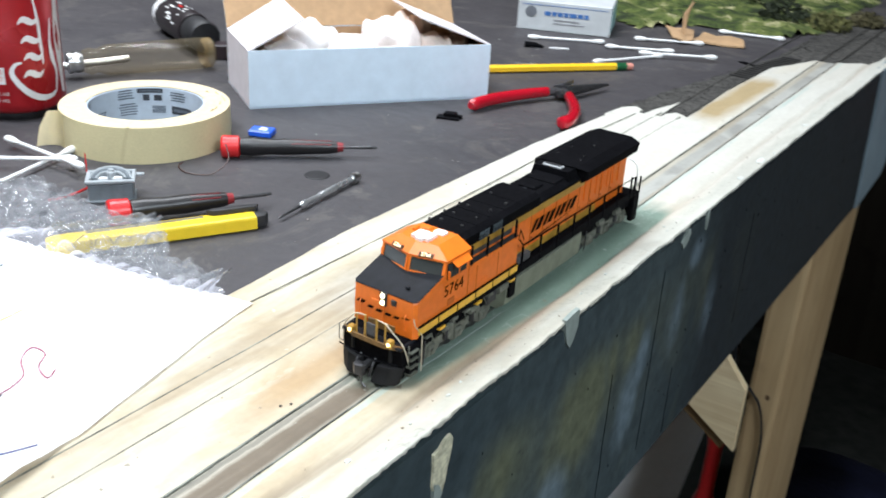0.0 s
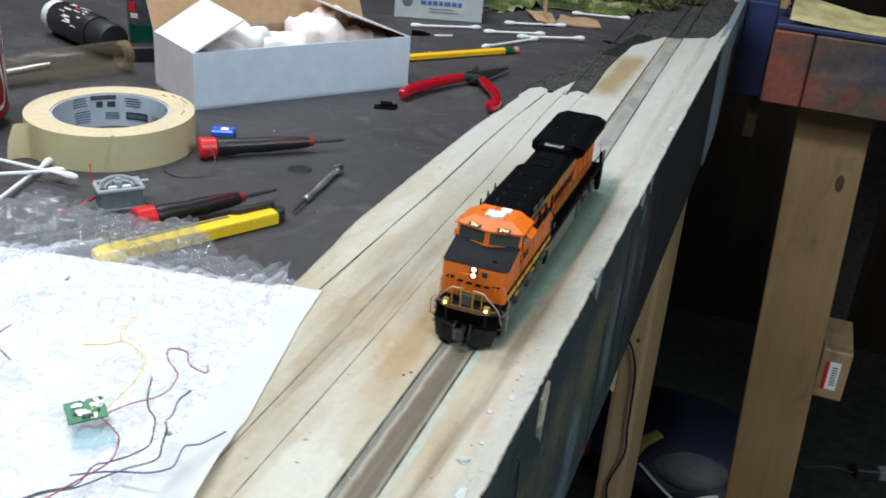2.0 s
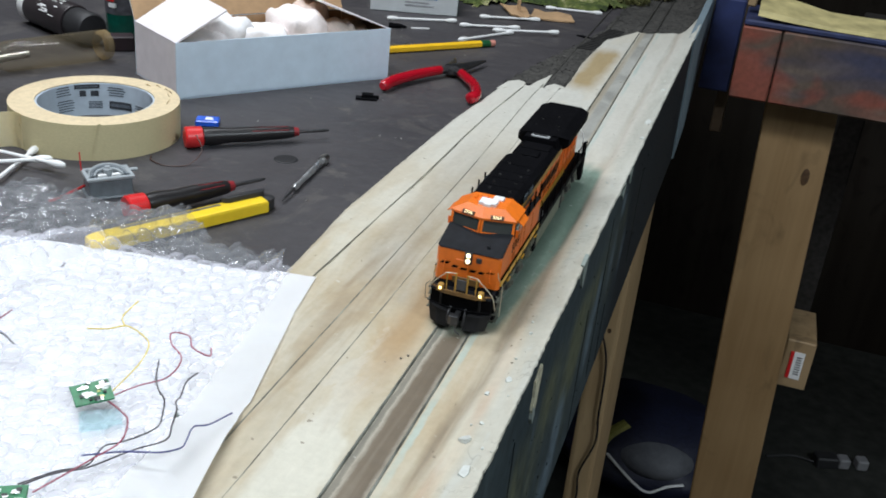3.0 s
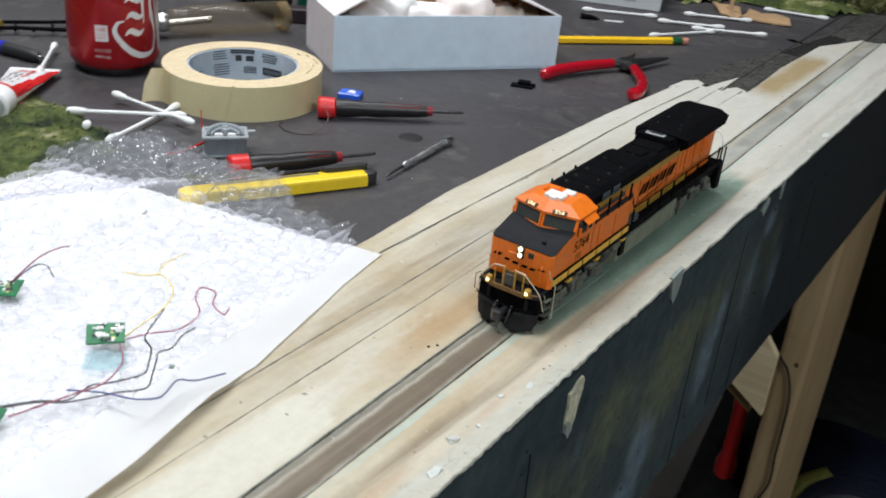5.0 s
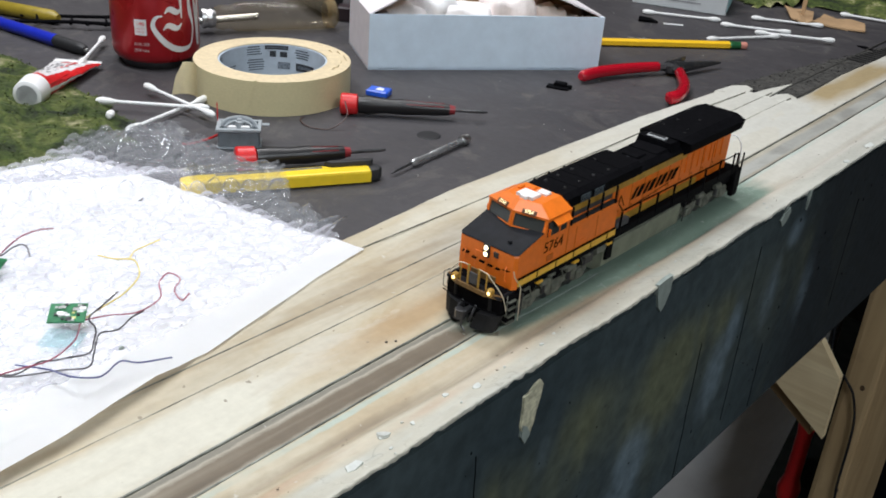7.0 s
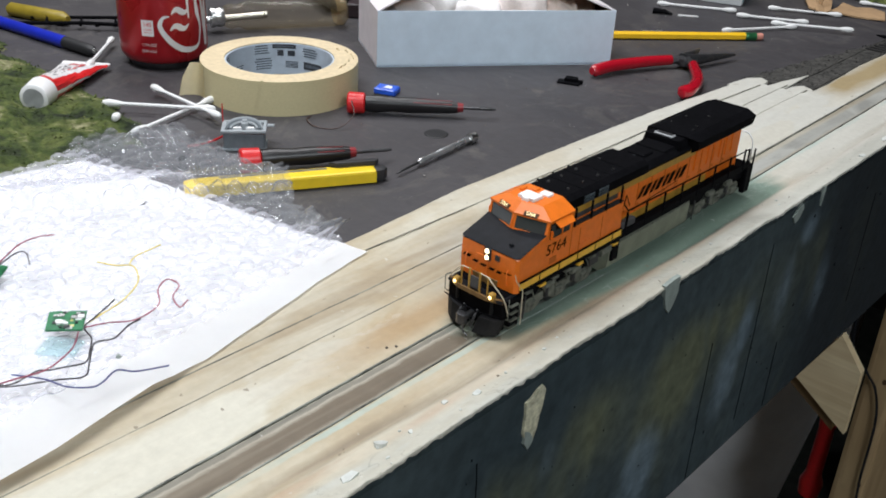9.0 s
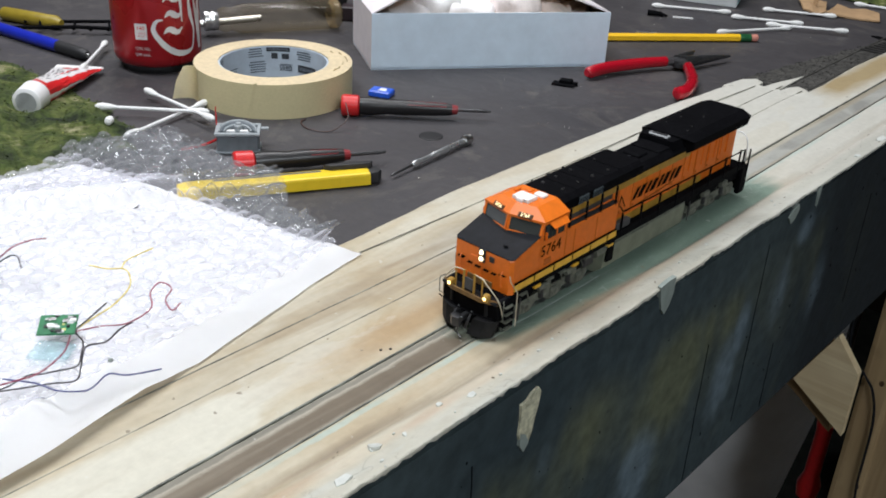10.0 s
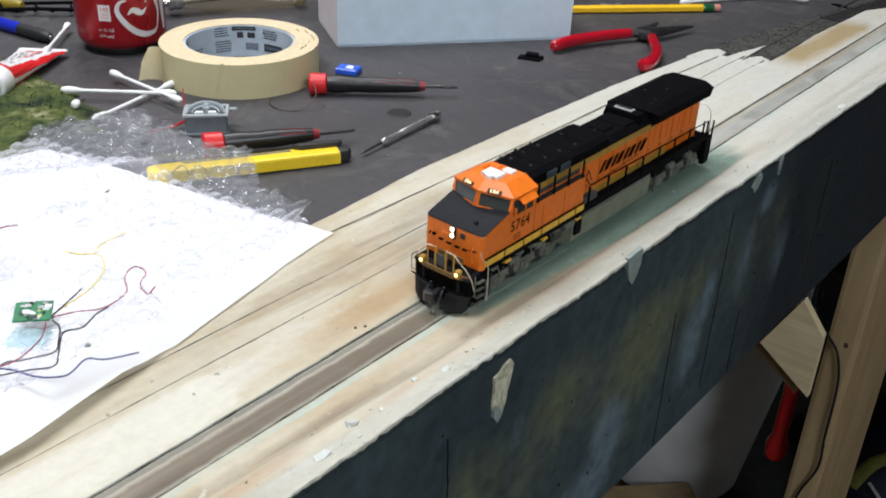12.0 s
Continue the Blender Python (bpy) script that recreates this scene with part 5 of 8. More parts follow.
def tape_roll():
    t = thing("masking_tape", "roll of cream masking tape with a printed card core", "tape roll", pose(-0.3465, 0.6672, 0.0))
    cream = plain("crepe_tape", (0.64, 0.565, 0.33), 0.7, vary=0.08, scale=500, bumpy=0.0002, stretch=(1, 1, 6))
    edge = plain("tape_edge", (0.66, 0.54, 0.35), 0.75, vary=0.09, scale=300, bumpy=0.0002)
    RO, RI, Hh = 0.0568, 0.0396, 0.0245
    bm = bmesh.new()
    lathe([(RO, 0.0), (RO + 0.0002, 0.0125), (RO, Hh)], 96, bm, close=False)
    part("wound_tape", bm, cream, t, smooth=True)
    bm = bmesh.new()
    lathe([(RI, Hh), (RI + 0.004, Hh + 0.0002), (RO - 0.003, Hh + 0.0001), (RO, Hh)], 96, bm, close=False)
    lathe([(RI, 0.0), (RO, 0.0)], 96, bm, close=False)
    part("wound_edge", bm, edge, t, "tan ragged tape edge")
    bm = bmesh.new()
    lathe([(RI, 0.0), (RI, Hh - 0.0006), (RI - 0.0014, Hh - 0.0006), (RI - 0.0014, 0.0), (RI, 0.0)], 72, bm, close=False)
    core = part("core", bm, plain("core_paper", (0.50, 0.57, 0.645), 0.55, vary=0.08), t, "pale blue-grey printed card core", True)
    # print on the inside of the core: plain bars and blocks
    M_PRINT = plain("core_print", (0.045, 0.05, 0.06), 0.6, vary=0.3, scale=400)
    M_FINE = plain("core_fine_print", (0.13, 0.15, 0.18), 0.6, vary=0.5, scale=700)
    r = RI - 0.0017
    rnd = random.Random(5)
    for a0 in (130, 250, 10):
        rows = [(0.0203, 0.0032, 27, 6), (0.0145, 0.0045, 7.0, 10.5), (0.0145, 0.0042, 8.5, -2.0), (0.0052, 0.0058, 26, -30)]
        rows += [(0.0055 + 0.0011 * k, 0.0006, 14 + rnd.random(), -2.5) for k in range(5)]
        rows += [(0.0165 + 0.0019 * k, 0.0008, 14 + 4 * rnd.random(), 32 + rnd.random()) for k in range(4)]
        rows += [(0.0045 + 0.0019 * k, 0.0008, 17 + 4 * rnd.random(), 30 + rnd.random()) for k in range(5)]
        rows += [(0.0150 + 0.0019 * k, 0.0008, 16 + 5 * rnd.random(), -26 + rnd.random()) for k in range(4)]
        rows += [(0.0060 + 0.0019 * k, 0.0008, 12 + 4 * rnd.random(), -56 + rnd.random()) for k in range(3)]
        for z, h, wdeg, off in rows:
            bm = bmesh.new()
            prev = None
            for i in range(5):
                a = radians(a0 + off + wdeg * (i / 4 - 0.5))
                pr = [bm.verts.new((r * math.cos(a), r * math.sin(a), z + q)) for q in (0, h)]
                if prev:
                    bm.faces.new((prev[0], pr[0], pr[1], prev[1]))
                prev = pr
            part("print_bar", bm, M_PRINT if h > 0.002 else M_FINE, core, "dark printed bar")
            if h > 0.003 and wdeg > 20:
                bm = bmesh.new()
                prev = None
                for i in range(5):
                    a = radians(a0 + off + (wdeg - 4) * (i / 4 - 0.5))
                    pr = [bm.verts.new(((r - 0.0002) * math.cos(a), (r - 0.0002) * math.sin(a), z + q)) for q in (0.3 * h, 0.7 * h)]
                    if prev:
                        bm.faces.new((prev[0], pr[0], pr[1], prev[1]))
                    prev = pr
                part("print_bar", bm, M_FINE, core, "paler bar within a printed block")
    # loose end standing off the roll, and a seam
    bm = bmesh.new()
    pts = [(math.radians(252), RO + 0.0002), (math.radians(243), RO + 0.0012), (math.radians(235), RO + 0.0050), (math.radians(229), RO + 0.0115), (math.radians(225), RO + 0.0180)]
    cols = []
    for i, (a, rr) in enumerate(pts):
        u = (i / 4) ** 1.5
        cols.append([bm.verts.new((rr * math.cos(a) + u * dx, rr * math.sin(a) + u * dy, z)) for z, dx, dy in ((0.0004, 0.019, -0.012), (0.0125, 0.016, -0.006), (0.0252 - 0.0011 * i, 0.014, 0.002))])
    for a, b in zip(cols, cols[1:]):
        for k in range(2):
            bm.faces.new((a[k], b[k], b[k + 1], a[k + 1]))
    e = bmesh.ops.solidify(bm, geom=bm.faces[:], thickness=0.0003)
    part("loose_end", bm, paper_like("tape_tail", (0.93, 0.87, 0.66), 0.55), t, "loose torn tape end", True)
    a = radians(-58)
    bm = bmesh.new()
    cols = []
    for i in range(4):
        aa = a + i * 0.012
        cols.append([bm.verts.new(((RO + 0.0006 - 0.00015 * i) * math.cos(aa + z * 4), (RO + 0.0006 - 0.00015 * i) * math.sin(aa + z * 4), z)) for z in (0.0003, 0.0128, 0.0254)])
    for p, q in zip(cols, cols[1:]):
        for k in range(2):
            bm.faces.new((p[k], q[k], q[k + 1], p[k + 1]))
    part("seam", bm, cream, t)
    for k in range(7):
        a = radians(20 + 9 * k + rnd.uniform(-3, 3))
        rr = RO - 0.003 - rnd.uniform(0, 0.006)
        part("torn_shred", tube([(rr * math.cos(a), rr * math.sin(a), Hh + 0.0002), (rr * math.cos(a + 0.05), rr * math.sin(a + 0.05), Hh + 0.0012), (rr * math.cos(a + 0.09), rr * math.sin(a + 0.09), Hh + 0.0004)], 0.0006, 5), edge, t)


tape_roll()


def shipping_box():
    c = thing("cardboard_box", "open white cardboard box holding foam packing pieces", "box", Matrix.Translation((-0.3422, 0.7617, 0.0)))
    # one white card; cool and warm light on its sides put into two tints
    white = plain("cool_lit_card", (0.64, 0.75, 0.86), 0.6, vary=0.05, scale=80, bumpy=0.0002)
    warm_lit = plain("warm_lit_card", (0.80, 0.75, 0.77), 0.6, vary=0.05, scale=80, bumpy=0.0002)
    f = Vector((0.578, 0.816, 0)).normalized()
    s = Vector((-0.846, 0.534, 0)).normalized()
    L, D, Hh, T = 0.1985, 0.078, 0.0452, 0.0014
    up = Vector((0, 0, 1))
    P = lambda a, b, z: f * a + s * b + up * z

    def slab(name, pts, n, label=""):
        bm = bmesh.new()
        lo = [bm.verts.new(p) for p in pts]
        hi = [bm.verts.new(p + n * T) for p in pts]
        bm.faces.new(lo)
        bm.faces.new(hi[::-1])
        k = len(pts)
        for i in range(k):
            bm.faces.new((lo[i], lo[(i + 1) % k], hi[(i + 1) % k], hi[i]))
        bm.faces.ensure_lookup_table()
        ob = part(name, bm, [warm_lit if name in ("side_wall", "flap") else white, M_KRAFT], c, label)
        return ob

    def two_faced(name, pts, n, label=""):
        """White outside, brown inside: the inner side is the one pushed along n."""
        ob = slab(name, pts, n, label)
        mid = sum((v.co for v in ob.data.vertices), Vector()) / len(ob.data.vertices)
        for p in ob.data.polygons:
            if abs(p.normal.dot(n)) > 0.7 and (p.center - mid).dot(n) > 0:
                p.material_index = 1
        return ob

    nf = Vector((-f.y, f.x, 0))
    two_faced("front_wall", [P(0, 0, 0), P(L, 0, 0), P(L, 0, Hh), P(0, 0, Hh)], nf)
    two_faced("back_wall", [P(0, D, 0), P(L, D, 0), P(L, D, Hh), P(0, D, Hh)], -nf)
    two_faced("side_wall", [P(0, T, 0), P(0, D - T, 0), P(0, D - T, Hh), P(0, T, Hh)], f)
    two_faced("side_wall", [P(L, T, 0), P(L, D - T, 0), P(L, D - T, Hh), P(L, T, Hh)], -f)
    two_faced("bottom", [P(0, 0, 0.0004), P(L, 0, 0.0004), P(L, D, 0.0004), P(0, D, 0.0004)], up)
    two_faced("lid", [P(0, D, Hh), P(L, D, Hh), P(L, D + 0.030, Hh + 0.056), P(0, D + 0.030, Hh + 0.056)], (-nf * 0.88 + up * 0.47).normalized(), "white lid standing open")
    two_faced("flap", [P(0, 0.001, Hh), P(0, D - 0.002, Hh), P(0.043, D - 0.004, Hh + 0.026), P(0.043, 0.001, Hh + 0.0235)], -up, "half-raised end flap")
    two_faced("flap", [P(L, 0.001, Hh), P(L, D - 0.002, Hh), P(L - 0.060, D - 0.004, Hh + 0.024), P(L - 0.060, 0.001, Hh + 0.0225)], -up, "half-raised end flap")
    return P, L, D


BOX_P, BOX_L, BOX_D = shipping_box()
BOX_AT = Vector((-0.3422, 0.7617, 0.0))


def foam_piece(a, b, z, la, lb, h, turn, tint):
    """A torn foam block lying in the box."""
    bm = box(-1, 1, -1, 1, -1, 1)
    bmesh.ops.subdivide_edges(bm, edges=bm.edges[:], cuts=9, use_grid_fill=True)
    for v in bm.verts:
        q = v.co.copy()
        k = (abs(q.x) ** 5 + abs(q.y) ** 5 + abs(q.z) ** 5) ** 0.2
        q = q / k
        w = 1 + 0.16 * n3(q.x + a * 90, q.y, q.z, 1.3) + 0.05 * n3(q.x + a * 90, q.y, q.z, 4.5)
        sag = 0.12 * h * n3(q.x, q.y + a * 70, 0, 1.6) * (q.z > 0)
        v.co = Vector((q.x * la / 2 * w, q.y * lb / 2 * w, h / 2 + max(-1.0, q.z) * h / 2 * (0.9 + 0.1 * w) + sag))
    p = BOX_P(a, b, z) + BOX_AT
    m = plain("foam", tint, 0.85, vary=0.06, scale=500, bumpy=0.0004)
    solo("foam_block", bm, m, "soft white foam packing piece in the open box", "foam", pose(p.x, p.y, p.z, 0, 0, 54.7 + turn), True, "foam in the box")


foam_piece(0.030, 0.034, 0.003, 0.034, 0.058, 0.043, 12, (0.80, 0.78, 0.80))
foam_piece(0.060, 0.040, 0.003, 0.030, 0.050, 0.052, 24, (0.88, 0.87, 0.88))
foam_piece(0.086, 0.026, 0.003, 0.044, 0.034, 0.046, -6, (0.90, 0.87, 0.87))
foam_piece(0.126, 0.036, 0.003, 0.042, 0.054, 0.054, 5, (0.92, 0.84, 0.82))
foam_piece(0.150, 0.054, 0.003, 0.024, 0.030, 0.058, 25, (0.86, 0.72, 0.64))
foam_piece(0.158, 0.024, 0.003, 0.022, 0.034, 0.045, 30, (0.84, 0.74, 0.68))
foam_piece(0.180, 0.036, 0.003, 0.028, 0.050, 0.040, -20, (0.78, 0.68, 0.62))


def pencil():
    b, a = (-0.1788, 1.1071), (-0.3193, 0.9327)
    p = thing("pencil", "yellow hexagonal pencil with green ferrule lying on the table", "pencil", aim(a, b, 0.0036))
    L = math.dist(a, b)
    hexa = lambda r: [(r * math.cos(math.pi / 3 * k + math.pi / 6), r * math.sin(math.pi / 3 * k + math.pi / 6)) for k in range(6)]
    bm = bmesh.new()
    rs = []
    for x, r in ((0.018, 0.0038), (L - 0.018, 0.0038)):
        rs.append([bm.verts.new((x, y, z)) for y, z in hexa(r)])
    for k in range(6):
        bm.faces.new((rs[0][k], rs[0][(k + 1) % 6], rs[1][(k + 1) % 6], rs[1][k]))
    part("shaft", bm, plain("pencil_yellow", (0.85, 0.50, 0.015), 0.35, vary=0.05), p)
    part("point", tube([(0.0, 0, 0), (0.004, 0, 0), (0.018, 0, 0)], [0.0003, 0.001, 0.0036], 8), M_PINE, p, "sharpened bare wood point")
    part("ferrule", tube([(L - 0.018, 0, 0), (L - 0.0175, 0, 0), (L - 0.013, 0, 0), (L - 0.012, 0, 0), (L - 0.007, 0, 0)], [0.0036, 0.0038, 0.0038, 0.0035, 0.0038], 16), plain("ferrule_green", (0.03, 0.16, 0.06), 0.35, metal=0.5), p, "green metal ferrule", True)
    part("eraser", tube([(L - 0.007, 0, 0), (L - 0.0008, 0, 0), (L, 0, 0)], [0.0034, 0.0034, 0.0027], 16), plain("eraser_pink", (0.55, 0.22, 0.17), 0.8), p, "worn pink eraser", True)


pencil()


def pliers():
    p = thing("needle_nose_pliers", "open needle-nose pliers with glossy red dipped handles", "pliers", pose(0, 0, 0))
    red = plain("dipped_vinyl", (0.42, 0.006, 0.018), 0.2, vary=0.08, scale=100, coat=0.5)
    h1 = curve_points([(-0.2145, 0.8777, 0.0060), (-0.2110, 0.9004, 0.0068), (-0.2002, 0.9311, 0.0072), (-0.1888, 0.9561, 0.0070)], 8)
    h2 = curve_points([(-0.1390, 0.8872, 0.0062), (-0.1371, 0.9000, 0.0068), (-0.1468, 0.9268, 0.0072), (-0.1682, 0.9576, 0.0070)], 8)
    for h in (h1, h2):
        n = len(h)
        part("handle", tube(h, [0.0030 if i == 0 else 0.0049 if i < 3 else 0.0054 - 0.0012 * i / n for i in range(n)], 14), red, p, "glossy red dipped handle", True)
    part("pivot", lathe([(0.0, 0.0105), (0.0035, 0.0105), (0.0040, 0.0095), (0.0085, 0.0090), (0.0090, 0.0075), (0.0085, 0.0035), (0.0, 0.0030)], 20, m=pose(-0.1795, 0.9671, 0.0)), M_DSTEEL, p, "dark steel joint with rivet", True)
    part("jaw", tube([(-0.1821, 0.9640, 0.0070), (-0.1845, 0.9812, 0.0068), (-0.1887, 0.9990, 0.0060), (-0.1918, 1.0096, 0.0055)], [0.0058, 0.0045, 0.0026, 0.0011], 10), M_DSTEEL, p, smooth=True)
    part("jaw", tube([(-0.1777, 0.9661, 0.0070), (-0.1733, 0.9822, 0.0068), (-0.1681, 1.0055, 0.0060), (-0.1642, 1.0235, 0.0050)], [0.0056, 0.0042, 0.0026, 0.0010], 10), M_DSTEEL, p, smooth=True)
    part("shank", tube([(-0.1892, 0.9547, 0.0070), (-0.1801, 0.9679, 0.0070)], 0.0038, 8), M_DSTEEL, p)
    part("shank", tube([(-0.1676, 0.9568, 0.0070), (-0.1801, 0.9672, 0.0070)], 0.0038, 8), M_DSTEEL, p)


pliers()


def precision_driver(a, b, label):
    """Small screwdriver from its red cap at a to its tip at b."""
    L = math.dist(a, b)
    d = thing("precision_screwdriver", label, "screwdriver", aim(a, b, 0.0078), "precision screwdrivers")
    X = lambda prof: lathe([(r, x) for x, r in prof], 24, m=Matrix.Rotation(radians(90), 4, "Y"))
    part("cap", X([(0.0, 0.0), (0.0, 0.0066), (0.0012, 0.0076), (0.0115, 0.0072), (0.0125, 0.0058), (0.0126, 0.0)]), M_RED, d, "red swivel cap", True)
    k = L - 0.027
    part("handle", X([(0.0126, 0.0), (0.0127, 0.0060), (0.0200, 0.0064), (0.0320, 0.0052), (0.0420, 0.0056), (k - 0.006, 0.0046), (k, 0.0040), (k + 0.0005, 0.0)]), plain("soft_grip", (0.010, 0.009, 0.010), 0.36, vary=0.15, scale=200), d, "black soft-grip handle", True)
    for t in (100, 140):
        a0 = radians(t)
        part("grip_stripe", tube([(0.046, 0.0050 * math.cos(a0), 0.0050 * math.sin(a0)), (k - 0.004, 0.0045 * math.cos(a0), 0.0045 * math.sin(a0))], 0.0005, 6), M_DEEP_RED, d, "dark red grip stripe")
    part("collar", X([(k, 0.0), (k, 0.0036), (k + 0.004, 0.0030), (k + 0.0042, 0.0)]), plain("collar_red", (0.25, 0.02, 0.025), 0.4), d, "dark red collar", True)
    part("blade", tube([(k + 0.003, 0, 0), (L - 0.004, 0, 0), (L, 0, 0)], [0.0013, 0.0013, 0.0008], 10), M_DSTEEL, d, "dark steel blade")


precision_driver((-0.2793, 0.6722), (-0.2028, 0.7428), "red-capped black precision screwdriver lying beside the tape")
precision_driver((-0.2425, 0.5520), (-0.1974, 0.6341), "red-capped black precision screwdriver partly under bubble wrap")


def knife():
    a, b = (-0.2357, 0.5083), (-0.1797, 0.6126)
    L = math.dist(a, b)
    k = thing("utility_knife", "yellow plastic snap-off utility knife with black slider end", "knife", aim(a, b, 0.0))
    yel = plain("knife_yellow", (0.85, 0.60, 0.02), 0.4, vary=0.05, scale=200)
    out = [(0.0, -0.004), (0.004, -0.0062), (L - 0.008, -0.0066), (L - 0.007, 0.0060), (0.006, 0.0062), (0.0, 0.0035)]
    part("body", prism(out, 0.0012, 0.0086, bevel=0.0016), yel, k)
    part("groove", box(0.02, L - 0.036, 0.0016, 0.0040, 0.0084, 0.0089, 0.0002), plain("blade_steel", (0.3, 0.28, 0.22), 0.4, metal=0.8), k, "steel blade channel")
    part("end_cap", prism([(L - 0.009, -0.0058), (L - 0.003, -0.0050), (L, -0.001), (L - 0.001, 0.0045), (L - 0.005, 0.0062), (L - 0.009, 0.0058)], 0.0016, 0.0084, bevel=0.0018), M_DARK, k, "black end cap", True)
    part("slider", prism([(L - 0.034, 0.0048), (L - 0.030, 0.0020), (L - 0.006, 0.0016), (L - 0.004, 0.0048), (L - 0.010, 0.0064), (L - 0.030, 0.0064)], 0.0080, 0.0118, bevel=0.001), M_DARK, k, "black thumb slider", True)


knife()


M_BRIGHT = plain("satin_nickel", (0.70, 0.72, 0.74), 0.28, metal=0.85, vary=0.15, scale=300)


def jeweller_driver():
    a, b = (-0.1773, 0.6193), (-0.1852, 0.7005)
    L = math.dist(a, b)
    d = thing("jeweller_screwdriver", "slim silver jeweller's screwdriver with knurled knob", "screwdriver", aim(a, b, 0.0034))
    part("blade", tube([(0, 0, -0.001), (0.003, 0, -0.0006), (0.022, 0, 0)], [0.0004, 0.0008, 0.0010], 10), M_DSTEEL, d)
    part("handle", tube([(0.020, 0, 0), (0.022, 0, 0), (0.026, 0, 0), (0.027, 0, 0), (0.040, 0, 0), (0.041, 0, 0), (L - 0.008, 0, 0), (L - 0.007, 0, 0)], [0.0010, 0.0021, 0.0021, 0.0016, 0.0016, 0.0020, 0.0020, 0.0012], 16), M_BRIGHT, d, smooth=True)
    part("knob", tube([(L - 0.0075, 0, 0), (L - 0.007, 0, 0), (L - 0.004, 0, 0), (L - 0.0025, 0, 0), (L, 0, 0)], [0.0014, 0.0034, 0.0036, 0.0026, 0.0030], 16), M_SILVER, d, "swivelling knob", True)


jeweller_driver()
solo("table_plug", lathe([(0.0, 0.0006), (0.0074, 0.0006), (0.0082, 0.0002), (0.0084, -0.001)], 32), plain("plug_black", (0.012, 0.012, 0.014), 0.6, vary=0.3), "round dark plug set in the table top", "plug", pose(-0.2109, 0.6904, 0.0))
bp = thing("blue_packet", "small glossy blue packet with a pale mark", "packet", aim((-0.2969, 0.7149), (-0.2807, 0.7223), 0.0))
part("packet_body", box(-0.0005, 0.0165, 0.0, 0.0125, 0.0, 0.0048, 0.0009), plain("packet_blue", (0.02, 0.10, 0.62), 0.3, vary=0.15, scale=150), bp)
part("mark", prism([(0.006, 0.0035), (0.0125, 0.003), (0.0115, 0.0085), (0.007, 0.0095)], 0.0047, 0.00495), M_WHITE, bp, "pale printed mark")
bm = box(-0.009, 0.009, -0.005, 0.004, 0.0, 0.0016, 0.0003)
box(-0.004, 0.006, -0.001, 0.006, 0.0012, 0.0042, 0.0005, bm)
box(0.006, 0.0105, 0.0, 0.0035, 0.0, 0.0030, 0.0004, bm)
solo("plastic_clip", bm, M_BLACK, "small black plastic bracket lying on the table", "bracket", pose(-0.2189, 0.8537, 0.0, 0, 0, 22))


def gearbox():
    g = thing("gear_housing", "small grey plastic gear housing lying open", "gear housing", aim((-0.2768, 0.5650), (-0.2578, 0.5867), 0.0) @ Matrix.Diagonal((1.02, 1.1, 1.5, 1)))
    grey = plain("grey_plastic", (0.17, 0.195, 0.215), 0.45, vary=0.15, scale=200)
    pale = plain("pale_plastic", (0.36, 0.39, 0.41), 0.45, vary=0.1)
    part("body", box(0.0, 0.0250, 0.0, 0.0150, 0.0, 0.0080, 0.0008), grey, g)
    part("foot", box(-0.001, 0.0262, -0.001, 0.0160, 0.0, 0.0012, 0.0004), grey, g)
    for b in ((-0.0012, 0.0262, -0.0012, 0.0010), (-0.0012, 0.0262, 0.0142, 0.0164), (-0.0012, 0.0012, 0.0011, 0.0141), (0.0240, 0.0262, 0.0011, 0.0141)):
        part("flange", box(*b, 0.0081, 0.0094, 0.0003), pale, g)
    for r, z, m in ((0.0112, 0.0026, pale), (0.0096, 0.0020, grey), (0.0080, 0.0014, pale)):
        part("arch", tube([(0.0125 + r * math.cos(t), 0.0040 + 0.75 * r * math.sin(t), 0.0088 + z * math.sin(t)) for t in (math.pi * i / 16 for i in range(17))], 0.0007, 8), m, g, smooth=True)
    part("hub", lathe([(0.0, 0.0035), (0.0016, 0.0035), (0.0018, 0.0028), (0.0026, 0.0024), (0.0028, 0.0)], 18, m=pose(0.0128, 0.0085, 0.0082)), pale, g, smooth=True)
    for x in (0.0085, 0.0165):
        part("bearing", prism([(x - 0.0028, 0.0030), (x + 0.0028, 0.0030), (x + 0.0020, 0.0052), (x - 0.0020, 0.0052)], 0.0084, 0.0096, bevel=0.0003), M_WHITE, g, "white bearing")
    part("wire", tube(curve_points([(0.0, 0.010, 0.004), (-0.008, 0.012, 0.001), (-0.016, 0.006, 0.001), (-0.022, 0.004, 0.0008)], 6), 0.0006, 6), M_RED, g, "thin red wire")
    part("terminal_wire", tube([(-0.001, 0.014, 0.009), (-0.0012, 0.015, 0.017)], 0.0004, 6), M_RED, g, "thin red wire")
    part("tab", box(0.0262, 0.0310, 0.010, 0.0125, 0.0080, 0.0090, 0.0003), pale, g)


gearbox()
solo("brown_wire", tube(curve_points([(-0.2630, 0.6610, 0.016), (-0.2560, 0.6560, 0.008), (-0.2590, 0.6440, 0.0012), (-0.2720, 0.6360, 0.0008), (-0.2850, 0.6400, 0.0008), (-0.2890, 0.6470, 0.0008)], 6), 0.0004, 6), plain("brown_wire_skin", (0.06, 0.025, 0.02), 0.5), "hair-thin brown wire lying across a screwdriver", "wire", smooth=True)


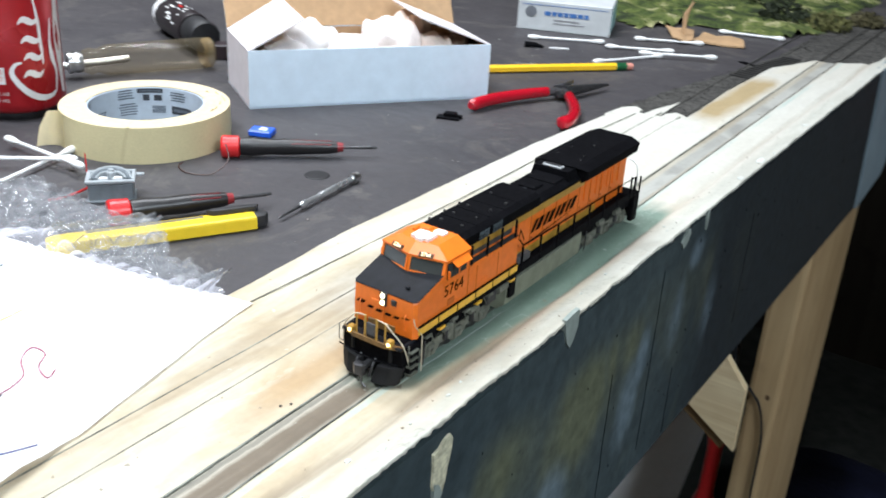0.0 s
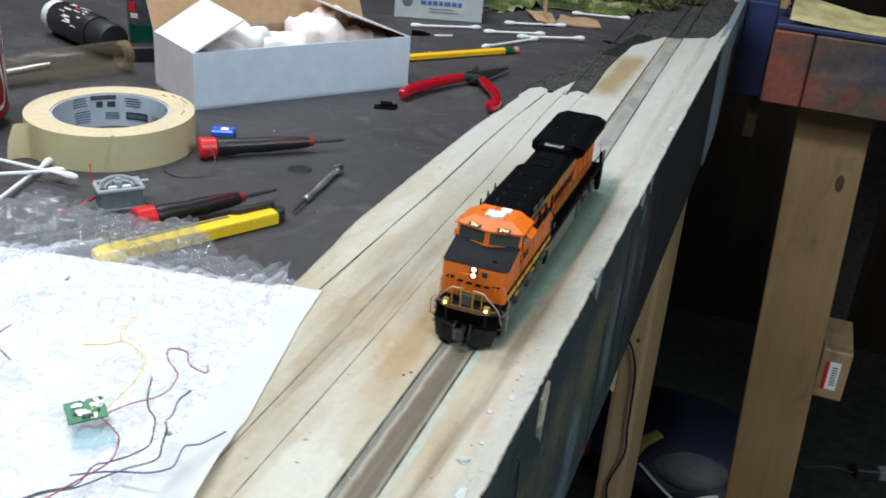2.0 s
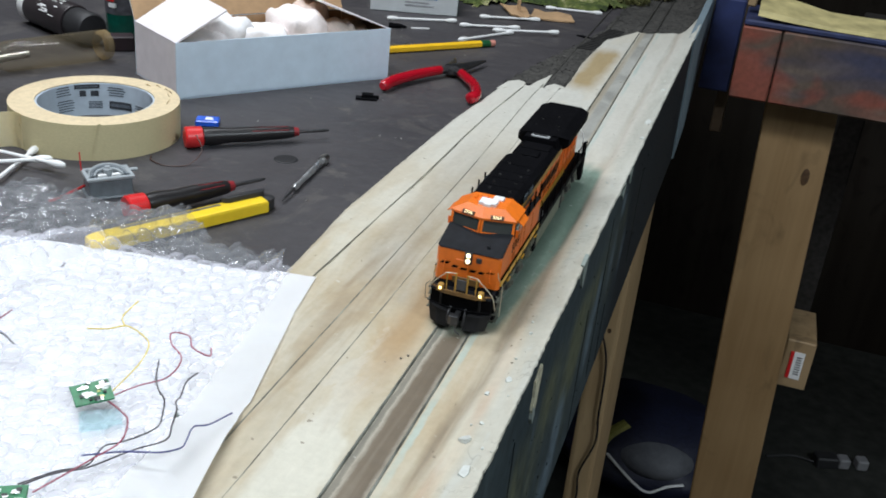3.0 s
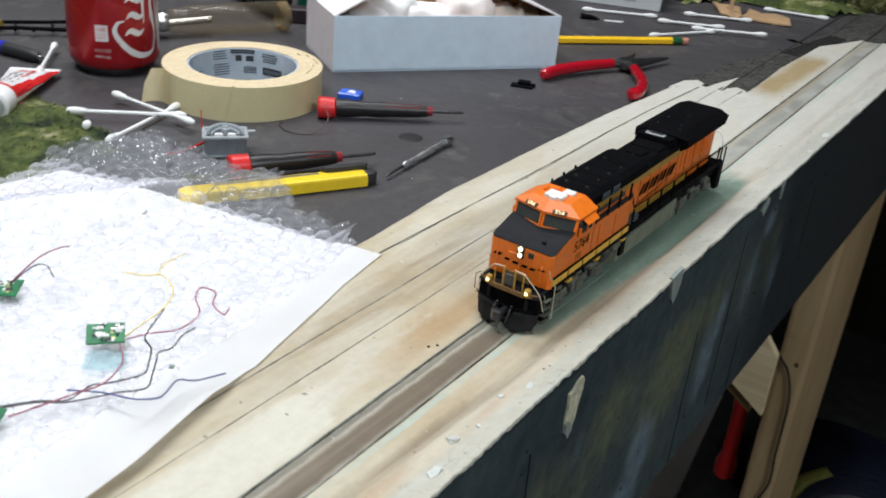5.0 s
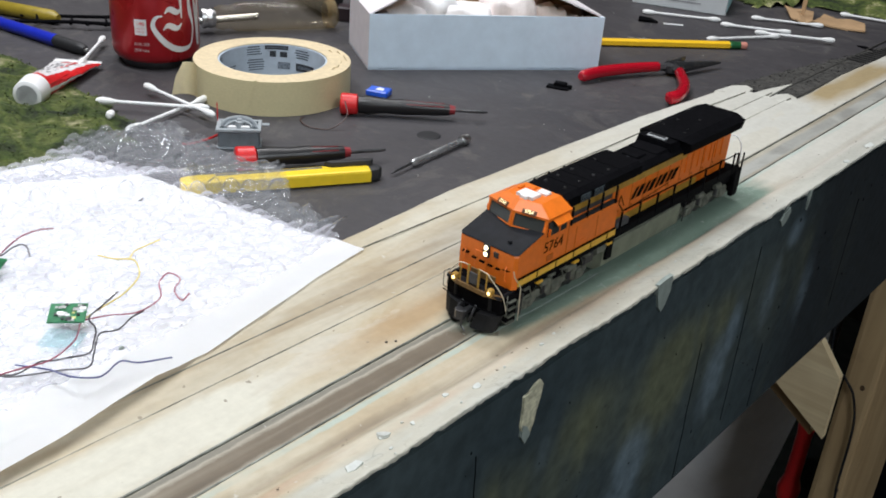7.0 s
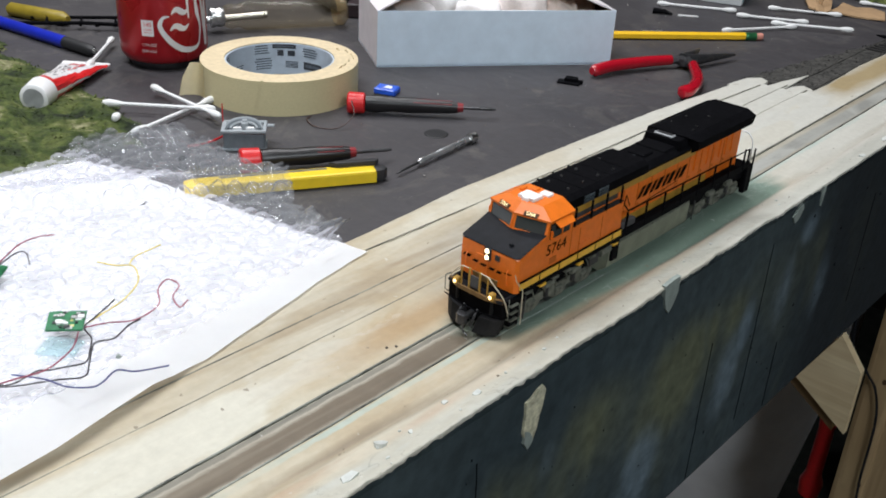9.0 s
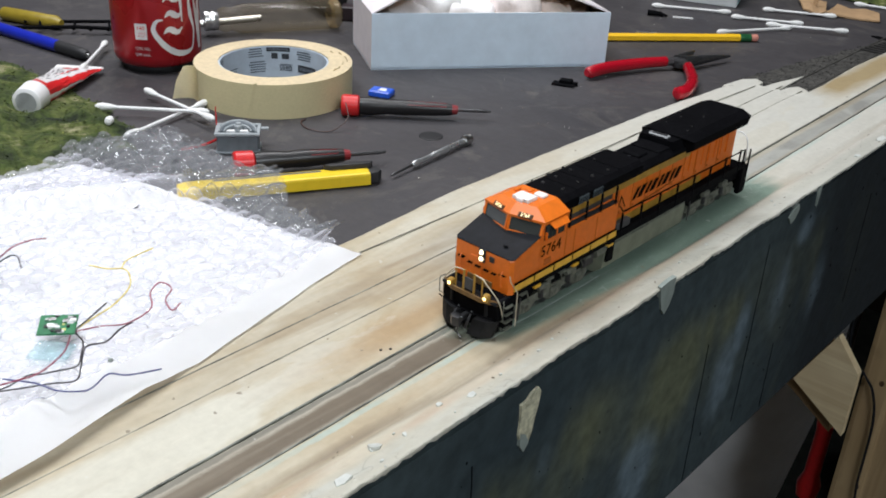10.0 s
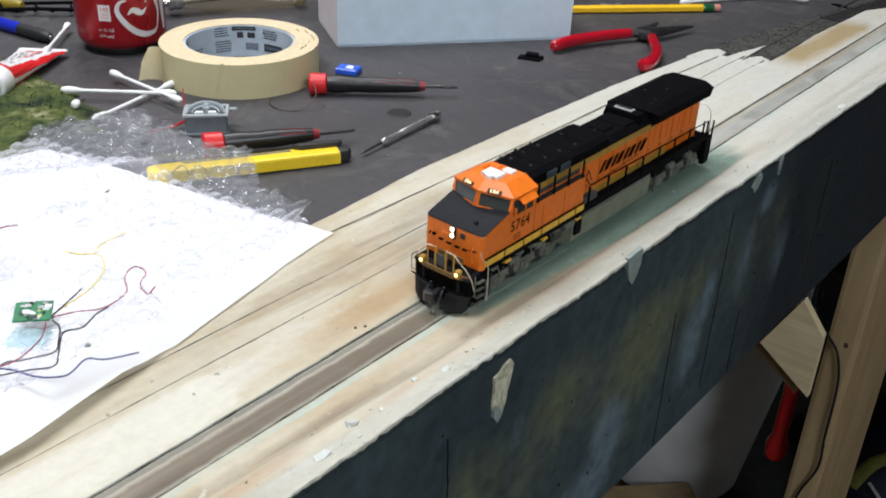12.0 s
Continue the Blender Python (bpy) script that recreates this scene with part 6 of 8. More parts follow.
def swab(a, b, z=0.0028, za=0.0, label="white cotton swab with paper stick lying on the table"):
    L = math.dist(a, b)
    m = aim(a, b, z + za)
    s = thing("cotton_swab", label, "cotton swab", m, "cotton swabs")
    cot = plain("cotton", (0.80, 0.80, 0.79), 0.95, vary=0.05, scale=900, bumpy=0.0003)
    part("stick", tube([(0.006, 0, 0), (L - 0.006, 0, 0)], 0.00125, 8), M_WHITE, s)
    for x0, sg in ((0, 1), (L, -1)):
        part("cotton_tip", tube([(x0 + sg * u, 0, 0) for u in (0.0, 0.0012, 0.005, 0.010, 0.014)], [0.0007, 0.0020, 0.0027, 0.0022, 0.0013], 12), cot, s, smooth=True)


swab((-0.3845, 0.5451), (-0.3273, 0.5959), za=0.004)
swab((-0.3921, 0.5881), (-0.3122, 0.5887), za=0.0045)
swab((-0.3532, 0.6131), (-0.3304, 0.5340), za=0.001)
swab((-0.5146, 0.6306), (-0.4620, 0.5790), za=0.004)
swab((-0.3149, 1.1424), (-0.2455, 1.1844))
swab((-0.2159, 1.0980), (-0.1761, 1.1767))
swab((-0.2374, 1.1685), (-0.1754, 1.2028))
swab((-0.1964, 1.1609), (-0.1298, 1.2030), za=0.002)
swab((-0.2315, 1.2274), (-0.1661, 1.2636))
swab((-0.1783, 1.3412), (-0.1082, 1.3601))
solo("cotton_bit", lathe([(0.0, 0.0), (0.0022, 0.001), (0.0028, 0.004), (0.0022, 0.007), (0.0, 0.0085)], 12, m=pose(0, 0, 0.0028, 90)), plain("cotton_end", (0.8, 0.8, 0.79), 0.95), "loose white cotton tip", "cotton", pose(-0.3526, 0.5381, 0.006, 0, 0, 40), True)


def glue_tube():
    a, b = (-0.4092, 0.5098), (-0.4727, 0.5828)
    g = thing("glue_tube", "crumpled white and red glue tube with white cap", "tube", aim(a, b, 0.0105))
    L = math.dist(a, b)
    X = lambda prof, n=28: lathe([(r, x) for x, r in prof], n, m=Matrix.Rotation(radians(90), 4, "Y"))
    part("cap", X([(0.0, 0.0), (0.0, 0.0085), (0.0008, 0.0095), (0.0155, 0.0104), (0.0165, 0.0098), (0.0166, 0.0)]), M_WHITE, g, "ribbed white cap", True)
    part("cap_inset", X([(-0.0002, 0.0), (-0.0002, 0.0070)]), plain("cap_grey", (0.6, 0.62, 0.63), 0.5), g)
    white = plain("tube_white", (0.72, 0.70, 0.70), 0.35, vary=0.08, scale=120, bumpy=0.0005)
    bm = bmesh.new()
    rnd = random.Random(8)
    n, rings = 56, []
    for i in range(49):
        t = i / 48
        x = 0.0165 + t * (L - 0.0165)
        w, h = 0.0092 + 0.0085 * t, 0.0090 * (1 - t) + 0.0009
        rings.append([bm.verts.new((x, w * math.cos(q) + 0.0006 * n3(x, q, 1, 60), h * math.sin(q) + 0.0011 * n3(x, 0.02 * math.cos(q), 3, 160) * min(1.0, 4 * t) - 0.006 * t)) for q in (2 * math.pi * k / n for k in range(n))])
    for i, (p, q) in enumerate(zip(rings, rings[1:])):
        u = i / 48
        for k in range(n):
            f = bm.faces.new((p[k], p[(k + 1) % n], q[(k + 1) % n], q[k]))
            ang = 2 * math.pi * (k + 0.5) / n
            v = math.cos(ang)
            if math.sin(ang) < 0:
                f.material_index = 1 if -0.95 < v < -0.2 else 0
            elif (abs(v + 0.12) < 0.06 and 0.40 < u < 0.88) or (u < 0.05 and v < 0.5) or v < -0.62 - 0.1 * u or (0.84 < u < 0.89 and -0.12 < v < 0.9) or (0.05 < u < 0.11 and -0.05 < v < 0.3):
                f.material_index = 1
            elif 0.16 < u < 0.80 and min(abs(v - c) for c in (-0.42, -0.28, 0.08, 0.24, 0.40, 0.56)) < 0.03 and rnd.random() < 0.75:
                f.material_index = 2
    bm.faces.new(rings[-1])
    part("body", bm, [white, M_RED, plain("tube_print", (0.25, 0.24, 0.25), 0.5)], g, smooth=True)
    part("crimp", box(L - 0.001, L + 0.0035, -0.0178, 0.0178, -0.0068, -0.0050, 0.0004), M_WHITE, g, "flat white crimp")


glue_tube()


def ballpoint():
    a, b = (-0.6313, 0.5852), (-0.4967, 0.6036)
    L = math.dist(a, b)
    p = thing("ballpoint_pen", "blue and black pen lying on the table", "pen", aim(a, b, 0.0050))
    part("barrel", tube([(0, 0, 0), (0.002, 0, 0), (L - 0.035, 0, 0)], [0.003, 0.0048, 0.0050], 18), plain("pen_blue", (0.012, 0.025, 0.40), 0.3, vary=0.08), p, "deep blue barrel", True)
    part("grip", tube([(L - 0.035, 0, 0), (L - 0.008, 0, 0), (L - 0.002, 0, 0), (L, 0, 0)], [0.0050, 0.0048, 0.0040, 0.0026], 18), M_DARK, p, "black grip", True)
    part("tip", tube([(L - 0.0015, 0, 0), (L + 0.0030, 0, 0)], [0.0022, 0.0014], 12), M_SILVER, p, "silver tip")


ballpoint()
solo("yellow_marker", tube([(0, 0, 0.006), (0.004, 0, 0.006), (0.060, 0, 0.006), (0.066, 0, 0.006)], [0.003, 0.006, 0.006, 0.003], 16), plain("marker_yellow", (0.30, 0.22, 0.02), 0.45, vary=0.15), "dull yellow marker lying by the pen", "marker", pose(-0.6509, 0.6102, 0.0, 0, 0, 20), True)


def sprue():
    s = thing("plastic_sprue", "black plastic model kit sprue with stub gates", "sprue", pose(0, 0, 0))
    a, b = Vector((-0.6105, 0.5953, 0.004)), Vector((-0.5132, 0.6999, 0.004))
    part("runner", tube([a, a.lerp(b, 0.4) + Vector((0, 0, 0.002)), b], 0.0017, 8), M_BLACK, s)
    part("runner", tube([a + Vector((-0.01, 0.02, 0)), a.lerp(b, 0.5) + Vector((-0.014, 0.020, 0.001)), b + Vector((-0.03, 0.03, 0))], 0.0016, 8), M_BLACK, s)
    for k in range(9):
        p = a.lerp(b, 0.08 + k * 0.1)
        w = 0.006 if k % 2 else -0.005
        part("gate", tube([p, p + Vector((-w, w * 0.8, 0.002)), p + Vector((-w * 1.5, w, 0.004))], [0.0014, 0.0012, 0.0006], 6), M_BLACK, s)


sprue()


def clear_handle_driver():
    a, b = (-0.5059, 0.7069), (-0.4510, 0.8272)
    d = thing("clear_handled_screwdriver", "screwdriver with a clear amber plastic handle", "screwdriver", aim(a, b, 0.0135))
    L = math.dist(a, b)
    amber = thin_film("amber_plastic", 0.36, 0.03, 0.04, (0.30, 0.25, 0.17), (0.95, 0.92, 0.85))
    n = 24
    bm = bmesh.new()
    rings = []
    for x, r in ((0.022, 0.0085), (0.028, 0.0110), (0.034, 0.0095), (0.042, 0.0125), (L - 0.012, 0.0132), (L - 0.004, 0.0125), (L, 0.0100)):
        rings.append([bm.verts.new((x, (r - 0.0010 * (k % 4 == 0)) * math.cos(2 * math.pi * k / n), (r - 0.0010 * (k % 4 == 0)) * math.sin(2 * math.pi * k / n))) for k in range(n)])
    for p, q in zip(rings, rings[1:]):
        for k in range(n):
            bm.faces.new((p[k], p[(k + 1) % n], q[(k + 1) % n], q[k]))
    bm.faces.new(rings[0])
    bm.faces.new(rings[-1])
    part("handle", bm, amber, d, "clear amber fluted handle", True)
    part("collar", tube([(0.010, 0, 0), (0.0105, 0, 0), (0.014, 0, 0), (0.0145, 0, 0), (0.018, 0, 0), (0.0185, 0, 0), (0.022, 0, 0)], [0.004, 0.0088, 0.0088, 0.0078, 0.0088, 0.0088, 0.0080], 20), M_SILVER, d, "bright steel collar", True)
    part("shank", tube([(-0.030, 0, -0.004), (0.060, 0, 0)], 0.0030, 12), M_SILVER, d, "bright steel shank", True)
    part("end_band", lathe([(0.0101, 0.0), (0.0128, 0.003), (0.0128, 0.008), (0.0119, 0.0085)], 24, m=pose(L - 0.0105, 0, 0, 0, 90, 0), close=False), thin_film("amber_band", 0.6, 0.08, 0.30, (0.36, 0.26, 0.13)), d, "deeper amber end band", True)


clear_handle_driver()


def paint_bottle():
    a, b = (-0.5745, 0.8885), (-0.4790, 0.8470)
    d = thing("paint_bottle", "black bottle with printed label and white base lying on its side", "bottle", aim(a, b, 0.0165))
    X = lambda prof, n=32: lathe([(r, x) for x, r in prof], n, m=Matrix.Rotation(radians(90), 4, "Y"))
    part("base", X([(-0.014, 0.0), (-0.014, 0.0140), (-0.012, 0.0152), (0.0, 0.0158)]), M_WHITE, d, "white base", True)
    part("body", X([(0.0, 0.0158), (0.002, 0.0163), (0.068, 0.0163), (0.070, 0.0155), (0.071, 0.0)]), plain("label_black", (0.025, 0.02, 0.022), 0.35, vary=0.2), d, "black printed label", True)
    part("cap", X([(0.0705, 0.0), (0.0705, 0.0135), (0.072, 0.0146), (0.097, 0.0146), (0.099, 0.0130), (0.099, 0.0)]), M_DARK, d, "black cap", True)
    # print on the label: bars along and round the bottle
    rnd = random.Random(17)
    bars = [(0.022, 0.034, 66, 0.0011, 0), (0.030, 0.040, 40, 0.0009, 0), (0.020, 0.026, 100, 0.0012, 0), (0.034, 0.042, 84, 0.0013, 1)]
    for k in range(16):
        x = rnd.uniform(0.016, 0.055)
        bars.append((x, x + rnd.uniform(0.003, 0.010), rnd.uniform(15, 120), rnd.uniform(0.0004, 0.0008), 0))
    for x0, x1, t, w, red in bars:
        t0 = radians(t)
        q = tube([(x, 0.0161 * -math.cos(t0), 0.0161 * math.sin(t0)) for x in (x0, x1)], w, 6)
        part("print_bar", q, M_RED if red else M_WHITE, d, "red printed bar" if red else "pale printed bar")


paint_bottle()
sb = thing("paint_jar", "small dark jar with red and white label and green band", "jar", pose(-0.4920, 0.9065, 0.0))
part("glass", lathe([(0.0, 0.0), (0.0150, 0.0), (0.0160, 0.002), (0.0160, 0.048), (0.0130, 0.052)], 28), plain("jar_green", (0.01, 0.10, 0.07), 0.15), sb, smooth=True)
part("label_band", lathe([(0.0163, 0.022), (0.0163, 0.046)], 28, close=False), plain("jar_label", (0.10, 0.10, 0.115), 0.5, vary=0.5, scale=150), sb, "grey and red printed label")
part("label_patch", prism([(-0.0060, -0.0162), (0.0020, -0.0172), (0.0020, -0.0150), (-0.0055, -0.0140)], 0.034, 0.043), M_RED, sb, "red label patch")
part("label_patch", prism([(-0.0040, -0.0168), (0.0040, -0.0174), (0.0040, -0.0150), (-0.0040, -0.0140)], 0.0285, 0.0325), M_WHITE, sb, "white label patch")
part("lid", lathe([(0.0, 0.066), (0.0150, 0.066), (0.0160, 0.064), (0.0160, 0.052), (0.0, 0.052)], 28), M_DARK, sb, smooth=True)
solo("small_dark_case", box(-0.0130, 0.0130, -0.008, 0.008, 0.0, 0.0135, 0.0012), plain("case_dark", (0.03, 0.018, 0.022), 0.5, vary=0.2), "small dark plastic case beside the box", "case", pose(-0.4640, 0.8590, 0.0, 0, 0, 40))


def kit_box():
    c = thing("kit_box", "white cardboard kit box with blue printed bars on its end", "box", aim((-0.3512, 1.1803), (-0.2407, 1.2230), 0.0))
    wht = plain("kit_white", (0.55, 0.57, 0.58), 0.6, vary=0.08, scale=60)
    body = part("carton", box(0.0, 0.1020, 0.0, 0.075, 0.0, 0.032, 0.0008), wht, c)
    blue = plain("print_blue", (0.06, 0.16, 0.42), 0.6)
    x = 0.030
    for w in (0.008, 0.006, 0.007, 0.006, 0.009, 0.007, 0.006):
        part("print_bar", box(x, x + w - 0.0015, -0.0006, 0.0, 0.017, 0.0215), blue, c, "blue printed bar")
        x += w
    for z, w in ((0.012, 0.028), (0.0085, 0.034)):
        part("print_bar", box(0.040, 0.040 + w, -0.0006, 0.0, z, z + 0.0015), plain("print_grey", (0.3, 0.3, 0.32), 0.6), c, "grey printed line")
    part("emblem", lathe([(0.0, 0.0006), (0.0060, 0.0005), (0.0062, 0.0)], 24, m=pose(0.0145, -0.0001, 0.020, 90)), plain("emblem_grey", (0.15, 0.16, 0.18), 0.6), c, "round dark printed emblem")
    part("frame_line", box(0.004, 0.098, -0.0005, 0.0, 0.0275, 0.0280), blue, c)
    part("side_label", box(0.1020, 0.1024, 0.004, 0.071, 0.003, 0.029), plain("pale_cyan", (0.35, 0.62, 0.66), 0.55, vary=0.2, scale=60), c, "pale cyan side panel")


kit_box()


def torn_card(pts, lift, label):
    bm = prism(pts, 0.0, 0.0016)
    bmesh.ops.subdivide_edges(bm, edges=bm.edges[:], cuts=2, use_grid_fill=True)
    for v in bm.verts:
        v.co.z += lift * (0.5 + n3(v.co.x, v.co.y, 0, 60))
    return solo("torn_cardboard", bm, M_KRAFT, label, "cardboard", pose(0, 0, 0.0005))


torn_card([(-0.2279, 1.3033), (-0.1907, 1.2469), (-0.1781, 1.2627), (-0.1979, 1.3135)], 0.006, "torn brown cardboard scrap")
torn_card([(-0.1795, 1.2648), (-0.1285, 1.2833), (-0.1426, 1.3187), (-0.1850, 1.3101)], 0.004, "flat torn brown cardboard piece")
solo("cardboard_strip", tube([(-0.1983, 1.2834, 0.004), (-0.1999, 1.2873, 0.025), (-0.1935, 1.2875, 0.040)], [0.002, 0.003, 0.001], 5), M_KRAFT, "upright torn brown cardboard strip", "cardboard")
solo("black_scrap", prism([(0, 0), (0.030, -0.004), (0.031, 0.002), (0.004, 0.006)], 0.0, 0.0012), M_BLACK, "flat black plastic scrap", "scrap", pose(-0.1135, 1.2216, 0.0, 0, 0, -20))
solo("black_stub", tube([(0, 0, 0.003), (0.012, 0.001, 0.003), (0.020, 0.0, 0.002)], [0.003, 0.0025, 0.001], 8), M_BLACK, "short black plastic stub", "scrap", pose(-0.2999, 1.1099, 0.0, 0, 0, 20))
solo("white_sliver", box(0, 0.020, 0, 0.003, 0.0, 0.001), M_WHITE, "thin white plastic sliver", "scrap", pose(-0.2778, 1.1228, 0.0, 0, 0, 35))
solo("small_bolt", tube([(0, 0, 0.002), (0.014, 0, 0.002), (0.0142, 0, 0.002), (0.019, 0, 0.002)], [0.0011, 0.0011, 0.0022, 0.0022], 10), M_SILVER, "small steel bolt behind the box", "bolt", pose(-0.2660, 1.0346, 0.0, 0, 0, 40))


def crumbs():
    rnd = random.Random(17)
    for tint, count, lo, hi in (((0.62, 0.60, 0.56), 60, 0.0003, 0.0011), ((0.22, 0.17, 0.11), 90, 0.0003, 0.0009)):
        bm = bmesh.new()
        for _ in range(count):
            x, y, r = rnd.uniform(-0.42, -0.14), rnd.uniform(0.58, 1.20), rnd.uniform(lo, hi)
            vs = [bm.verts.new((x + rnd.uniform(-1, 1) * r, y + rnd.uniform(-1, 1) * r, 0.0002 + r * rnd.uniform(0, 0.9))) for _ in range(5)]
            for f in ((0, 1, 2), (0, 2, 3), (0, 3, 4), (0, 4, 1), (1, 2, 3)):
                bm.faces.new([vs[k] for k in f])
        solo("table_crumbs", bm, plain("crumb", tint, 0.8, vary=0.2), "small dry crumbs scattered on the table", "crumbs", kind="stuff")


crumbs()


# ---------------------------------------------------------------- paper, bubble wrap, boards and wires
def sheet_point(u, v):
    """u runs along the far edge from right to left, v towards the near end."""
    a, b = Vector((-0.1135, 0.5340)), Vector((-0.3125, 0.4909))
    c, d = Vector((-0.0600, 0.1500)), Vector((-0.3700, 0.1400))
    mid_r = lerp_at([(0, 0), (0.1, 0.001), (0.309, 0.0083), (0.320, 0.0060), (0.332, 0.0082), (0.422, 0.0104), (0.49, 0.0126), (0.56, 0.0118), (1, 0.008)], v)
    l, r = b.lerp(d, v), a.lerp(c, v)
    p = r.lerp(l, u)
    q = max(0.0, 1 - v * 30)
    return Vector((p.x + mid_r * (1 - u), p.y + q * min(1.0, u * 5) * (0.0016 * n3(p.x, 0, 3, 130) + 0.0012 * n3(p.x, 0, 5, 320))))


def paper_height(x, y):
    h = 0.0036 + 0.0014 * n3(x, y, 0, 14) + 0.0006 * n3(x, y, 3, 40)
    f = min(1.0, max(0.0, (x - lerp_at(LEFT, y) + 0.02) / 0.02))
    # past the kink the free edge stands off the plaster
    edge = lerp_at([(0.15, -0.055), (0.325, -0.0730), (0.346, -0.0745), (0.372, -0.0805), (0.4066, -0.0872)], y)
    off = 0.0042 * min(1.0, max(0.0, (0.412 - y) / 0.02)) * min(1.0, max(0.0, (x - edge + 0.05) / 0.05))
    return max(h, f * (plaster_height(x, y) + 0.0010)) + off


def paper():
    bm = bmesh.new()
    rows = []
    for v in span(0, 1, 70):
        row = []
        for u in span(0, 1, 120):
            p = sheet_point(u, v)
            row.append(bm.verts.new((p.x, p.y, paper_height(p.x, p.y))))
        rows.append(row)
    for a, b in zip(rows, rows[1:]):
        for i in range(len(a) - 1):
            bm.faces.new((a[i], a[i + 1], b[i + 1], b[i]))
    bmesh.ops.solidify(bm, geom=bm.faces[:], thickness=0.0004)
    solo("paper_sheet", bm, plain("white_paper", (0.95, 0.95, 0.96), 0.75, vary=0.02, scale=50), "large plain white paper sheet on the table", "paper", smooth=True)


paper()


def wrap_sheet():
    """Clear bubble wrap over the paper, crumpled past its far edge."""
    bm = bmesh.new()
    pitch, rad = 0.0092, 0.0043
    step = 0.00135

    def ground(x, y):
        base = paper_height(x, y) + 0.0012
        f = max(0.0, min(1.0, (y - lerp_at([(-0.3303, 0.4896), (-0.1149, 0.5338)], x)) / 0.025))
        knife_d = abs((x + 0.2077) * 0.881 - (y - 0.5604) * 0.473)
        over = 0.0095 * math.exp(-(knife_d / 0.011) ** 2) if y < 0.60 else 0.0
        ridge = 1 - abs(n3(x, y, 2, 42)) * 1.6
        crumple = f * (0.0052 * max(0.0, ridge) + 0.0030 * n3(x, y, 12, 85)) + 0.0012 * n3(x, y, 6, 30) + 0.0008 * n3(x, y, 16, 75)
        tip = 0.006 * math.exp(-(((x + 0.132) / 0.012) ** 2 + ((y - 0.534) / 0.012) ** 2))
        return max(0.001, base + max(over, crumple) + tip)

    def bubble(x, y):
        r = math.floor(y / (pitch * 0.866))
        best, tall = 9.0, 0.0
        for k in (r, r + 1):
            off = 0.5 * pitch if k % 2 else 0.0
            i = math.floor((x - off) / pitch + 0.5)
            cx = i * pitch + off + 0.0045 * n3(i * 0.37, k * 0.53, 1, 1)
            d = math.hypot(x - cx, y - k * pitch * 0.866 - 0.0040 * n3(i * 0.61, k * 0.43, 7, 1))
            if d < best:
                best, tall = d, 0.70 + 0.75 * n3(i * 0.71, k * 0.91, 4, 1)
        on = max(0.0, min(1.0, (y - lerp_at([(-0.3303, 0.4896), (-0.1149, 0.5338)], x)) / 0.02 + 1))
        if best > rad or tall < 0.25:
            return 0.0
        return (0.0026 + 0.0008 * on) * min(1.15, tall) * math.sqrt(max(0.0, 1 - (best / rad) ** 3)) * (1 + 0.12 * n3(x, y, 9, 200))

    far = [(-0.3450, 0.4930), (-0.3380, 0.5000), (-0.3310, 0.5080), (-0.3265, 0.5330), (-0.3225, 0.5550), (-0.2621, 0.5583), (-0.2448, 0.5578), (-0.2015, 0.5566), (-0.1900, 0.5500), (-0.1790, 0.5418), (-0.1585, 0.5402), (-0.1449, 0.5449), (-0.1370, 0.5440), (-0.1290, 0.5270)]
    left = [(0.14, -0.378), (0.45, -0.320), (0.488, -0.326), (0.497, -0.343), (0.51, -0.331), (0.556, -0.326)]
    right = [(0.13, -0.085), (0.40, -0.107), (0.48, -0.118), (0.523, -0.124)]

    def h(x, y):
        lim = lerp_at(far, x) + 0.0034 * n3(x, 0, 5, 120) + 0.0016 * n3(x, 0, 8, 420)
        if y > lim or x > lerp_at(right, y) + 0.002 * n3(0, y, 5, 90) or x < lerp_at(left, y) + 0.003 * n3(0, y, 8, 60):
            return None
        return ground(x, y) + bubble(x, y)

    def paper_end(x):
        return lerp_at([(-0.3303, 0.4896), (-0.1149, 0.5338)], x)

    def flat(x, y):
        z = h(x, y)
        return None if z is None or y < paper_end(x) - 0.003 else ground(x, y) - 0.0004 + 0.0007 * n3(x, y, 15, 120)

    xs, ys = [-0.39 + i * step for i in range(226)], [0.14 + j * step for j in range(330)]
    grid([-0.39 + i * 0.0009 for i in range(339)], [0.14 + j * 0.0009 for j in range(467)], h, bm)
    w = thing("bubble_wrap", "clear bubble wrap spread over the paper and the knife", "bubble wrap", pose(0, 0, 0))
    ob = part("bubble_layer", bm, [thin_film("bubble_film", 0.55, 0.10, 0.22, (0.68, 0.68, 0.74), (0.985, 0.985, 0.995)), thin_film("loose_film", 0.88, 0.05, 0.17, (0.26, 0.265, 0.28))], w, "", True)
    for p in ob.data.polygons:
        if p.center.y > paper_end(p.center.x):
            p.material_index = 1
    low = bmesh.new()
    grid([v for v in xs[::2]], [v for v in ys[::2] if v > 0.46], flat, low)
    back = part("backing_layer", low, thin_film("backing_film", 0.45, 0.05, 0.16, (0.24, 0.245, 0.26)), w, "flat clear backing film", True)
    back.visible_shadow = False
    ob.visible_shadow = False
    return ground


WRAP = wrap_sheet()
TOP = 0.0042


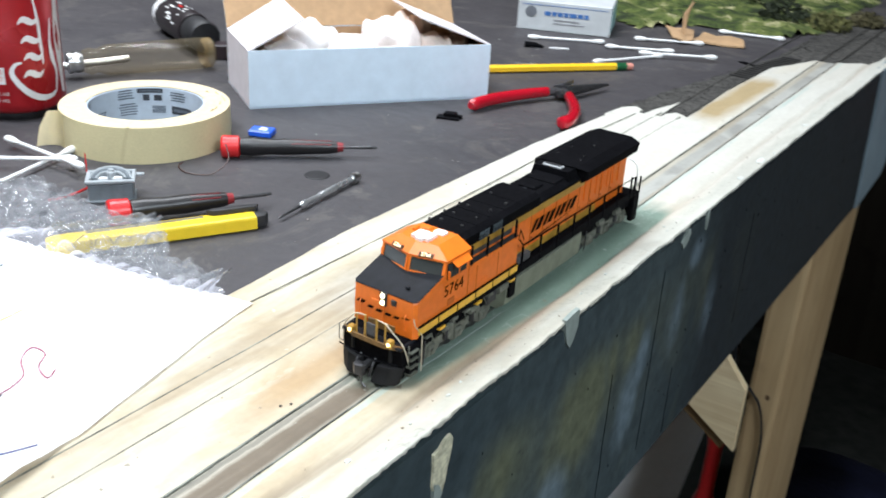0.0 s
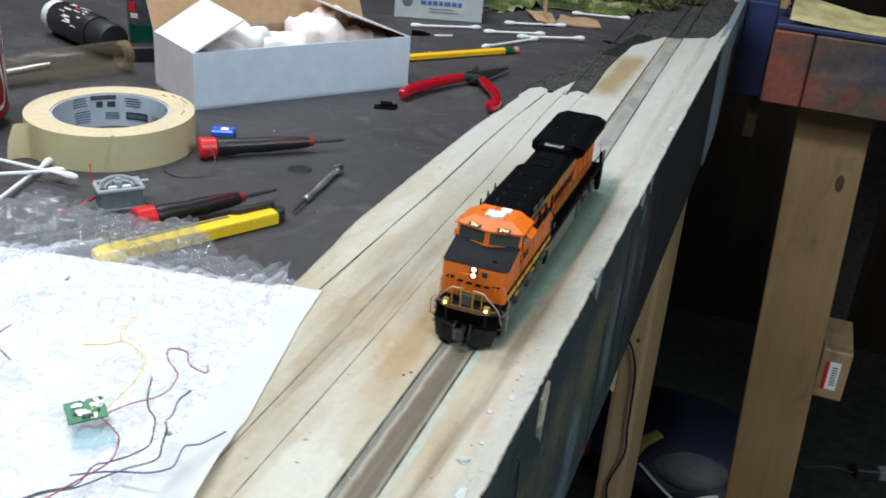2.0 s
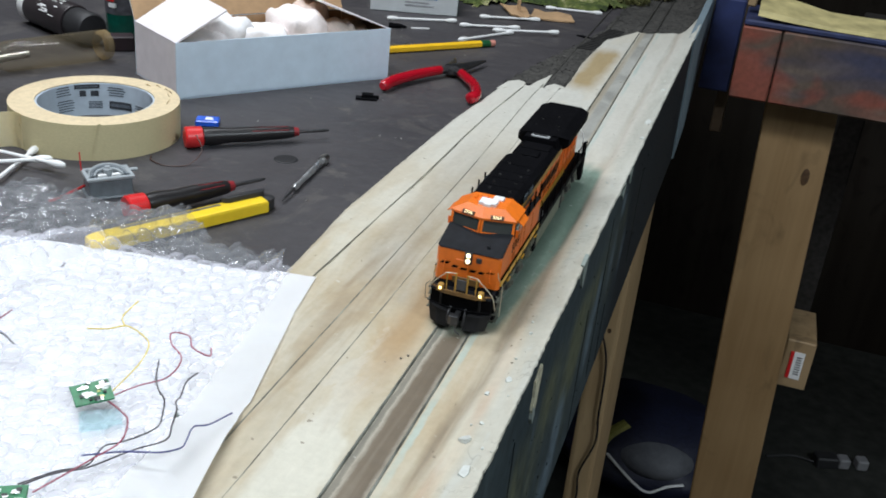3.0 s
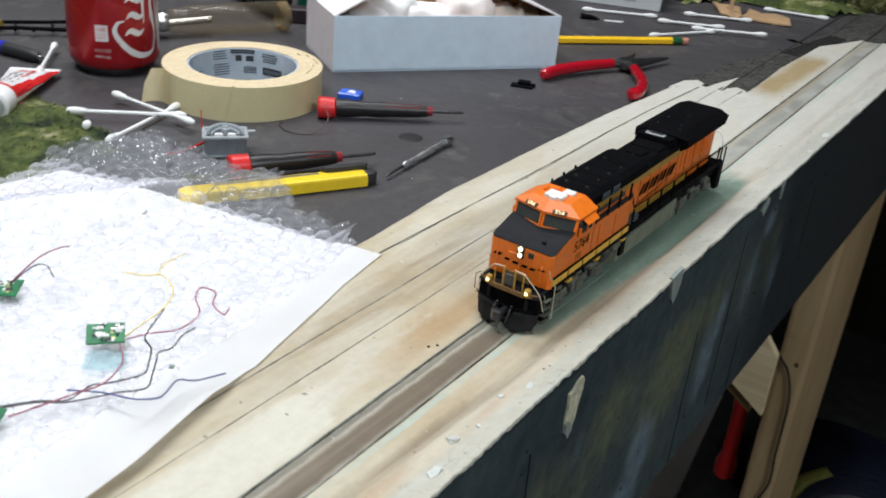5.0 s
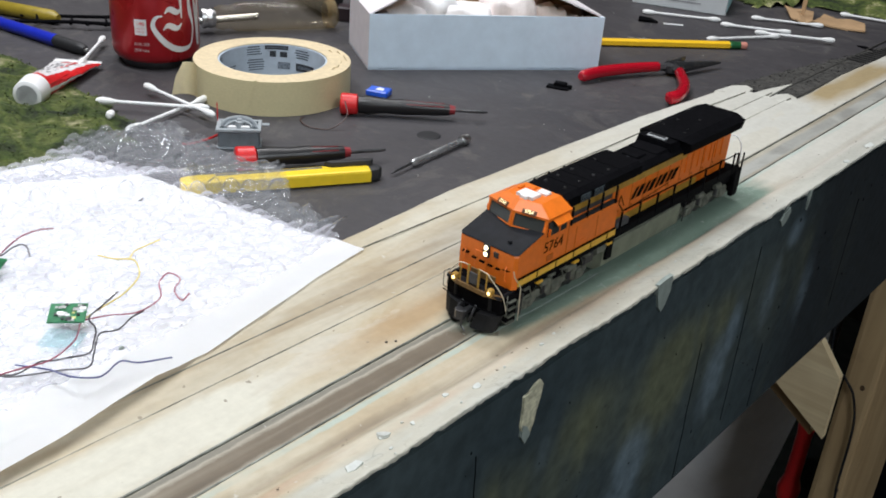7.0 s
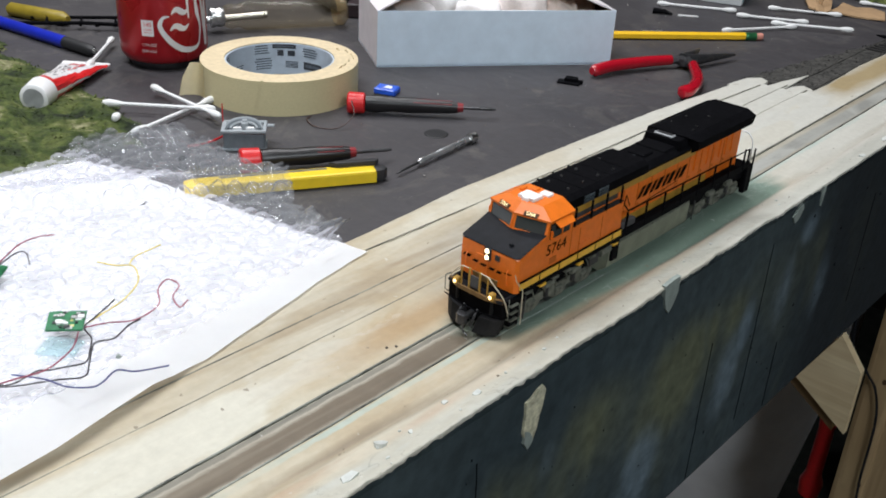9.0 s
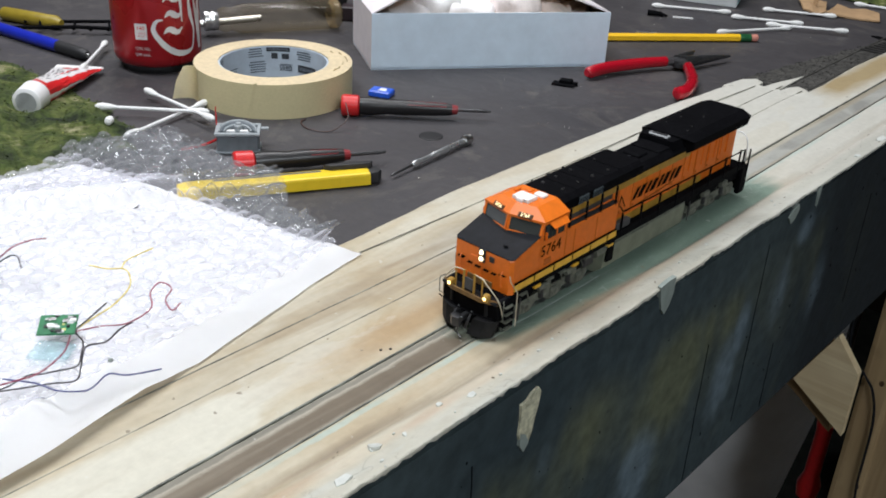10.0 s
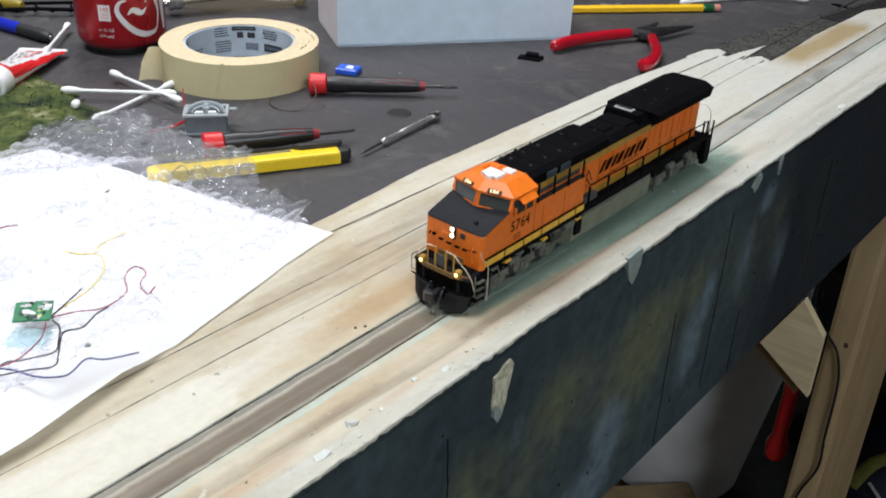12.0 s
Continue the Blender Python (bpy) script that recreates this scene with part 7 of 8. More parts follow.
def circuit_board(x, y, turn, label, tilt=10, raise_by=0.0):
    z = WRAP(x, y) + 0.0030
    b = thing("circuit_board", label, "circuit board", pose(x, y, z + 0.0010 + raise_by, tilt, 0, turn), "circuit boards")
    green = plain("board_green", (0.012, 0.17, 0.06), 0.35, vary=0.3, scale=300)
    part("board", box(-0.0076, 0.0076, -0.0056, 0.0056, 0.0, 0.0010, 0.0002), green, b)
    pale_gold = plain("solder_gold", (0.62, 0.60, 0.22), 0.4)
    rnd = random.Random(int(abs(x) * 10000))
    for k in range(26):
        px, py = rnd.uniform(-0.0064, 0.0064), rnd.uniform(-0.0046, 0.0046)
        w, l = rnd.choice(((0.0006, 0.0004), (0.0009, 0.0006), (0.0013, 0.0008)))
        part("component", box(px - w, px + w, py - l, py + l, 0.0009, 0.0009 + rnd.uniform(0.0004, 0.0010)), rnd.choice((M_DARK, M_SILVER, M_WHITE, pale_gold, M_SILVER)), b)
    return z


circuit_board(-0.1432, 0.3876, 50, "small green circuit board with soldered wires", 14, 0.0026)
circuit_board(-0.1327, 0.3249, 30, "small green circuit board with soldered wires")
circuit_board(-0.2095, 0.3845, 35, "small green circuit board with soldered wires")
solo("clear_tape_pad", prism([(-0.008, -0.006), (0.008, -0.0065), (0.0085, 0.005), (-0.0075, 0.0065)], 0, 0.0012, bevel=0.0004), thin_film("aqua_film", 0.20, 0.15, 0.10, (0.60, 0.76, 0.80), (0.90, 0.965, 0.975)), "pale blue clear film pad under the circuit board", "film", pose(-0.1335, 0.3790, WRAP(-0.1335, 0.3790) + 0.002, 0, 0, 40))


def wire(pts, colour, label, lift=0.0, rise=0.0, hump=False):
    """rise lifts the free end, or with hump the middle, off the film."""
    m = plain("wire_" + label.split()[1], colour, 0.4, vary=0.05)
    q = []
    for i, (x, y) in enumerate(pts):
        t = i / (len(pts) - 1)
        r = rise * (math.sin(math.pi * t) ** 0.6 if hump else min(1.0, 2.2 * t))
        q.append((x + 1.42 * r, y - 0.83 * r, WRAP(x, y) + 0.0036 + lift + r))
    solo("wire", tube(curve_points(q, 6), 0.00034, 6), m, label, "wire", group="thin wires", smooth=True)


RED_W, BLK_W, YEL_W, BLU_W = (0.24, 0.03, 0.06), (0.03, 0.025, 0.03), (0.66, 0.52, 0.10), (0.07, 0.08, 0.22)
wire([(-0.1379, 0.3899), (-0.1333, 0.4009), (-0.1272, 0.4105), (-0.1312, 0.4242), (-0.1423, 0.4312), (-0.1475, 0.4393), (-0.1394, 0.4399), (-0.1331, 0.4326), (-0.1231, 0.4293), (-0.1256, 0.4349)], RED_W, "thin red wire curling over the bubble wrap", 0.001, 0.009)
M_BLACK_WIRE = plain("wire_black", BLK_W, 0.4, vary=0.05)
for pts in ([(-0.1332, 0.3328, 0.0100), (-0.1261, 0.3439, 0.0100), (-0.1186, 0.3513, 0.0100), (-0.1195, 0.3620, 0.0105), (-0.1142, 0.3645, 0.0125), (-0.1059, 0.3668, 0.0170), (-0.1041, 0.3748, 0.0165), (-0.1034, 0.3769, 0.0213), (-0.1034, 0.3782, 0.0265), (-0.1045, 0.3765, 0.0315), (-0.1117, 0.3857, 0.0296), (-0.1179, 0.3971, 0.0295)],
            [(-0.1326, 0.3316, 0.0100), (-0.1253, 0.3429, 0.0102), (-0.1176, 0.3503, 0.0100), (-0.1082, 0.3646, 0.0111), (-0.0984, 0.3708, 0.0146), (-0.0968, 0.3728, 0.0205), (-0.0952, 0.3738, 0.0272), (-0.0980, 0.3775, 0.0276), (-0.1018, 0.3866, 0.0234), (-0.1038, 0.3941, 0.0250), (-0.1009, 0.3980, 0.0278)]):
    solo("wire", tube(curve_points(pts, 6), 0.00034, 6), M_BLACK_WIRE, "thin black wire bending up off the bubble wrap", "wire", group="thin wires", smooth=True)
for pts, tint, label in (([(-0.1230, 0.3540, 0.0110), (-0.1100, 0.3605, 0.0125), (-0.0953, 0.3620, 0.0160), (-0.0915, 0.3697, 0.0139), (-0.0923, 0.3747, 0.0132), (-0.0933, 0.3816, 0.0150), (-0.0904, 0.3880, 0.0129), (-0.0878, 0.4009, 0.0108)], BLU_W, "thin blue wire trailing off the bubble wrap"),
                         ([(-0.2070, 0.3870, 0.0110), (-0.1985, 0.3960, 0.0230), (-0.1985, 0.4060, 0.0240), (-0.2052, 0.4164, 0.0189)], RED_W, "thin red wire curling over the bubble wrap"),
                         ([(-0.2060, 0.3860, 0.0110), (-0.2042, 0.3967, 0.0164), (-0.1950, 0.3975, 0.0200), (-0.1857, 0.3945, 0.0190)], BLK_W, "thin black wire bending up off the bubble wrap")):
    solo("wire", tube(curve_points(pts, 6), 0.00034, 6), plain("wire_" + label.split()[1], tint, 0.4, vary=0.05), label, "wire", group="thin wires", smooth=True)
wire([(-0.1396, 0.3924), (-0.1425, 0.4023), (-0.1461, 0.4154), (-0.1525, 0.4265), (-0.1606, 0.4329), (-0.1707, 0.4363), (-0.1759, 0.4307), (-0.1836, 0.4265)], YEL_W, "thin yellow wire on the bubble wrap", 0.0, 0.012)
wire([(-0.1533, 0.4244), (-0.1592, 0.4316), (-0.1610, 0.4457)], YEL_W, "thin yellow wire on the bubble wrap", 0.0125)
wire([(-0.1379, 0.3899), (-0.1297, 0.3843), (-0.1232, 0.3782), (-0.1183, 0.3665), (-0.1210, 0.3543), (-0.1265, 0.3321)], RED_W, "thin red wire curling over the bubble wrap", 0.0, 0.004, True)


solo("black_sliver", tube([(0, 0, 0.0), (0.0008, 0.0015, 0.0003), (0.0009, 0.0031, 0.0015)], [0.0002, 0.0004, 0.0002], 6), M_BLACK, "tiny black plastic sliver on the bubble wrap", "scrap", pose(-0.2273, 0.4756, WRAP(-0.2273, 0.4756) + 0.0026))
solo("grey_crumb", lathe([(0.0, 0.0), (0.0012, 0.0004), (0.0010, 0.0014), (0.0, 0.0018)], 7), M_DRIP, "small grey crumb on the bubble wrap", "crumb", pose(-0.1058, 0.3895, WRAP(-0.1058, 0.3895) + 0.0026))
for x, y in ((-0.0433, 0.4842), (-0.0455, 0.4805)):
    solo("brown_crumb", lathe([(0.0, 0.0), (0.0007, 0.0002), (0.0006, 0.0006), (0.0, 0.0008)], 7), M_RAIL, "tiny brown crumb on the plaster", "crumb", pose(x, y, plaster_height(x, y) - 0.0001), group="crumbs on the plaster")
solo("plaster_seam", tube([(-0.0187 + 0.0005 * n3(0, y, 31, 60), y, plaster_height(-0.0187, y) + 0.0001) for y in span(0.522, 0.606, 40)], 0.00030, 5), M_DRIP, "thin raised plaster seam beside the locomotive", "plaster seam", kind="stuff")

# ---------------------------------------------------------------- scenery
def turf(name, inside, x0, x1, y0, y1, z0, label, seed, count):
    """Foam turf: a lumpy sheet and many small clumps."""
    m, nt, links, bsdf = nodes_of("turf_green")
    a = noise_tex(nt, links, 30, 6, 0.65, warp=0.6)
    b = noise_tex(nt, links, 300, 3)
    c1 = ramp(nt, links, a, [(0.36, (0.013, 0.022, 0.006)), (0.47, (0.050, 0.074, 0.015)), (0.57, (0.110, 0.132, 0.034)), (0.66, (0.34, 0.32, 0.19))])
    c2 = ramp(nt, links, b, [(0.3, (0.6, 0.6, 0.6)), (0.7, (1.2, 1.2, 1.2))])
    isle = nt.new("ShaderNodeNewGeometry")
    c3 = ramp(nt, links, isle.outputs["Random Per Island"], [(0.0, (0.88, 0.88, 0.85)), (0.8, (1.15, 1.15, 1.05)), (0.95, (1.35, 1.3, 1.2)), (0.98, (2.2, 2.0, 1.7))])
    c2 = mix(nt, links, 1.0, c2, c3, "MULTIPLY")
    links.new(mix(nt, links, 1.0, c1, c2, "MULTIPLY"), bsdf.inputs["Base Color"])
    bsdf.inputs["Roughness"].default_value = 0.95
    bump(nt, links, bsdf, b, 1.0, 0.002)
    bm = bmesh.new()
    hh = lambda x, y: (None if inside(x, y) <= 0 else z0 + min(1.0, inside(x, y) / 0.02) * (0.004 + 0.009 * abs(n3(x, y, seed, 30)) + 0.004 * n3(x, y, seed + 2, 110)))
    grid(span(x0, x1, 90), span(y0, y1, 90), hh, bm)
    rnd = random.Random(seed)
    for _ in range(count):
        x, y = rnd.uniform(x0, x1), rnd.uniform(y0, y1)
        h = hh(x, y)
        if h is None:
            continue
        r = rnd.uniform(0.0005, 0.0014)
        c = Vector((x, y, h + r * 0.4))
        vs = [bm.verts.new(c + Vector((rnd.uniform(-1, 1), rnd.uniform(-1, 1), rnd.uniform(-0.6, 1))) * r) for _ in range(4)]
        for f in ((0, 1, 2), (0, 2, 3), (0, 3, 1), (1, 3, 2)):
            bm.faces.new([vs[k] for k in f])
    return solo(name, bm, m, label, "turf", kind="stuff")


edge_l = [(-0.7521, 0.6340), (-0.5377, 0.5627), (-0.4207, 0.5637), (-0.3477, 0.5580), (-0.3054, 0.5229), (-0.2701, 0.4828)]
turf("green_turf", lambda x, y: min(lerp_at(edge_l, x) - 0.004 + 0.010 * n3(x, y, 0, 35) - y, 0.012 - (x + 0.325) + 0.004 * n3(x, y, 4, 40)), -0.95, -0.31, 0.1, 0.62, 0.0, "green foam turf with straw patches on the table", 3, 22000)
far_e = [(-1.1434, 1.5028), (-0.3880, 1.3533), (-0.2530, 1.2812), (-0.2195, 1.3446), (-0.1146, 1.3637), (-0.0889, 1.4219)]
turf("green_turf", lambda x, y: min(y - lerp_at(far_e, x) + 0.008 * n3(x, y, 0, 35), -0.085 - x + 0.01 * n3(x, y, 3, 30)), -0.75, -0.07, 1.24, 1.95, 0.0, "green foam turf beyond the table's bare part", 7, 9000)


# bushes of foam clumps at the far end
def bush(x, y, r, h, seed, tint):
    rnd = random.Random(seed)
    bm = bmesh.new()
    for _ in range(420):
        a, q = rnd.uniform(0, 6.283), math.sqrt(rnd.random())
        z = rnd.random() * h * (1 - 0.6 * q)
        c = Vector((r * q * math.cos(a), r * q * math.sin(a), z))
        s = rnd.uniform(0.002, 0.0045)
        vs = [bm.verts.new(c + Vector((rnd.uniform(-1, 1), rnd.uniform(-1, 1), rnd.uniform(-1, 1))) * s) for _ in range(4)]
        for f in ((0, 1, 2), (0, 2, 3), (0, 3, 1), (1, 3, 2)):
            bm.faces.new([vs[k] for k in f])
    solo("foam_bush", bm, plain("foliage", tint, 0.95, vary=0.4, scale=200), "clumpy model foliage bush", "bush", pose(x, y, 0.003), kind="stuff")


for k, (x, y, r, h, tint) in enumerate(((-0.1400, 1.4600, 0.03, 0.035, (0.02, 0.028, 0.012)), (-0.0905, 1.4709, 0.028, 0.022, (0.10, 0.10, 0.03)), (-0.0597, 1.5312, 0.02, 0.018, (0.08, 0.07, 0.03)), (-0.1874, 1.5524, 0.03, 0.03, (0.05, 0.07, 0.02)))):
    bush(x, y, r, h, 20 + k, tint)


# dark ballast where the tracks leave the plaster
def ballast():
    bm = bmesh.new()
    rnd = random.Random(11)

    def inside(x, y):
        if y < lerp_at([(-0.150, 0.968), (-0.1274, 0.978), (-0.0970, 0.985), (-0.0749, 0.970)], x):
            return False
        return x < 0.006 and x > lerp_at([(0.975, -0.134), (1.09, -0.118), (1.18, -0.104), (1.28, -0.090), (1.6, -0.095)], y)
    grid(span(-0.150, 0.006, 90), span(0.965, 1.60, 220), lambda x, y: 0.0009 + 0.0006 * n3(x, y, 4, 160) if inside(x + 0.004 * n3(x, y, 1, 60), y + 0.004 * n3(x, y, 2, 60)) else None, bm)
    for _ in range(16000):
        x, y = rnd.uniform(-0.148, 0.006), rnd.uniform(0.965, 1.60)
        if not inside(x, y):
            continue
        r = rnd.uniform(0.0005, 0.0011)
        c = Vector((x, y, 0.0004 + r * 0.5))
        vs = [bm.verts.new(c + Vector((rnd.uniform(-1, 1), rnd.uniform(-1, 1), rnd.uniform(-0.6, 1))) * r) for _ in range(4)]
        for f in ((0, 1, 2), (0, 2, 3), (0, 3, 1), (1, 3, 2)):
            bm.faces.new([vs[k] for k in f])
    solo("ballast", bm, plain("ballast_grey", (0.056, 0.053, 0.048), 0.9, vary=0.6, scale=160), "grey-brown model track ballast", "ballast", kind="stuff")


ballast()

# plaster rock at the far end of the fascia
bm = bmesh.new()
bmesh.ops.create_icosphere(bm, subdivisions=4, radius=1.0)
for v in bm.verts:
    d = 1 + 0.35 * n3(v.co.x, v.co.y, v.co.z, 2.2) + 0.15 * n3(v.co.x, v.co.y, v.co.z, 7)
    v.co = Vector((v.co.x * 0.045 * d, v.co.y * 0.05 * d, max(-0.2, v.co.z) * 0.028 * d))
solo("plaster_rock", bm, plain("rock_tan", (0.50, 0.40, 0.28), 0.85, vary=0.3, scale=90, bumpy=0.002), "rough tan plaster rock at the table's far corner", "rock", pose(0.018, 1.665, -0.012), True)


# ---------------------------------------------------------------- under and beyond the table
def painted_boards():
    m, nt, links, bsdf = nodes_of("smeared_paint")
    a = noise_tex(nt, links, 16, 4, 0.6, stretch=(0.7, 1, 1.1), warp=0.5)
    b = noise_tex(nt, links, 11, 3, 0.5, stretch=(0.7, 1, 1.3), warp=0.4)
    d = noise_tex(nt, links, 8, 3, 0.5, stretch=(0.6, 1, 1.6), warp=0.4)
    k = noise_tex(nt, links, 160, 4)
    c = ramp(nt, links, a, [(0.3, (0.055, 0.042, 0.036)), (0.5, (0.105, 0.075, 0.056)), (0.7, (0.17, 0.13, 0.10))])
    c = mix(nt, links, ramp(nt, links, d, [(0.47, (0, 0, 0)), (0.60, (0.8, 0.8, 0.8))]), c, (0.028, 0.036, 0.09))
    c = mix(nt, links, ramp(nt, links, b, [(0.48, (0, 0, 0)), (0.60, (0.8, 0.8, 0.8))]), c, (0.25, 0.060, 0.035))
    g = ramp(nt, links, k, [(0.3, (0.8, 0.8, 0.8)), (0.7, (1.1, 1.1, 1.1))])
    links.new(mix(nt, links, 1.0, c, g, "MULTIPLY"), bsdf.inputs["Base Color"])
    bsdf.inputs["Roughness"].default_value = 0.65
    return m


M_SMEAR = painted_boards()
bench = thing("work_bench", "paint-smeared wooden bench with yellow top on pine posts", "bench", pose(0, 0, 0))
by = 1.38
part("front_board", box(0.1125, 1.6, by, by + 0.038, -0.079, 0.011, 0.002), M_SMEAR, bench, "paint-smeared front board")
part("corner_board", box(0.064, 0.1105, by, by + 0.10, -0.079, 0.011, 0.002), M_SMEAR, bench, "paint-smeared corner board")
part("blue_edge", box(0.064, 1.6, by + 0.002, by + 0.12, 0.0115, 0.0190, 0.002), plain("dark_blue_paint", (0.03, 0.04, 0.11), 0.6, vary=0.4, scale=60), bench, "dark blue painted edge")
bm = bmesh.new()
prof = [(0.078, 0.0250, 0.0440), (0.110, 0.0225, 0.0400), (0.165, 0.0200, 0.0300), (0.240, 0.0195, 0.0300), (0.55, 0.0195, 0.0300), (1.6, 0.0195, 0.0300)]
lo = [bm.verts.new((x, by + 0.004, a)) for x, a, b in prof]
md = [bm.verts.new((x, by + 0.010, a + 0.35 * (b - a))) for x, a, b in prof]
hi = [bm.verts.new((x, by + 0.078, b)) for x, a, b in prof]
bk = [bm.verts.new((x, by + 0.082, 0.0195)) for x, a, b in prof]
for p, q in ((lo, md), (md, hi), (hi, bk)):
    for k in range(len(prof) - 1):
        bm.faces.new((p[k], p[k + 1], q[k + 1], q[k]))
part("bench_top", bm, plain("yellow_smear", (0.52, 0.45, 0.21), 0.7, vary=0.35, scale=30, bumpy=0.001), bench, "yellow paint-caked top")
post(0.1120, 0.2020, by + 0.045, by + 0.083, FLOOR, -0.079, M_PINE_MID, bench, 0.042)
post(1.2, 1.29, by + 0.012, by + 0.050, FLOOR, -0.079, M_PINE_DARK, bench)
part("offcut", box(0.2230, 0.2650, by + 0.09, by + 0.20, -0.522, -0.442, 0.002), M_PINE_DARK, bench, "short timber offcut")
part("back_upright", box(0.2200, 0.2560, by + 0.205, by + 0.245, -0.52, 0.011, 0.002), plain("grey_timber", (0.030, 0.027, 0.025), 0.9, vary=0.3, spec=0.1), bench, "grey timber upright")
tag = part("timber_tag", box(0.2380, 0.2530, by + 0.0885, by + 0.0898, -0.505, -0.460), M_WHITE, bench, "white barcode tag with red edge")
part("tag_edge", box(0.2330, 0.2380, by + 0.0885, by + 0.0898, -0.505, -0.460), M_RED, tag)
for k in range(8):
    part("tag_bar", box(0.2425, 0.2500, by + 0.0881, by + 0.0887, -0.497 + k * 0.0040, -0.4955 + k * 0.0040), M_MATT, tag)
# knots in the posts
M_KNOT = plain("pine_knot", (0.085, 0.045, 0.020), 0.6, vary=0.5, scale=220)
def knot(x, z, y, r, tall, parent):
    part("knot", lathe([(0.0, 0.0005), (r * 0.8, 0.0004), (r, 0.0)], 14, m=pose(x, y, z, 90) @ Matrix.Diagonal((1.0, tall, 1.0, 1.0))), M_KNOT, parent, "dark knot in the wood")
knot(0.1833, -0.1796, by + 0.045, 0.0055, 2.2, bench)
knot(-0.0160, -0.3788, 1.25, 0.0028, 1.3, table)
knot(-0.0082, -0.5234, 1.25, 0.0024, 1.5, table)
# panel between table and bench
ew = thing("end_panel", "dark blue painted panel between table and bench", "panel", pose(0, 0, 0))
part("panel", box(0.018, 0.060, 1.56, 1.59, -0.120, 0.012, 0.002), plain("navy_paint", (0.018, 0.028, 0.10), 0.6, vary=0.3, scale=40), ew)
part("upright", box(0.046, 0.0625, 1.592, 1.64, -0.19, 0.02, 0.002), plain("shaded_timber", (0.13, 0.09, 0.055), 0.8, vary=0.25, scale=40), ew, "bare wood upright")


part("post", box(0.0625, 0.0735, 1.43, 1.445, 0.0265, 0.16, 0.002), M_PINE_DARK, bench, "narrow bare wood upright")


# bag on the floor
bag = thing("backpack", "dark navy bag with grey panel and yellow strap on the floor", "bag", pose(0.045, 1.84, FLOOR) @ Matrix.Diagonal((0.95, 1.0, 0.62, 1.0)))
navy = plain("navy_nylon", (0.007, 0.009, 0.030), 0.6, vary=0.3, scale=90, bumpy=0.002)
bm = bmesh.new()
bmesh.ops.create_icosphere(bm, subdivisions=4, radius=1.0)
for v in bm.verts:
    d = 1 + 0.18 * n3(v.co.x, v.co.y, v.co.z, 1.6)
    v.co = Vector((v.co.x * 0.20 * d, v.co.y * 0.16 * d, max(-0.95, v.co.z) * 0.13 * d + 0.12))
part("body", bm, navy, bag, smooth=True)
bm = bmesh.new()
bmesh.ops.create_icosphere(bm, subdivisions=3, radius=1.0)
for v in bm.verts:
    v.co = Vector((v.co.x * 0.085 + 0.03, v.co.y * 0.06 - 0.095, v.co.z * 0.06 + 0.165))
part("pocket", bm, plain("grey_nylon", (0.10, 0.105, 0.12), 0.7, vary=0.2, scale=60), bag, "grey front pocket", True)
part("strap", tube(curve_points([(-0.085, -0.145, 0.15), (-0.070, -0.110, 0.205), (-0.035, -0.075, 0.235)], 6), 0.013, 8), plain("strap_yellow", (0.35, 0.33, 0.08), 0.7), bag, "dull yellow strap", True)
part("piping", tube(curve_points([(-0.06, -0.150, 0.19), (0.0, -0.168, 0.135), (0.035, -0.172, 0.115), (0.070, -0.160, 0.140), (0.10, -0.150, 0.150)], 6), 0.0032, 8), M_WHITE, bag, "pale piping")

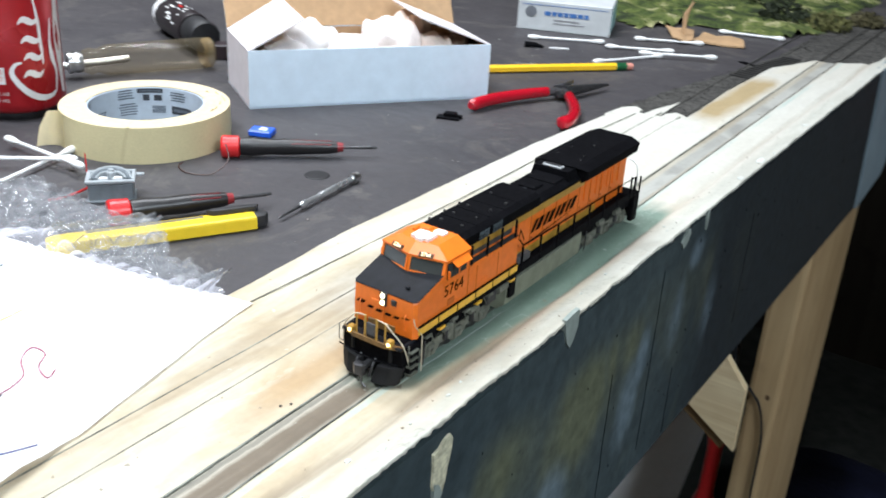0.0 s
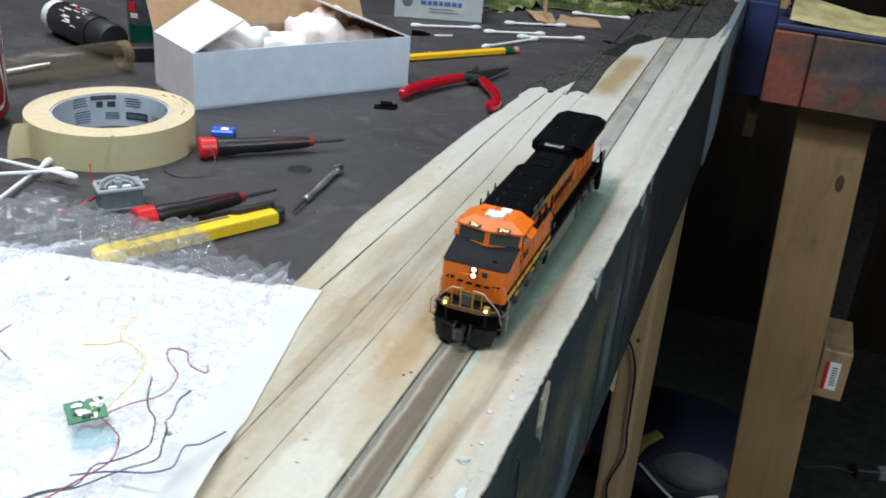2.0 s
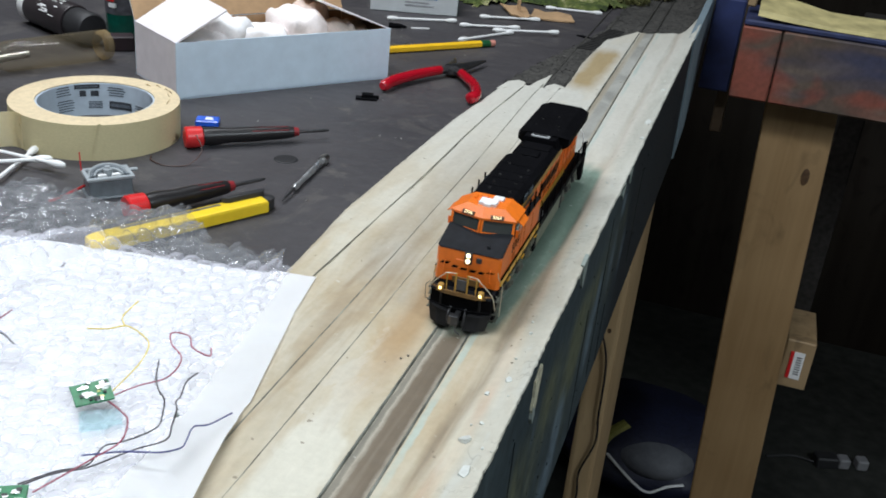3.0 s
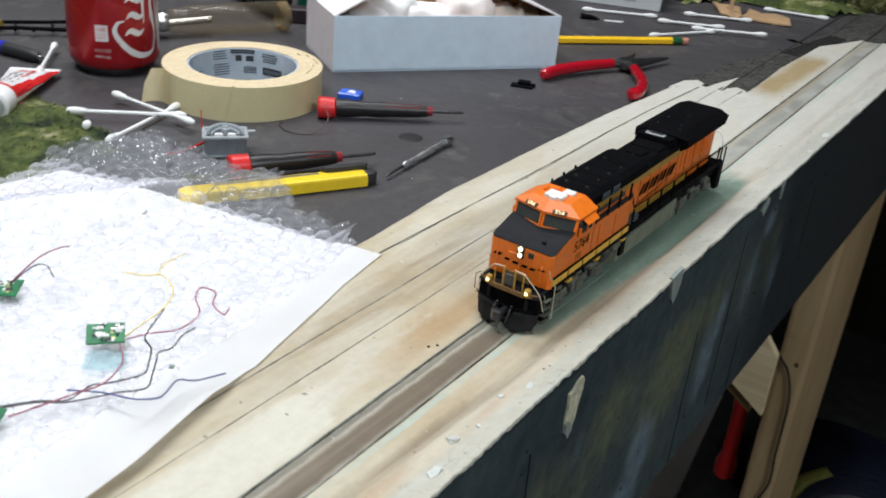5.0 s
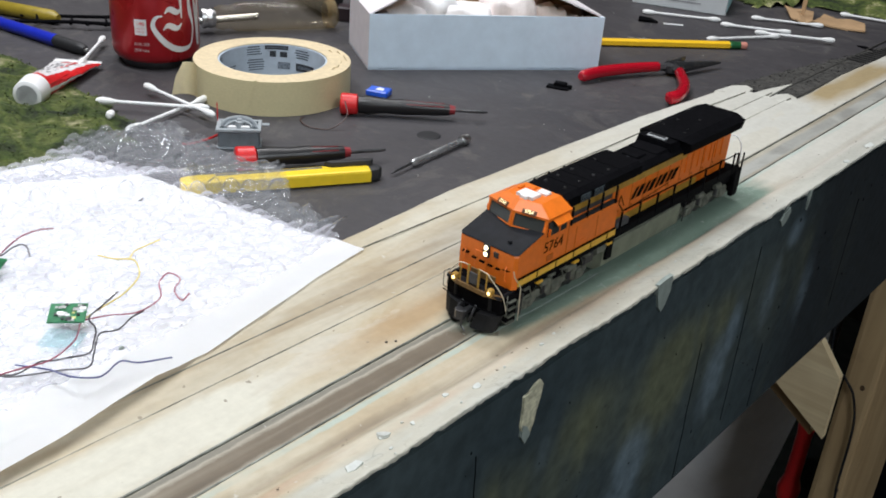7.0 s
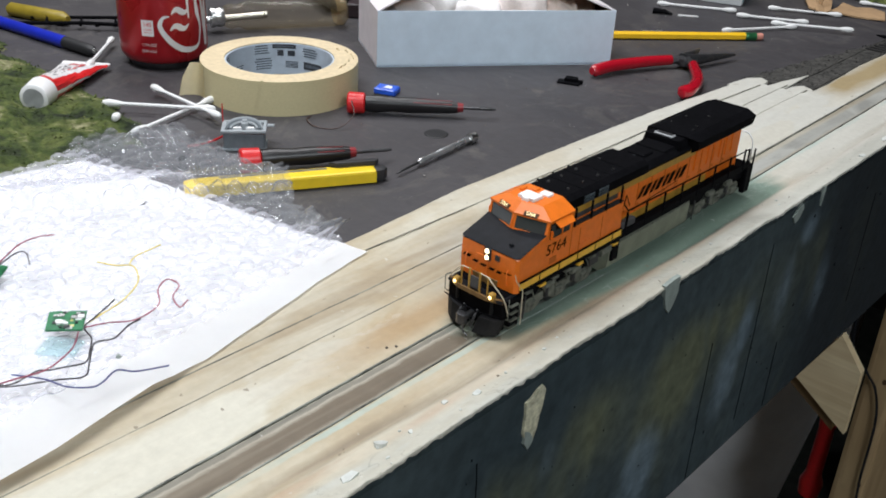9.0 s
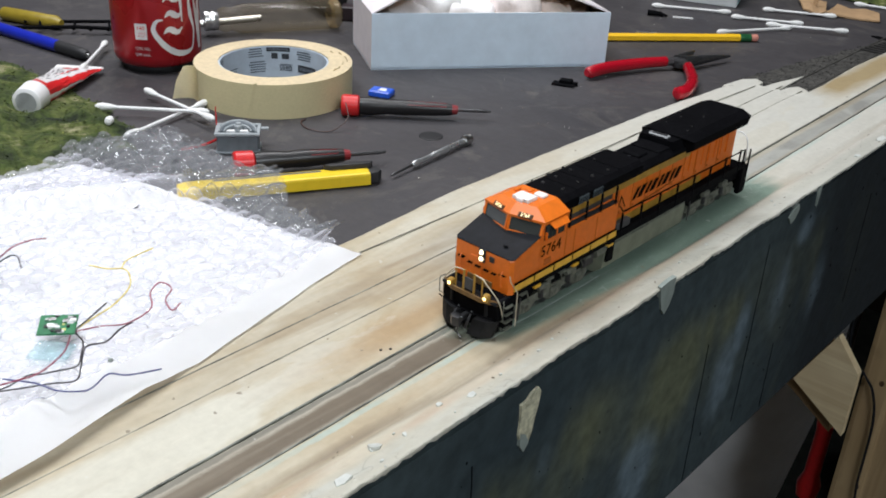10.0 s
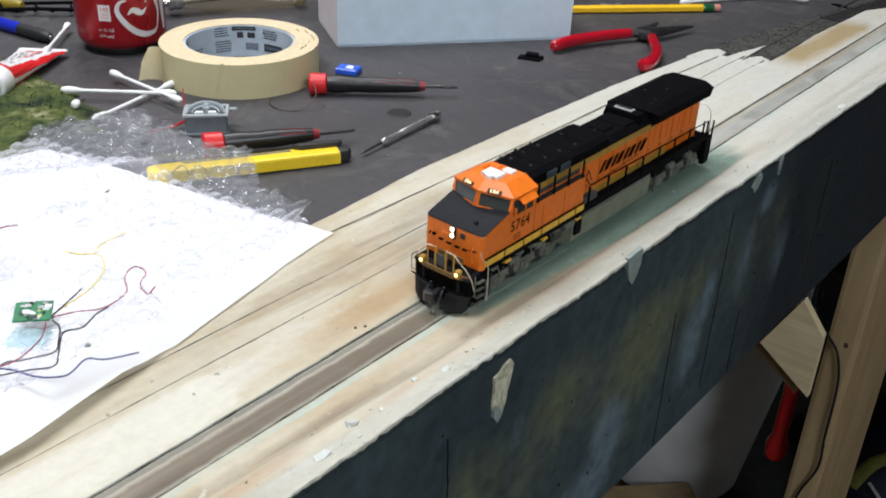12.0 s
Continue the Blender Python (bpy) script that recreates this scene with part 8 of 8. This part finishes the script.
# red clamp under the table, cable, white sheet
clamp = thing("bar_clamp", "red-handled bar clamp hanging under the table", "clamp", pose(-0.074, 1.30, -0.445))
part("bar", box(-0.004, 0.004, -0.006, 0.006, -0.17, 0.398, 0.001), M_DSTEEL, clamp)
part("grip", lathe([(0.0, -0.165), (0.013, -0.163), (0.015, -0.145), (0.010, -0.128), (0.0095, -0.06), (0.013, -0.03), (0.0, -0.028)], 18), M_RED, clamp, "red plastic grip", True)
solo("hanging_cable", tube(curve_points([(-0.075, 1.262, -0.16), (-0.060, 1.246, -0.34), (-0.036, 1.245, -0.372), (-0.021, 1.244, -0.390), (-0.0112, 1.244, -0.430), (-0.0084, 1.244, -0.508), (-0.0060, 1.244, -0.552), (-0.0205, 1.245, -0.609), (-0.0180, 1.245, -0.66), (-0.030, 1.245, -0.82), (-0.025, 1.245, -1.0)], 8), 0.0015, 8), M_MATT, "thin black cable hanging along the post", "cable", smooth=True)
pail = thing("white_bucket", "large dull white plastic bucket under the table", "bucket", pose(-0.33, 1.60, -0.96))
M_PAIL = plain("dull_white", (0.86, 0.86, 0.89), 0.4, vary=0.06, scale=20)
part("wall", lathe([(0.0, 0.004), (0.112, 0.0), (0.122, 0.006), (0.158, 0.26), (0.172, 0.42), (0.166, 0.42), (0.152, 0.26), (0.116, 0.012), (0.0, 0.012)], 56, close=False), M_PAIL, pail, smooth=True)
part("rim", lathe([(0.172, 0.395), (0.179, 0.40), (0.180, 0.418), (0.172, 0.426), (0.165, 0.42)], 56, close=False), M_PAIL, pail, smooth=True)
solo("timber_block", box(-0.095, 0.085, -0.10, 0.10, 0.0, 0.04, 0.004), M_PINE_DARK, "low timber block on the floor under a bucket", "timber", pose(-0.33, 1.60, FLOOR, 0, 0, 0))
solo("timber_beam", box(-0.55, 0.0, -0.09, 0.0, 0.0, 0.12, 0.004), M_PINE_DARK, "rough timber beam lying on the floor", "timber", pose(-0.2431, 1.4806, FLOOR, 0, 0, 46.6))

ad = thing("power_adapter", "small black adapter with two pale grey plugs on the floor", "adapter", pose(0.46, 2.035, FLOOR, 0, 0, 18))
part("body", box(-0.060, -0.012, -0.016, 0.016, 0.0, 0.026, 0.003), M_DARK, ad)
for x in (0.000, 0.040):
    part("plug", box(x - 0.010, x + 0.014, -0.013, 0.013, 0.0, 0.024, 0.003), plain("pale_plug", (0.20, 0.20, 0.21), 0.5, vary=0.1), ad, "pale grey plug")
part("lead", tube(curve_points([(-0.060, 0.0, 0.006), (-0.10, 0.02, 0.003), (-0.16, 0.01, 0.003)], 6), 0.0025, 6), M_DARK, ad)
